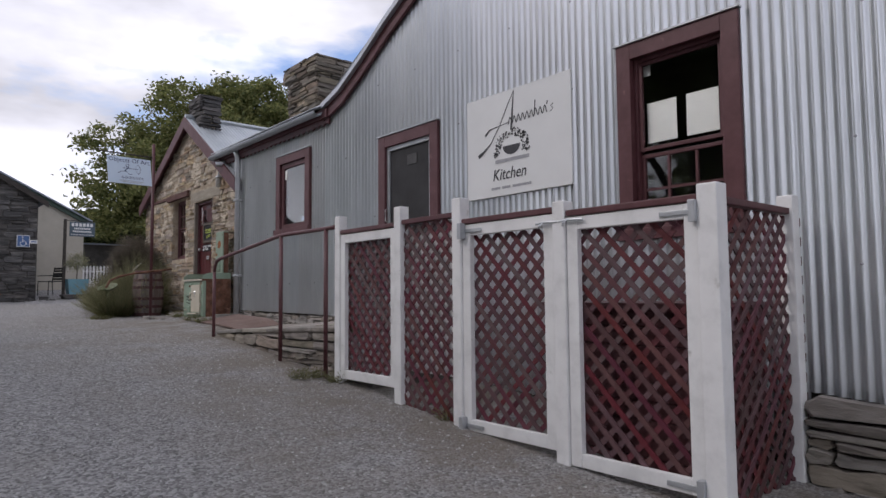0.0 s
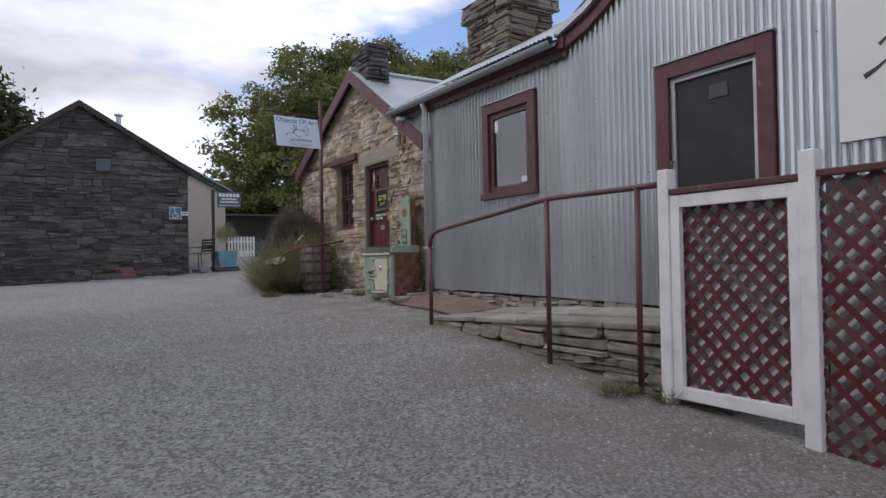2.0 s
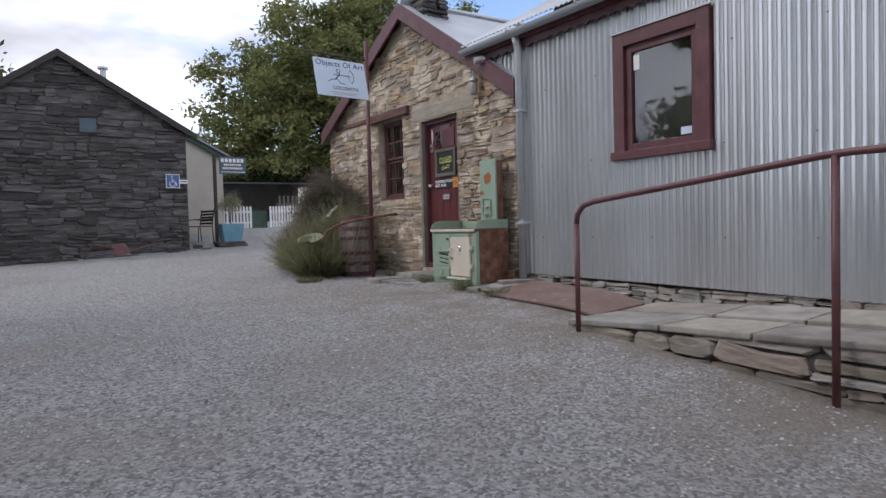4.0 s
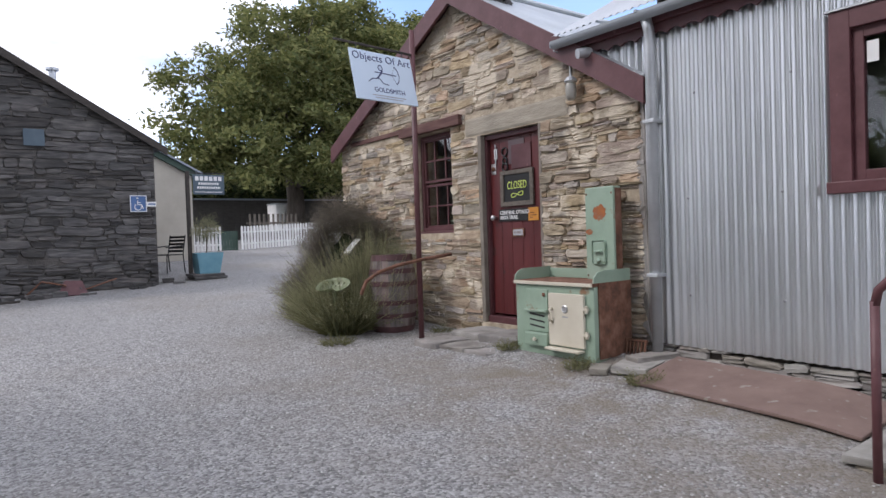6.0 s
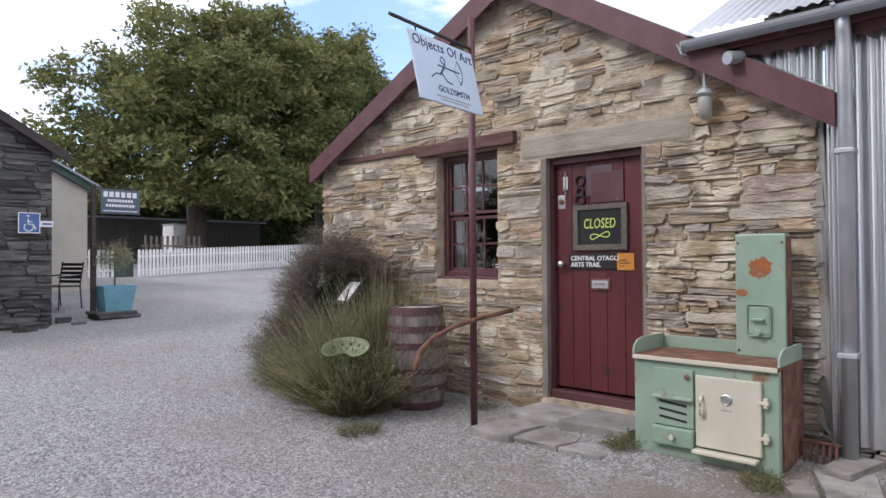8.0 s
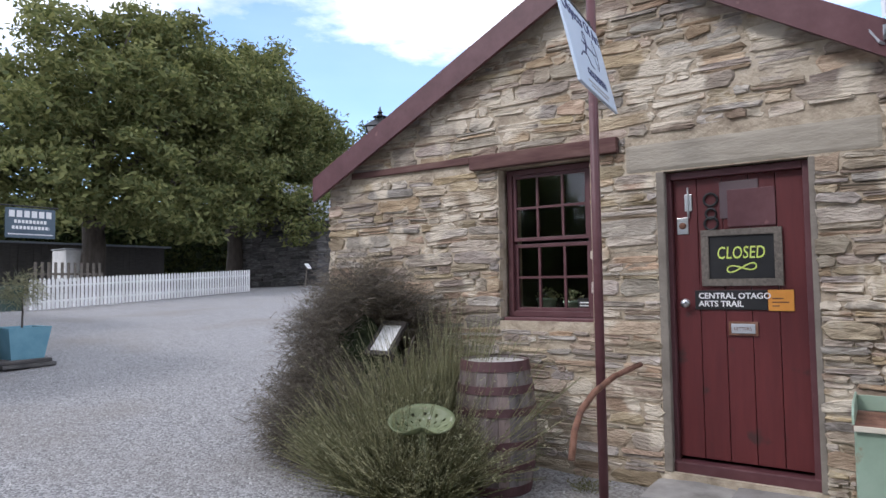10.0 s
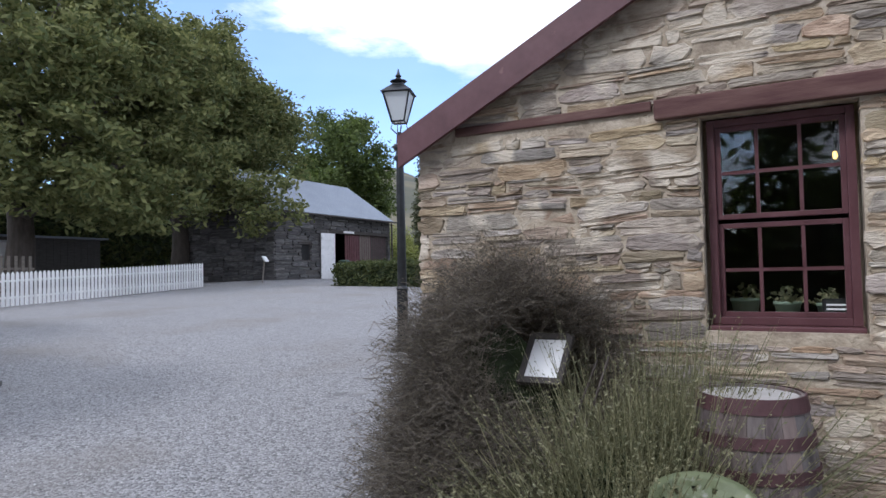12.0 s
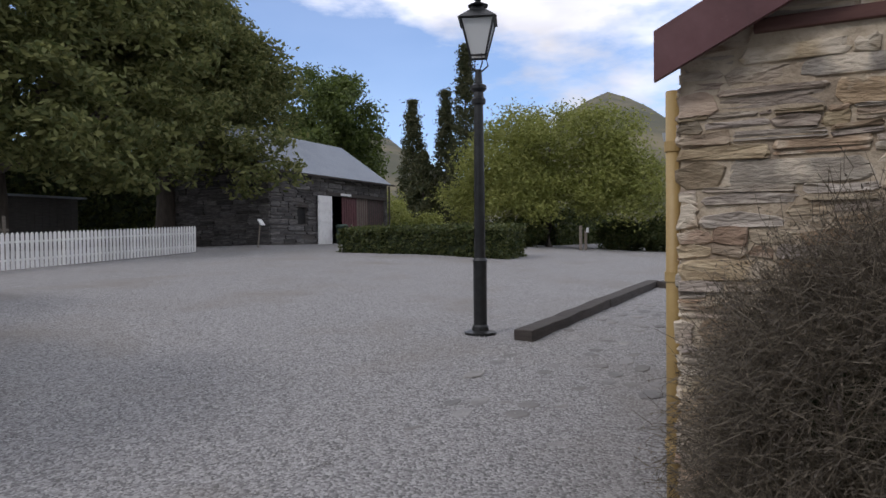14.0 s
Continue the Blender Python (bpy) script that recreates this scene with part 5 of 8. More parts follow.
stonework(plinth, 6.9, 11.5, lambda u: 0.95, lambda u: lerp(IBOT, u) + 0.01, [], lambda u, z, d: (FX + 0.08 - d, u, z), (0.035, 0.07), (0.07, 0.24), (0.06, 0.085), lambda u, z: True, (M["slab"], M["slab"]), 9, gap=0.004)
stonework(plinth, -1.0, 2.15, lambda u: 0.2, lambda u: lerp(IBOT, u) + 0.03, [], lambda u, z, d: (FX - 0.18 - d, u, z), (0.06, 0.15), (0.25, 0.6), (0.07, 0.14), lambda u, z: True, (M["ramp_stone"], M["ramp_stone"]), 10)
part("footing_core", boxed(FX - 0.19, FX + 0.05, -3, 2.15, 0.0, 0.9), M["mortar_grey"], plinth)
bm = boxed(3.87, 4.52, 9.45, 11.03, 0, 0.025, 0.008)
bmesh.ops.subdivide_edges(bm, edges=[e for e in bm.edges if e.calc_length() > 0.5], cuts=5, use_grid_fill=True)
for v in bm.verts:
    v.co.z += ground_z(v.co.x, v.co.y) + 0.012
tagged(part("ramp_board", bm, M["brown_board"]), "flat worn brown board lying at the ramp foot", "board")
for (x, y, sx_, sy_, rz) in ((4.20, 11.20, 0.42, 0.30, 20), (4.46, 11.24, 0.44, 0.18, -8), (4.02, 11.42, 0.22, 0.16, 35)):
    bm = boxed(-sx_ / 2, sx_ / 2, -sy_ / 2, sy_ / 2, 0, 0.05, 0.008)
    for v in bm.verts:
        v.co += Vector((noise.noise(v.co * 4), noise.noise(v.co * 5 + Vector((3, 1, 0))), 0)) * 0.05
    ob = tagged(part("flat_stone", bm, M["ramp_stone"]), "loose flat grey stone beside the downpipe", "stone", group="loose stones by the wall")
    ob.matrix_basis = pose(x, y, ground_z(x, y) - 0.01, 0, 0, rz)

# -- door steps
steps = empty("door_steps", "two worn irregular schist door steps", "step")
for x0, x1, y0, y1, z0, z1 in ((4.22, 4.72, 12.62, 13.2, 1.0, 1.27), (4.25, 4.72, 13.21, 13.72, 1.0, 1.25), (3.80, 4.21, 12.95, 13.35, 0.95, 1.19), (3.76, 4.22, 13.36, 13.75, 0.95, 1.20), (3.80, 4.2, 12.60, 12.94, 0.95, 1.18)):
    bm = boxed(x0, x1, y0, y1, z0, z1, 0.018)
    bmesh.ops.subdivide_edges(bm, edges=bm.edges, cuts=1)
    for v in bm.verts:
        v.co += Vector((noise.noise(v.co * 4), noise.noise(v.co * 4 + Vector((9, 0, 0))), 0.5 * noise.noise(v.co * 3))) * 0.045
    part("step_stone", bm, M["slab"], steps)

# -- old range cooker
OX, OY0, OY1, OZ0, OZ1 = 4.12, 11.55, 12.50, 1.185, 1.835
oven = empty("range_cooker", "old green and cream enamel range cooker, rusted, standing outdoors", "stove")
part("body", boxed(OX, 4.60, OY0, OY1, OZ0, OZ1, 0.012), M["oven_green"], oven)
part("side_plate", boxed(OX + 0.05, 4.60, OY0 - 0.012, OY0 - 0.001, OZ0 + 0.03, OZ1 + 0.03), M["rust"], oven, "rusty brown side plate")
part("hob", boxed(OX - 0.02, 4.58, OY0 - 0.005, OY1 + 0.005, OZ1, OZ1 + 0.03, 0.008), M["rust"], oven, "rusty hob plate")
part("front_trim", boxed(OX - 0.028, OX - 0.012, OY0, OY1, OZ1 - 0.002, OZ1 + 0.028, 0.004), M["oven_cream"], oven)
for ya in (OY0 - 0.008, OY1 - 0.004):
    bm = bmesh.new()
    prism(bm, [(OX - 0.01, OZ1 + 0.03), (OX, OZ1 + 0.08), (OX + 0.05, OZ1 + 0.12), (OX + 0.12, OZ1 + 0.135), (4.60, OZ1 + 0.135), (4.60, OZ1 + 0.03)], "y", ya, ya + 0.012)
    part("side_guard", bm, M["oven_green"], oven)
part("back_guard", boxed(4.585, 4.60, OY0 + 0.01, OY1, OZ1 + 0.03, OZ1 + 0.12, 0.004), M["oven_green"], oven)
tp = part("tall_panel", boxed(4.47, 4.575, 11.60, 11.92, OZ1 + 0.03, 2.70, 0.012), M["oven_green"], oven)
part("panel_side", boxed(4.49, 4.57, 11.592, 11.599, OZ1 + 0.05, 2.68), M["rust"], tp)


def blotch(name, cy, cz, ry, rz, x, seed):
    r = random.Random(seed)
    bm = bmesh.new()
    k = 26
    prism(bm, [(cy + ry * math.cos(6.283 * i / k) * r.uniform(0.75, 1.1), cz + rz * math.sin(6.283 * i / k) * r.uniform(0.75, 1.1)) for i in range(k)], "x", x - 0.0012, x + 0.001)
    return part(name, bm, M["rust_patch"], tp, "flaking orange rust patch")


blotch("rust_patch", 11.755, 2.47, 0.082, 0.075, 4.47, 1)
blotch("rust_patch", 11.875, 2.30, 0.045, 0.026, 4.47, 2)
hp = part("hatch", boxed(4.46, 4.47, 11.69, 11.84, 2.01, 2.22, 0.02), M["oven_green"], tp)
part("hatch_lip", boxed(4.43, 4.461, 11.73, 11.81, 2.115, 2.13, 0.005), M["oven_green"], hp)
bm = bmesh.new()
lathe(bm, [(0.02, 0), (0.024, 0.012), (0.012, 0.03), (0.02, 0.045)], 10)
bmesh.ops.transform(bm, verts=bm.verts, matrix=facing_x(4.462, 11.77, 2.035))
part("hatch_latch", bm, M["oven_green"], hp)
for y in (11.62, 11.90):
    for z in (OZ1 + 0.07, 2.64):
        bm = bmesh.new()
        lathe(bm, [(0.009, 0), (0.009, 0.004), (0.004, 0.007)], 8)
        bmesh.ops.transform(bm, verts=bm.verts, matrix=facing_x(4.47, y, z))
        part("screw", bm, M["rust"], tp)
ow = OY1 - OY0


def on_oven(s0, s1, z0, z1, d0, d1, bev=0.006):
    return boxed(OX - d1, OX - d0, OY1 - s1 * ow, OY1 - s0 * ow, z0, z1, bev)


od = part("oven_door", on_oven(0.47, 0.90, 1.30, 1.765, 0.001, 0.03, 0.008), M["oven_cream"], oven, "cream enamel oven door")
bm = bmesh.new()
lathe(bm, [(0.036, 0), (0.036, 0.006), (0.028, 0.012), (0.026, 0.008), (0.006, 0.008)], 20)
bmesh.ops.transform(bm, verts=bm.verts, matrix=facing_x(OX - 0.03, OY1 - 0.68 * ow, 1.63))
part("thermometer_dial", bm, M["chrome"], od, "round thermometer dial")
part("faded_script", on_oven(0.645, 0.715, 1.555, 1.567, 0.03, 0.0315, 0), M["ink_grey"], od)
bm = bmesh.new()
ya = OY1 - 0.515 * ow
tube(bm, [(OX - 0.03, ya, 1.63), (OX - 0.062, ya, 1.62), (OX - 0.066, ya, 1.57), (OX - 0.062, ya, 1.52), (OX - 0.03, ya, 1.51)], 0.012, 8)
part("oven_handle", bm, M["oven_cream"], od, smooth=True)
for z in (1.42, 1.64):
    bm = bmesh.new()
    ya = OY1 - 0.925 * ow
    tube(bm, [(OX - 0.02, ya, z - 0.03), (OX - 0.02, ya, z + 0.03)], 0.015, 10)
    box(bm, OX - 0.035, OX - 0.005, ya - 0.02, ya + 0.04, z - 0.012, z + 0.012, 0.003)
    part("hinge", bm, M["oven_cream"], od)
part("shelf_lip", on_oven(0.46, 0.88, 1.262, 1.285, 0.0, 0.085, 0.006), M["oven_cream"], oven, "cream fold-down shelf")
fbd = part("firebox_door", on_oven(0.16, 0.45, 1.60, 1.79, 0.001, 0.02, 0.006), M["oven_green"], oven)
part("firebox_lip", on_oven(0.16, 0.45, 1.585, 1.605, 0.0, 0.05, 0.005), M["oven_green"], fbd)
bm = bmesh.new()
lathe(bm, [(0.014, 0), (0.018, 0.012), (0.01, 0.02)], 10)
bmesh.ops.transform(bm, verts=bm.verts, matrix=facing_x(OX - 0.02, OY1 - 0.41 * ow, 1.745))
part("firebox_knob", bm, M["rust"], fbd)
vent = part("vent_plate", on_oven(0.16, 0.45, 1.40, 1.58, 0.001, 0.012, 0.004), M["oven_green"], oven)
# no holes are cut: black bars paint the dark of three slots
for i in range(3):
    bm = on_oven(0.20, 0.40, 0, 0.016, 0.012, 0.0135, 0)
    for v in bm.verts:
        v.co.z += 1.545 - 0.052 * i + 0.10 * (v.co.y - (OY1 - 0.3 * ow))
    part("vent_slot", bm, M["black"], vent, "black bar standing in for a dark vent slot")
ad = part("ash_drawer", on_oven(0.155, 0.455, 1.27, 1.395, 0.001, 0.045, 0.014), M["oven_green"], oven)
bm = bmesh.new()
lathe(bm, [(0.01, 0), (0.018, 0.015), (0.016, 0.03)], 10)
bmesh.ops.transform(bm, verts=bm.verts, matrix=facing_x(OX - 0.045, OY1 - 0.31 * ow, 1.335))
part("drawer_knob", bm, M["oven_cream"], ad)
rc = empty("rusty_grate", "small rusty iron grate leaning by the cooker", "grate", pose(4.45, 11.42, 1.09, 0, 12, 0))
for i in range(6):
    part("bar", boxed(-0.01, 0.01, -0.10 + i * 0.036, -0.085 + i * 0.036, 0.02, 0.26, 0.003), M["rust"], rc)
for z in (0.0, 0.26):
    part("frame_bar", boxed(-0.014, 0.014, -0.11, 0.11, z, z + 0.02, 0.003), M["rust"], rc)

# -- barrel
BC = (4.14, 14.735)
bz = ground_z(*BC) - 0.01
barrel = empty("wooden_barrel", "weathered oak barrel with rusty hoops and a dusty top", "barrel", pose(BC[0], BC[1], bz))
BH = 0.93
brad = lambda z: 0.245 + 0.055 * math.sin(math.pi * z / BH)
ns = 22
for i in range(ns):
    vs = []
    for k in range(7):
        z = BH * k / 6
        for rr in (brad(z), brad(z) - 0.02):
            for e in (0.015, 0.985):
                a = 2 * math.pi * (i + e) / ns
                vs.append((rr * math.cos(a), rr * math.sin(a), z))
    fs = []
    for k in range(6):
        o = 4 * k
        fs += [(o, o + 1, o + 5, o + 4), (o + 1, o + 3, o + 7, o + 5), (o + 3, o + 2, o + 6, o + 7), (o + 2, o, o + 4, o + 6)]
    fs += [(0, 2, 3, 1), (24, 25, 27, 26)]
    add_mesh("stave", vs, fs, M["stave"], barrel)
for z, h in ((0.0, 0.07), (0.17, 0.055), (0.33, 0.055), (0.56, 0.055), (0.71, 0.055), (0.865, 0.07)):
    bm = bmesh.new()
    rings = []
    for zz in (z, z + h):
        rings.append([[bm.verts.new(((brad(zz) + o) * math.cos(6.28318 * j / 32), (brad(zz) + o) * math.sin(6.28318 * j / 32), zz)) for j in range(32)] for o in (0.006, -0.002)])
    for j in range(32):
        k = (j + 1) % 32
        bm.faces.new((rings[0][0][j], rings[0][0][k], rings[1][0][k], rings[1][0][j]))
        bm.faces.new((rings[1][0][j], rings[1][0][k], rings[1][1][k], rings[1][1][j]))
        bm.faces.new((rings[0][1][j], rings[0][1][k], rings[0][0][k], rings[0][0][j]))
    part("hoop", bm, M["hoop"], barrel, smooth=False)
bm = bmesh.new()
lathe(bm, [(0.235, BH - 0.04), (0.235, BH - 0.015)], 32)
part("barrel_head", bm, M["barrel_top"], barrel, "pale dusty barrel head")
bm = bmesh.new()
lathe(bm, [(0.028, -0.01), (0.028, 0.012), (0.02, 0.016)], 12)
bmesh.ops.transform(bm, verts=bm.verts, matrix=Matrix.Rotation(radians(-25), 4, "Z") @ facing_x(-brad(0.5), 0, 0.47))
part("bung", bm, M["old_timber"], barrel)

# -- sign pole
pole = empty("sign_pole", "maroon steel pole with a bracket and bent steel bar", "pole")
pz = ground_z(3.94, 13.848)
bm = bmesh.new()
tube(bm, [(3.94, 13.848, pz - 0.1), (3.94, 13.848, 4.57)], 0.03, 14)
part("shaft", bm, M["maroon"], pole, smooth=True)
bm = bmesh.new()
tube(bm, [(3.94, 13.848, 4.30), (2.92, 13.74, 4.30)], 0.014, 8)
part("bracket", bm, M["dark_timber"], pole)
bm = bmesh.new()
tube(bm, [(4.28, 13.70, 2.10), (3.95, 13.76, 2.06), (3.6, 13.76, 2.01), (3.35, 13.74, 1.95), (3.18, 13.71, 1.87), (3.11, 13.70, 1.74)], 0.019, 8)
part("bent_bar", bm, M["rust"], pole, "bent rusty bar", smooth=True)
hs = empty("hanging_sign", "pale blue hanging sign for a goldsmith with archer figure", "sign", Matrix.Translation((0, 0, 0)))
SW = Matrix.Translation((3.86, 13.80, 4.255)) @ Matrix.Rotation(radians(6), 4, "Z") @ Matrix.Rotation(radians(-13), 4, "X")
bm = boxed(-0.80, 0, -0.008, 0.008, -0.57, -0.03, 0.003)
pnl = part("panel", bm, M["sign_blue_white"], hs)
hs.matrix_basis = SW
for x in (-0.7, -0.1):
    bm = bmesh.new()
    tube(bm, [(x, 0, -0.04), (x, 0, 0.03)], 0.006, 6)
    part("hanger", bm, M["black_iron"], hs)
text_mesh("lettering", "Objects Of Art", 0.115, facing_y(-0.40, -0.0095, -0.135), M["ink_blue"], hs, align="CENTER", space=1.05)
text_mesh("lettering", "GOLDSMITH", 0.072, facing_y(-0.36, -0.0095, -0.47), M["ink_blue"], hs, align="CENTER")
bm = bmesh.new()
Y = -0.010


def stroke(pts, r=0.006):
    tube(bm, [(x, Y, z) for x, z in pts], r, 6)


stroke([(-0.62, -0.37), (-0.56, -0.33), (-0.47, -0.32), (-0.43, -0.37), (-0.36, -0.38)])
stroke([(-0.50, -0.325), (-0.44, -0.26), (-0.42, -0.23)], 0.010)
stroke([(-0.52, -0.255), (-0.44, -0.255), (-0.24, -0.26)])
stroke([(-0.25, -0.16), (-0.215, -0.20), (-0.20, -0.26), (-0.215, -0.32), (-0.25, -0.36)])
stroke([(-0.25, -0.16), (-0.30, -0.26), (-0.25, -0.36)], 0.003)
stroke([(-0.44 + 0.028 * math.cos(a), -0.20 + 0.028 * math.sin(a)) for a in np.linspace(0, 6.28, 13)], 0.006)
bmesh.ops.scale(bm, verts=bm.verts, vec=(1, 0.25, 1), space=Matrix.Translation((0, -Y, 0)))
part("archer_figure", bm, M["ink_blue"], hs)
part("text_bar", boxed(-0.60, -0.16, -0.0095, -0.008, -0.515, -0.505), M["ink_grey"], hs)
part("text_bar", boxed(-0.56, -0.20, -0.0095, -0.008, -0.54, -0.53), M["ink_grey"], hs)

# -- implement seat on a stalk
SCX, SCY, SCZ = 3.42, 14.88, 1.69
seat = empty("implement_seat", "green pierced cast-iron implement seat on a stalk", "seat", pose(SCX, SCY, ground_z(SCX, SCY), 0, 0, -60))
gz = SCZ - ground_z(SCX, SCY)
bm = bmesh.new()
n_r, n_a = 9, 48
grid = []
for i in range(n_r + 1):
    row = []
    for j in range(n_a):
        a = 2 * math.pi * j / n_a
        r = i / n_r
        px = 0.22 * r * math.cos(a)
        notch = 1 - 0.72 * math.exp(-((a - 1.5 * math.pi) / 0.42) ** 2)
        py = 0.165 * r * math.sin(a) * (notch if math.sin(a) < 0 else 1.0)
        row.append(bm.verts.new((px, py, 0.10 * r ** 2.2 * (0.75 + 0.25 * math.sin(a)))))
    grid.append(row)
for i in range(1, n_r):
    for j in range(n_a):
        if i in (4, 6) and j % 4 == (1 if i == 4 else 3) and not 33 < j < 39:
            continue
        bm.faces.new((grid[i][j], grid[i][(j + 1) % n_a], grid[i + 1][(j + 1) % n_a], grid[i + 1][j]))
bm.faces.new(grid[1][::-1])
for v in grid[0]:
    bm.verts.remove(v)
geo = bmesh.ops.extrude_face_region(bm, geom=list(bm.faces))
bmesh.ops.translate(bm, verts=[v for v in geo["geom"] if isinstance(v, bmesh.types.BMVert)], vec=(0, 0, 0.012))
bmesh.ops.recalc_face_normals(bm, faces=bm.faces)
so = part("pan", bm, M["seat_green"], seat, "pierced green seat pan", smooth=True)
so.matrix_basis = pose(0, 0, gz, 18, 0, 0)
bm = bmesh.new()
tube(bm, [(0, 0, -0.05), (0.01, 0, gz * 0.6), (0, 0, gz + 0.01)], [0.035, 0.03, 0.028], 10)
part("stalk", bm, M["seat_green"], seat, smooth=True)

# -- plaque on a stand
plq = empty("plaque_stand", "sloping framed white notice on a dark post among the shrubs", "notice", pose(4.194, 15.808, 2.20) @ pose(0, 0, 0, 46, 0, -91))
part("backing", boxed(-0.135, 0.135, -0.18, 0.18, -0.02, 0.0, 0.006), M["dark_timber"], plq)
bm = bmesh.new()
for a, b, c, d in ((-0.135, -0.10, -0.18, 0.18), (0.10, 0.135, -0.18, 0.18), (-0.10, 0.10, 0.137, 0.18), (-0.10, 0.10, -0.18, -0.137)):
    box(bm, a, b, c, d, 0.001, 0.018, 0.004)
part("frame", bm, M["dark_timber"], plq)
part("notice_sheet", boxed(-0.10, 0.10, -0.137, 0.137, 0.001, 0.006), M["paper"], plq, "blank-looking white sheet")
bm = bmesh.new()
tube(bm, [(0, 0, -0.04), (0, -0.85, -0.52)], 0.03, 8)
part("post", bm, M["dark_timber"], plq)


# -- shrubs
def stems(name, centre, spread, count, length, width, lean, material, parent, seed, base_z, droop=0.0, leaves=0, leaf=0.02, dome=0.0, tufts=0):
    """Thin blades that rise and fan out from the ground within an ellipse, with small leaves along them; tufts: they stand in so many sprays."""
    r = np.random.default_rng(seed)
    vs, fs = [], []
    sprays = [(r.uniform(0, 6.283), math.sqrt(r.uniform(0, 1)), r.uniform(0.68, 1.18), r.normal(0, 0.2)) for k in range(tufts)]
    for i in range(count):
        a, q = r.uniform(0, 6.283), math.sqrt(r.uniform(0, 1))
        tall, tip = 1.0, 0.0
        if sprays:
            a, q, tall, tip = sprays[i % tufts]
            a, q = a + r.normal(0, 0.10), q + r.normal(0, 0.05)
        bx, by = centre[0] + spread[0] * q * math.cos(a) * 0.75, centre[1] + spread[1] * q * math.sin(a) * 0.75
        l = r.uniform(*length) * tall * (1 - dome * q * q)
        dx, dy = spread[0] * math.cos(a), spread[1] * math.sin(a)
        nrm = math.hypot(dx, dy) + 1e-6
        th_ = r.normal(lean * q + tip, 0.13 if sprays else 0.22)
        d = Vector((dx / nrm * math.sin(th_) + r.normal(0, 0.12), dy / nrm * math.sin(th_) + r.normal(0, 0.12), math.cos(th_))).normalized()
        side = d.cross(Vector((r.normal(), r.normal(), 0.2))).normalized()
        p = Vector((bx, by, base_z))
        o = len(vs)
        pts = []
        for k in range(4):
            s = k / 3
            c = p + d * l * s + Vector((r.normal(0, 0.018), r.normal(0, 0.018), -droop * l * s * s)) * (k > 0)
            pts.append(c)
            w = width * (1 - 0.75 * s)
            vs += [c - side * w, c + side * w]
        for k in range(3):
            fs.append((o + 2 * k, o + 2 * k + 1, o + 2 * k + 3, o + 2 * k + 2))
        for k in range(leaves):
            s = r.uniform(0.25, 1.0)
            seg = min(2, int(s * 3))
            c = pts[seg].lerp(pts[seg + 1], s * 3 - seg)
            t = (d * 0.8 + Vector((r.normal(), r.normal(), r.normal())) * 0.6).normalized() * leaf * r.uniform(0.6, 1.3)
            sd = t.orthogonal().normalized() * leaf * 0.22
            o = len(vs)
            vs += [c, c + t * 0.5 + sd, c + t, c + t * 0.5 - sd]
            fs.append((o, o + 1, o + 2, o + 3))
    return tagged(add_mesh(name, vs, fs, material, parent), kind="stuff")


def twig_ball(name, centre, radii, count, material, parent, seed, size=0.10, width=0.0017, zmin=0.0, hollow=None):
    """Wiry twigs filling the outer part of a rounded mass, with an uneven outline."""
    r = np.random.default_rng(seed)
    vs, fs = [], []
    c0 = Vector(centre)
    for i in range(count):
        d = Vector(r.normal(size=3)).normalized()
        rr = (0.55 + 0.45 * r.uniform() ** 0.5) * (1 + 0.34 * noise.noise(d * 2.3 + Vector((seed, 0, 0))) + 0.20 * noise.noise(d * 5.5))
        p = c0 + Vector((d.x * radii[0], d.y * radii[1], d.z * radii[2])) * rr
        if p.z < zmin or (hollow and (p - hollow).length < 0.42):
            continue
        t = (d + Vector(r.normal(size=3)) * 0.75).normalized()
        for k in range(3):
            l = size * r.uniform(0.5, 1.3)
            q = p + t * l + Vector(r.normal(size=3)) * 0.012
            s = t.orthogonal().normalized() * width
            o = len(vs)
            vs += [p - s, p + s, q + s * 0.5, q - s * 0.5]
            fs.append((o, o + 1, o + 2, o + 3))
            w2 = (q - p).normalized().orthogonal().normalized() * width * 2.6
            m = p.lerp(q, r.uniform(0.3, 1))
            e = m + Vector(r.normal(size=3)).normalized() * 0.02
            o = len(vs)
            vs += [m - w2, m + w2, e]
            fs.append((o, o + 1, o + 2))
            p, t = q, (t + Vector(r.normal(size=3)) * 0.7).normalized()
    return tagged(add_mesh(name, vs, fs, material, parent), kind="stuff")


wiry = empty("wiry_shrub", "tangled grey-brown wiry shrub against the cottage wall", "shrub")
twig_ball("twig_mass", (4.24, 16.08, 1.95), (0.44, 0.66, 0.80), 21000, M["wiry"], wiry, 3, zmin=1.15, hollow=Vector((3.92, 15.66, 2.2)))
twig_ball("twig_mass", (3.98, 16.15, 1.5), (0.52, 0.58, 0.50), 11000, M["wiry"], wiry, 4, zmin=1.15, hollow=Vector((3.92, 15.66, 2.2)))
# dark lump added among the twigs to imitate their inner shade
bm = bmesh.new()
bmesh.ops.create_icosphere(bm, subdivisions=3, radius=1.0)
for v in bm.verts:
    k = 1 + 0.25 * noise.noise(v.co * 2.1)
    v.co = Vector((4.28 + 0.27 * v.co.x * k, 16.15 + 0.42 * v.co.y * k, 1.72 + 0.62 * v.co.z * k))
part("inner_mass", bm, M["foliage_shade"], wiry, "near-black core standing in for shade inside the shrub")
stalk_rnd = random.Random(8)
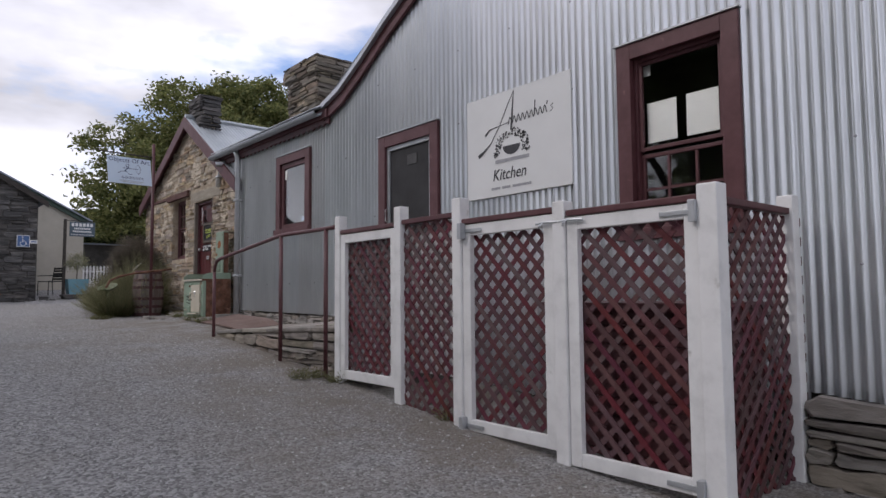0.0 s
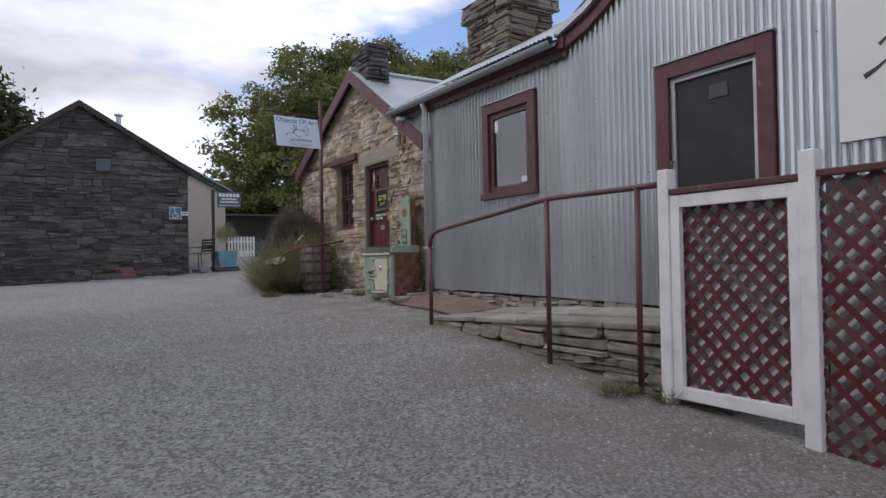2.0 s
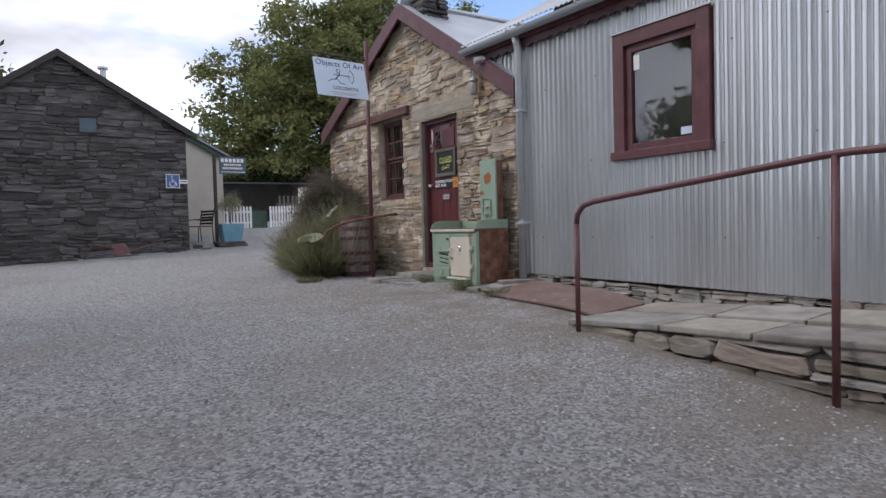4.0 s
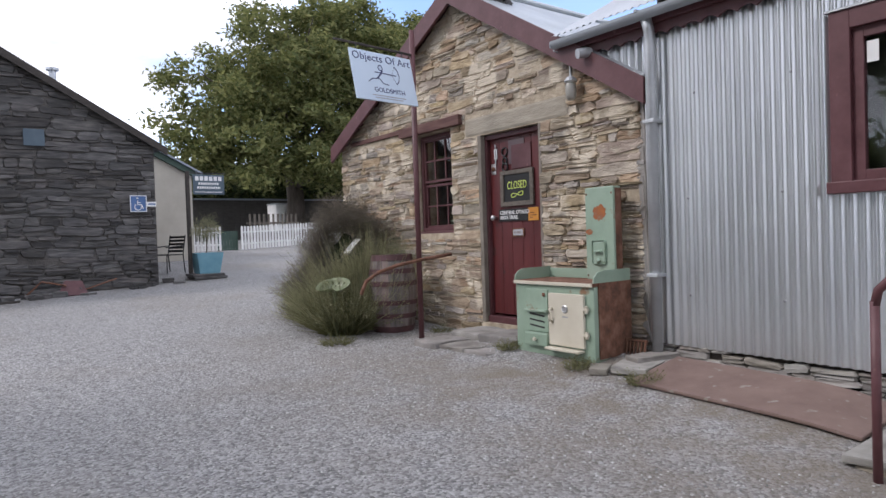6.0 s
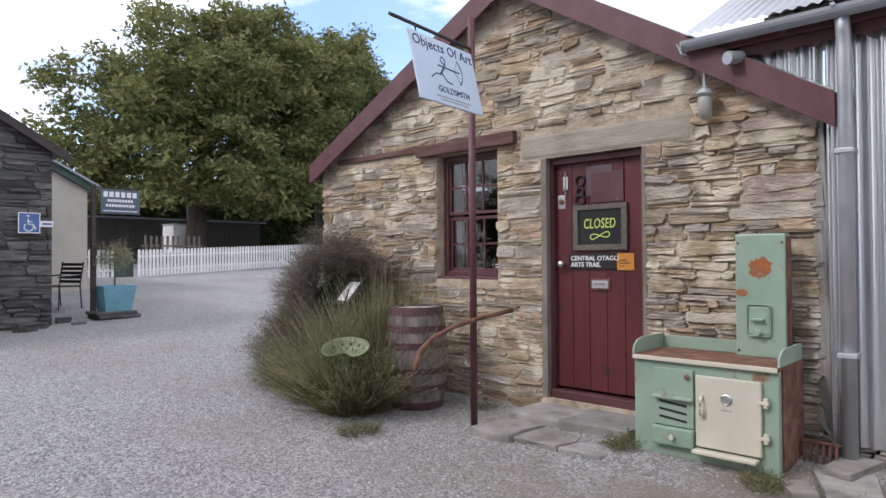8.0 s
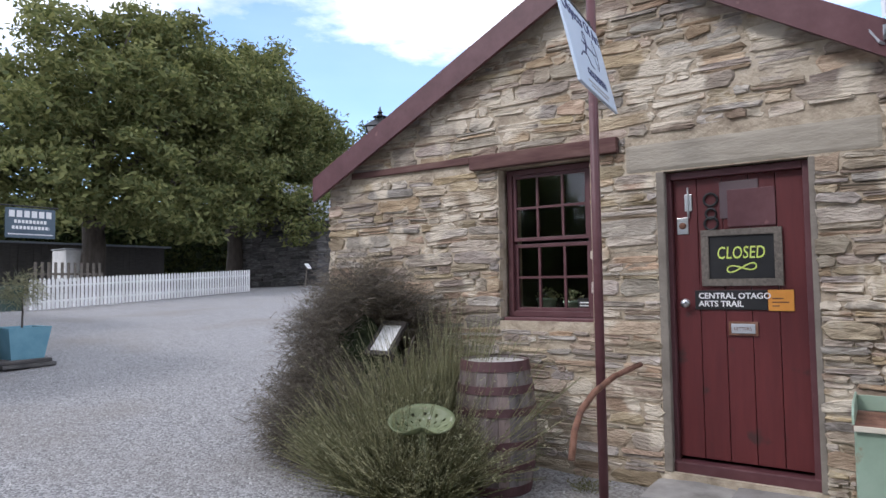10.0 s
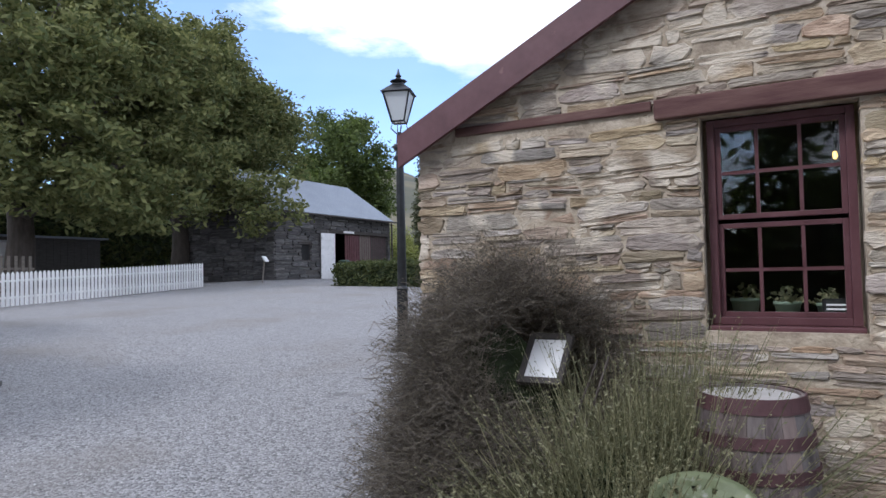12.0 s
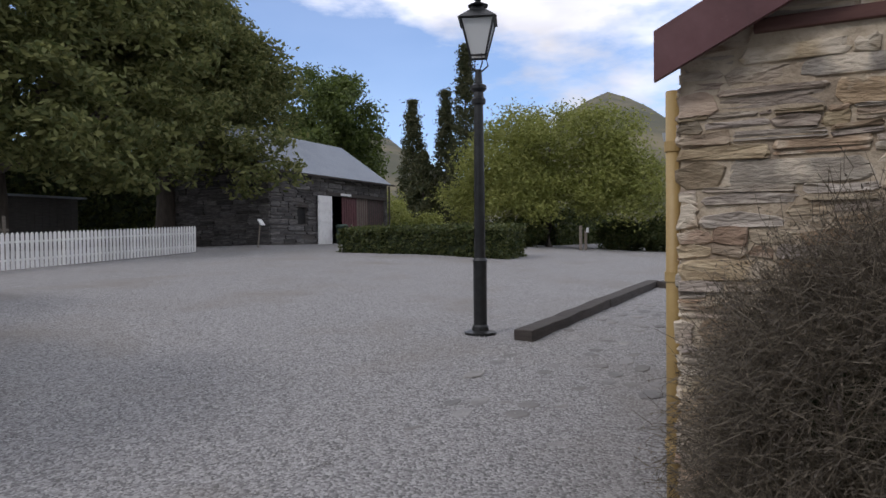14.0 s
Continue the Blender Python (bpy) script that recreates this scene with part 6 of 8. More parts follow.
for i in range(9):
    a = stalk_rnd.uniform(0, 6.28)
    bm = bmesh.new()
    tube(bm, [(4.0 + 0.1 * math.cos(a), 15.9 + 0.1 * math.sin(a), 1.15), (4.0 + 0.3 * math.cos(a), 15.9 + 0.35 * math.sin(a), 1.7), (4.0 + 0.42 * math.cos(a + 0.4), 15.9 + 0.5 * math.sin(a + 0.4), 2.25)], 0.016, 6, 0.006)
    part("branch", bm, M["bark"], wiry)
lav = empty("lavender_bush", "straggly grey-green lavender bush with upright dry stems", "shrub")
stems("stem_mass", (3.82, 15.32), (0.60, 0.60), 4600, (0.55, 1.02), 0.0045, 0.80, M["lavender"], lav, 21, ground_z(3.6, 15.2), 0.05, leaves=14, leaf=0.021, dome=0.30, tufts=85)
stems("stem_mass", (4.15, 15.22), (0.34, 0.36), 1500, (0.8, 1.25), 0.0042, 0.35, M["lavender"], lav, 22, ground_z(3.9, 15.0), 0.0, leaves=13, leaf=0.021, tufts=30)
stems("stem_mass", (3.6, 15.02), (0.36, 0.36), 800, (0.3, 0.6), 0.005, 0.8, M["weed"], lav, 23, ground_z(3.4, 14.9), 0.1, leaves=9, leaf=0.022)
# another dark lump, its colour standing in for shade between the stems
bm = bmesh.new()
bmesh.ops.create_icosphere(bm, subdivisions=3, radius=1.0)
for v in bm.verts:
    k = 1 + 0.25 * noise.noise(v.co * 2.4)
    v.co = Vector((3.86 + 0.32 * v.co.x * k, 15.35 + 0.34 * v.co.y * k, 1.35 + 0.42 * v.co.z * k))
part("inner_mass", bm, M["foliage_shade"], lav, "near-black core standing in for shade inside the bush")
for i, (x, y, s, cnt) in enumerate(((3.95, 10.95, 0.16, 120), (3.98, 11.6, 0.15, 130), (4.1, 12.58, 0.15, 140), (3.25, 6.3, 0.18, 140), (3.42, 6.0, 0.12, 80), (3.2, 14.45, 0.2, 160), (4.45, 14.15, 0.12, 60), (4.5, 15.0, 0.15, 60), (3.5, 4.4, 0.14, 60))):
    w_ = empty("weed_tuft", "small tuft of weeds in the gravel", "weeds", group="weed tufts")
    stems("blade_tuft", (x, y), (s, s * 0.8), cnt, (0.05, 0.16), 0.0035, 0.8, M["weed"], w_, 60 + i, ground_z(x, y), 0.2, leaves=3, leaf=0.02)

# -- store across the yard: stones, signs, clutter at its foot
s_top = lambda u: lerp(((SX0, SE0), (SPX, SPZ), (SX1, SE)), u) - 0.01
stonework(barnA, SX0 + 0.01, SX1 - 0.005, lambda u: 1.15 + 0.05 * (u + 2.2), s_top, [], lambda u, z, d: (u, SY + 0.06 - d, z), (0.05, 0.20), (0.14, 0.6), (0.035, 0.08),
          lambda u, z: u > 0.4 and z < 3.6, (M["grey_stone"], M["grey_stone_i"]), 70, gap=0.012, wave=0.05)
part("slate_plaque", boxed(0.95, 1.30, SY - 0.07, SY - 0.045, 4.28, 4.60, 0.004), M["teal_board"], barnA, "plain slate plaque")
bm = bmesh.new()
tube(bm, [(1.62, SY + 1.2, 5.2), (1.62, SY + 1.2, 6.05)], 0.07, 12)
tube(bm, [(1.62, SY + 1.2, 6.05), (1.62, SY + 1.2, 6.10)], 0.12, 12)
part("flue", bm, M["galv"], barnA, "small galvanised flue")
acc = empty("access_sign", "blue wheelchair access sign with a white arrow panel", "sign", Matrix.Translation((-0.04, 0, -0.02)))
part("panel", boxed(2.80, 3.12, SY - 0.075, SY - 0.06, 3.03, 3.37, 0.003), M["access_blue"], acc)
bm = bmesh.new()
for a, b, c, d in ((2.80, 3.12, 3.03, 3.045), (2.80, 3.12, 3.355, 3.37), (2.80, 2.815, 3.045, 3.355), (3.105, 3.12, 3.045, 3.355)):
    box(bm, a, b, SY - 0.079, SY - 0.074, c, d)
part("border", bm, M["text_white"], acc)
bm = bmesh.new()
tube(bm, [(2.95 + 0.065 * math.cos(a), SY - 0.078, 3.13 + 0.065 * math.sin(a)) for a in np.linspace(2.3, 6.6, 14)], 0.010, 6)
tube(bm, [(2.94, SY - 0.078, 3.27), (2.945, SY - 0.078, 3.18), (3.02, SY - 0.078, 3.175), (3.05, SY - 0.078, 3.09)], 0.011, 6)
tube(bm, [(2.945, SY - 0.078, 3.225), (3.0, SY - 0.078, 3.22)], 0.009, 6)
tube(bm, [(2.94, SY - 0.078, 3.30), (2.94, SY - 0.078, 3.325)], 0.02, 8)
part("wheelchair_symbol", bm, M["text_white"], acc)
part("arrow_panel", boxed(3.125, 3.31, SY - 0.07, SY - 0.055, 3.14, 3.24, 0.002), M["text_white"], acc)
part("arrow", boxed(3.15, 3.29, SY - 0.073, SY - 0.071, 3.175, 3.205), M["access_blue"], acc)
rnd = random.Random(33)
for i in range(34):
    x = rnd.uniform(-2.2, 4.1)
    y = SY - rnd.uniform(0.12, 0.55) if x < 3.2 else SY - rnd.uniform(-0.5, 0.6)
    a, b, c = rnd.uniform(0.1, 0.32), rnd.uniform(0.1, 0.22), rnd.uniform(0.05, 0.16)
    bm = boxed(-a / 2, a / 2, -b / 2, b / 2, 0, c, 0.02)
    for v in bm.verts:
        v.co += Vector((noise.noise(v.co * 6 + Vector((i, 0, 0))), noise.noise(v.co * 6 + Vector((0, i, 0))), 0)) * 0.05
    ob = tagged(part("rubble_stone", bm, M["grey_stone"]), "loose grey rubble stone at the wall's foot", "stone", group="rubble along the wall")
    ob.matrix_basis = pose(x, y, ground_z(x, y) - 0.015, 0, 0, rnd.uniform(0, 180))
scoop = empty("red_scoop", "faded red metal implement scoop lying by the wall", "implement", pose(1.62, SY - 0.45, ground_z(1.6, SY - 0.45)))
bm = bmesh.new()
prism(bm, [(-0.26, 0.02), (0.26, 0.02), (0.18, 0.34), (-0.12, 0.36)], "y", 0.0, 0.03)
bmesh.ops.transform(bm, verts=bm.verts, matrix=pose(0, 0, 0, -35, 0, 0))
part("scoop_plate", bm, M["maroon"], scoop)
bm = bmesh.new()
tube(bm, [(-0.1, 0.1, 0.2), (-0.5, 0.15, 0.30), (-0.75, 0.2, 0.05)], 0.02, 6)
tube(bm, [(0.2, 0.1, 0.1), (0.8, 0.2, 0.28)], 0.015, 6)
part("shaft", bm, M["rust"], scoop)
for i, (x, l, rz) in enumerate(((-1.2, 1.5, 4), (0.2, 1.1, -6))):
    bm = boxed(-l / 2, l / 2, -0.07, 0.07, 0, 0.06, 0.01)
    ob = tagged(part("old_plank", bm, M["dark_timber"]), "dark weathered plank lying along the wall", "plank", group="planks by the wall")
    ob.matrix_basis = pose(x, SY - 0.62, ground_z(x, SY - 0.6) - 0.005, 0, 0, rz)

# garden seat, sign post, tub with a sapling
bench = empty("garden_chair", "black slatted iron garden chair beside the stone wall", "chair", pose(3.98, 24.6, ground_z(3.98, 24.6), 0, 0, -70))
for i in range(5):
    part("back_slat", boxed(-0.3, 0.3, 0.20 + i * 0.012, 0.22 + i * 0.012, 0.50 + i * 0.085, 0.555 + i * 0.085, 0.003), M["black_iron"], bench)
for i in range(5):
    part("seat_slat", boxed(-0.3, 0.3, -0.24 + i * 0.09, -0.175 + i * 0.09, 0.43, 0.45, 0.003), M["black_iron"], bench)
for s in (-0.3, 0.3):
    bm = bmesh.new()
    tube(bm, [(s, -0.25, 0), (s, -0.24, 0.45), (s, 0.2, 0.45), (s, 0.28, 0.92)], 0.014, 6)
    part("side_frame", bm, M["black_iron"], bench)
    bm = bmesh.new()
    tube(bm, [(s, 0.24, 0), (s, 0.2, 0.45)], 0.014, 6)
    part("leg", bm, M["black_iron"], bench)
    bm = bmesh.new()
    tube(bm, [(s, -0.26, 0.62), (s, 0.24, 0.66)], 0.016, 6)
    part("arm_rest", bm, M["black_iron"], bench)
SPX_, SPY_ = 4.05, 23.0
sp = empty("sign_post", "dark timber post with a slate-blue hanging sign", "sign")
sg = ground_z(SPX_, SPY_)
part("post", boxed(SPX_ - 0.04, SPX_ + 0.04, SPY_ - 0.04, SPY_ + 0.04, sg - 0.1, 3.94, 0.008), M["dark_timber"], sp)
bm = bmesh.new()
tube(bm, [(SPX_, SPY_, 3.90), (SPX_ + 0.86, SPY_, 3.90)], 0.012, 6)
part("bracket", bm, M["black_iron"], sp)
bd = part("board", boxed(SPX_ + 0.12, SPX_ + 0.82, SPY_ - 0.012, SPY_ + 0.012, 3.42, 3.87, 0.004), M["teal_board"], sp, "slate-blue board with pale lettering")
for a, b, z, h in ((0.17, 0.77, 3.73, 0.10), (0.24, 0.70, 3.64, 0.05), (0.21, 0.73, 3.55, 0.05), (0.16, 0.78, 3.465, 0.02)):
    k = a
    while k < b:
        e = min(b, k + h * 0.75)
        part("letter_bar", boxed(SPX_ + k, SPX_ + e, SPY_ - 0.0145, SPY_ - 0.0125, z, z + h), M["text_white"], bd)
        k = e + h * 0.28
TX, TY = 4.38, 22.90
tz = ground_z(TX, TY)
tub = empty("planter_tub", "square blue-painted planter tub on flat stones", "planter", pose(TX, TY, tz))
for i, (a, b) in enumerate(((0.36, 0.04), (0.30, 0.07))):
    part("base_stone", boxed(-a - 0.1 * i, a, -0.3, 0.3, 0.06 * i, 0.06 + 0.06 * i, 0.015), M["grey_stone"], tub)
bm = bmesh.new()
vs = []
for z, r in ((0.12, 0.22), (0.58, 0.29)):
    vs.append([bm.verts.new((r * sx_, r * sy_, z)) for sx_, sy_ in ((-1, -1), (1, -1), (1, 1), (-1, 1))])
for i in range(4):
    bm.faces.new((vs[0][i], vs[0][(i + 1) % 4], vs[1][(i + 1) % 4], vs[1][i]))
bm.faces.new(vs[0][::-1])
inner = [bm.verts.new((0.25 * sx_, 0.25 * sy_, 0.58)) for sx_, sy_ in ((-1, -1), (1, -1), (1, 1), (-1, 1))]
for i in range(4):
    bm.faces.new((vs[1][i], vs[1][(i + 1) % 4], inner[(i + 1) % 4], inner[i]))
low = [bm.verts.new((0.24 * sx_, 0.24 * sy_, 0.52)) for sx_, sy_ in ((-1, -1), (1, -1), (1, 1), (-1, 1))]
for i in range(4):
    bm.faces.new((inner[i], inner[(i + 1) % 4], low[(i + 1) % 4], low[i]))
bm.faces.new(low)
part("tub_body", bm, M["tub_blue"], tub)
sap = empty("sapling", "small bare-stemmed sapling growing in the blue tub", "plant", pose(TX, TY, tz + 0.5))
bm = bmesh.new()
tube(bm, [(0, 0, 0), (0.01, 0, 0.3), (0, 0.01, 0.55)], 0.016, 6, 0.01)
part("trunk", bm, M["bark"], sap)
twig_ball("crown", (0, 0, 0.62), (0.22, 0.22, 0.16), 420, M["lavender"], sap, 9, size=0.08, width=0.004, zmin=-5)


# -- picket fences
def picket_run(name, label, a, b, h=0.92):
    f = empty(name, label, "fence", group="picket fences")
    ax, ay = a
    bx, by = b
    L = math.hypot(bx - ax, by - ay)
    ang = math.degrees(math.atan2(by - ay, bx - ax))
    bm = bmesh.new()
    prism(bm, [(-0.042, 0), (0.042, 0), (0.042, h - 0.05), (0, h), (-0.042, h - 0.05)], "y", -0.011, 0.011)
    me = mesh_of("picket", bm)
    me.materials.append(M["picket"])
    n = int(L / 0.135)
    for i in range(n + 1):
        x, y = ax + (bx - ax) * i / n, ay + (by - ay) * i / n
        piece("picket", me, f, pose(x, y, ground_z(x, y) + 0.03, 0, 0, ang))
    za, zb = ground_z(ax, ay), ground_z(bx, by)
    for z in (0.25, 0.70):
        bm = bmesh.new()
        tube(bm, [(ax, ay, za + z), (bx, by, zb + z)], 0.028, 4)
        bmesh.ops.translate(bm, verts=bm.verts, vec=(-0.035 * math.sin(math.radians(ang)), 0.035 * math.cos(math.radians(ang)), 0))
        part("rail", bm, M["picket"], f)


picket_run("picket_fence", "white painted picket fence along the gravel yard", (8.80, 32.9), (17.967, 34.552))
picket_run("picket_fence", "short white painted picket fence by the cream building", (5.0, 32.8), (7.94, 32.9))
gate = empty("low_gate", "low dark green timber gate between the picket fences", "gate")
for i in range(7):
    x = 7.98 + i * 0.114
    part("board", boxed(x, x + 0.105, 33.3, 33.32, 1.95, 2.75, 0.004), M["green_trim"], gate)
part("rail", boxed(7.98, 8.77, 33.33, 33.36, 2.1, 2.18), M["green_trim"], gate)
part("rail", boxed(7.98, 8.77, 33.33, 33.36, 2.5, 2.58), M["green_trim"], gate)

# sheds and clutter behind the picket fence, under the trees
shed = empty("dark_shed", "long low dark timber shed under the tree", "shed")
gx = lambda x: ground_z(x, 44)
for i in range(44):
    x = 6.0 + i * 0.32
    part("board", boxed(x, x + 0.31, 44, 44.03, 2.2, 4.7), M["dark_shed"], shed)
part("body", boxed(6, 20.1, 44.04, 47, 2.2, 4.65), M["dark_shed"], shed)
part("roof", boxed(5.8, 20.3, 43.7, 47.3, 4.66, 4.74), M["barn_roof"], shed)
long = empty("dark_lean_to", "low dark open-fronted shed behind the trees", "shed")
for a, b in ((4, 22), (27.5, 40)):
    part("wall", boxed(a, b, 52, 52.2, 2.4, 5.6), M["dark_shed"], long)
    part("roof", boxed(a - 0.3, b + 0.3, 51.4, 55, 5.61, 5.70), M["dark_shed"], long)
for i in range(7):
    part("post", boxed(5 + i * 2.5, 5.15 + i * 2.5, 51.5, 51.65, 2.4, 5.6), M["dark_timber"], long)
wb = empty("white_trailer", "small white box trailer parked behind the fence", "trailer", pose(14.1, 41.0, ground_z(14, 41)))
part("trailer_body", boxed(-0.75, 0.75, -0.6, 0.6, 0.55, 1.85, 0.05), M["white"], wb)
part("lid", boxed(-0.78, 0.78, -0.63, 0.63, 1.86, 1.92, 0.01), M["galv"], wb)
for s in (-1, 1):
    bm = bmesh.new()
    tube(bm, [(0, s * 0.62, 0.3), (0, s * 0.78, 0.3)], 0.3, 16)
    part("wheel", bm, M["black"], wb)
gl = empty("board_fence", "grey slatted timber gate leaning behind the picket fence", "fence")
for i in range(11):
    x = 10.4 + i * 0.22
    part("slat", boxed(x, x + 0.09, 36.4, 36.43, 2.1, 3.55), M["old_timber"], gl)
part("rail", boxed(10.3, 12.8, 36.44, 36.48, 2.5, 2.58), M["old_timber"], gl)
part("rail", boxed(10.3, 12.8, 36.44, 36.48, 3.1, 3.18), M["old_timber"], gl)
pw = empty("pale_house", "pale house with white verandah seen beneath the tree crowns", "house")
part("wall", boxed(24, 33, 62, 68, 2.5, 5.0), M["cream"], pw)
part("roof", boxed(23.6, 33.4, 61.5, 68.5, 5.0, 5.2), M["barn_roof"], pw)
for i in range(4):
    part("window", boxed(24.8 + i * 2.2, 26.0 + i * 2.2, 61.96, 61.99, 3.2, 4.5), M["black"], pw)
tabl = empty("picnic_table", "dark timber picnic table under the walnut tree", "table", pose(16.8, 37.0, ground_z(16.8, 37)))
part("tabletop", boxed(-1.1, 1.1, -0.4, 0.4, 0.72, 0.77, 0.01), M["dark_timber"], tabl)
for s in (-1, 1):
    part("bench_board", boxed(-1.1, 1.1, s * 0.75 - 0.13, s * 0.75 + 0.13, 0.42, 0.46, 0.01), M["dark_timber"], tabl)
    part("leg_frame", boxed(s * 0.8 - 0.05, s * 0.8 + 0.05, -0.8, 0.8, 0.36, 0.42), M["dark_timber"], tabl)
    for q in (-1, 1):
        bm = bmesh.new()
        tube(bm, [(s * 0.8, q * 0.65, 0), (s * 0.8, q * 0.25, 0.73)], 0.045, 6)
        part("leg", bm, M["dark_timber"], tabl)
bm = bmesh.new()
lathe(bm, [(0.24, 0), (0.28, 0.85), (0.31, 0.86), (0.31, 0.9), (0.2, 0.98)], 16)
ob = tagged(part("wheelie_bin", bm, M["green_trim"], smooth=True), "dark green rubbish bin by the barn door", "bin")
ob.matrix_basis = pose(27.3, 34.9, ground_z(27.3, 34.9))

# -- cream building trim
bm = bmesh.new()
prism(bm, [(5.58, 4.26), (5.58, 4.44), (2.6, 6.02), (2.6, 5.84)], "y", 27.6, 27.745)
part("bargeboard", bm, M["green_trim"], cream, "dark green bargeboard")
bm = bmesh.new()
prism(bm, [(5.75, 4.34), (5.75, 4.40), (2.6, 6.08), (-2.2, 3.7), (-2.2, 3.64), (2.6, 6.02)], "y", 27.5, 34.2)
part("roof", bm, M["barn_roof"], cream)

# -- gas lamp post
lamp = empty("lamp_post", "black cast-iron street lamp with a four-sided glass lantern", "street lamp", pose(8.93, 19.787, 1.574))
bm = bmesh.new()
lathe(bm, [(0.20, -0.05), (0.20, 0.03), (0.11, 0.05), (0.10, 0.10), (0.085, 0.12), (0.085, 0.9), (0.095, 0.92), (0.07, 0.96), (0.062, 2.5), (0.055, 2.86), (0.085, 2.88), (0.09, 2.93), (0.065, 2.96), (0.06, 3.02), (0.10, 3.06), (0.10, 3.10), (0.05, 3.13), (0.04, 3.30)], 20)
part("column", bm, M["black_iron"], lamp, smooth=False)
bm = bmesh.new()
for k in range(4):
    a = math.pi / 4 + k * math.pi / 2
    tube(bm, [(0.04 * math.cos(a), 0.04 * math.sin(a), 3.28), (0.13 * math.cos(a), 0.13 * math.sin(a), 3.36), (0.10 * math.cos(a), 0.10 * math.sin(a), 3.48)], 0.010, 6)
part("scroll_bracket", bm, M["black_iron"], lamp)
LZA, LZB, RA, RB = 3.46, 3.90, 0.135, 0.285
ro = math.pi / 4 + 0.35
cor = lambda k, r, z: Vector((r * math.cos(ro + k * math.pi / 2), r * math.sin(ro + k * math.pi / 2), z))
for k in range(4):
    bm = bmesh.new()
    tube(bm, [cor(k, RA, LZA), cor(k, RB, LZB)], 0.014, 6)
    part("lantern_bar", bm, M["black_iron"], lamp)
    bm = bmesh.new()
    tube(bm, [cor(k, RA, LZA), cor(k + 1, RA, LZA)], 0.014, 6)
    tube(bm, [cor(k, RB, LZB), cor(k + 1, RB, LZB)], 0.016, 6)
    part("lantern_rim", bm, M["black_iron"], lamp)
    bm = bmesh.new()
    q = [cor(k, RA * 0.97, LZA), cor(k + 1, RA * 0.97, LZA), cor(k + 1, RB * 0.97, LZB), cor(k, RB * 0.97, LZB)]
    vv = [bm.verts.new(p) for p in q] + [bm.verts.new(p * 0.985 + Vector((0, 0, 0.015 * p.z))) for p in q]
    for f in ((0, 1, 2, 3), (7, 6, 5, 4), (0, 4, 5, 1), (1, 5, 6, 2), (2, 6, 7, 3), (3, 7, 4, 0)):
        bm.faces.new([vv[i] for i in f])
    gp = part("lantern_glass", bm, M["lantern_pane"], lamp, "milky lantern pane")
    gp.visible_shadow = False
bm = bmesh.new()
lathe(bm, [(0.035, LZA), (0.03, LZA + 0.2), (0.012, LZA + 0.22)], 10)
part("burner", bm, M["lamp_glass"], lamp)
bm = bmesh.new()
for z0, z1, r0, r1 in ((LZB, LZB + 0.13, RB + 0.05, 0.13), (LZB + 0.13, LZB + 0.18, 0.12, 0.10)):
    a = [bm.verts.new(cor(k, r0, z0)) for k in range(4)]
    b = [bm.verts.new(cor(k, r1, z1)) for k in range(4)]
    bm.faces.new(a[::-1])
    bm.faces.new(b)
    for k in range(4):
        bm.faces.new((a[k], a[(k + 1) % 4], b[(k + 1) % 4], b[k]))
lathe(bm, [(0.12, LZB + 0.18), (0.13, LZB + 0.195), (0.06, LZB + 0.225), (0.03, LZB + 0.25), (0.05, LZB + 0.275), (0.03, LZB + 0.305), (0.018, LZB + 0.34), (0.005, LZB + 0.39)], 14)
part("lantern_roof", bm, M["black_iron"], lamp)

# -- timber edging and stone path beside the cottage
kerb = empty("timber_edging", "dark old railway-sleeper edging round the stone path", "edging")
for (x0, y0), (x1, y1) in (((8.75, 19.16), (12.0, 18.94)), ((12.03, 18.94), (15.5, 18.70)), ((15.42, 18.55), (14.8, 17.2))):
    L = math.hypot(x1 - x0, y1 - y0)
    bm = boxed(0, L, -0.12, 0.12, -0.1, 0.13, 0.015)
    bmesh.ops.subdivide_edges(bm, edges=[e for e in bm.edges if e.calc_length() > 1], cuts=12)
    for v in bm.verts:
        v.co += Vector((0, noise.noise((v.co.x * 2, 0, x0)), noise.noise((v.co.x * 2, 4, x0)))) * 0.018
    ob = part("sleeper", bm, M["dark_timber"], kerb)
    za, zb = ground_z(x0, y0), ground_z(x1, y1)
    ob.matrix_basis = pose(x0, y0, za, 0, -math.degrees(math.atan2(zb - za, L)), math.degrees(math.atan2(y1 - y0, x1 - x0)))
path = empty("stone_path", "worn path of flat grey stones beside the cottage", "path", kind="structure")
rnd = random.Random(77)
y = 17.1
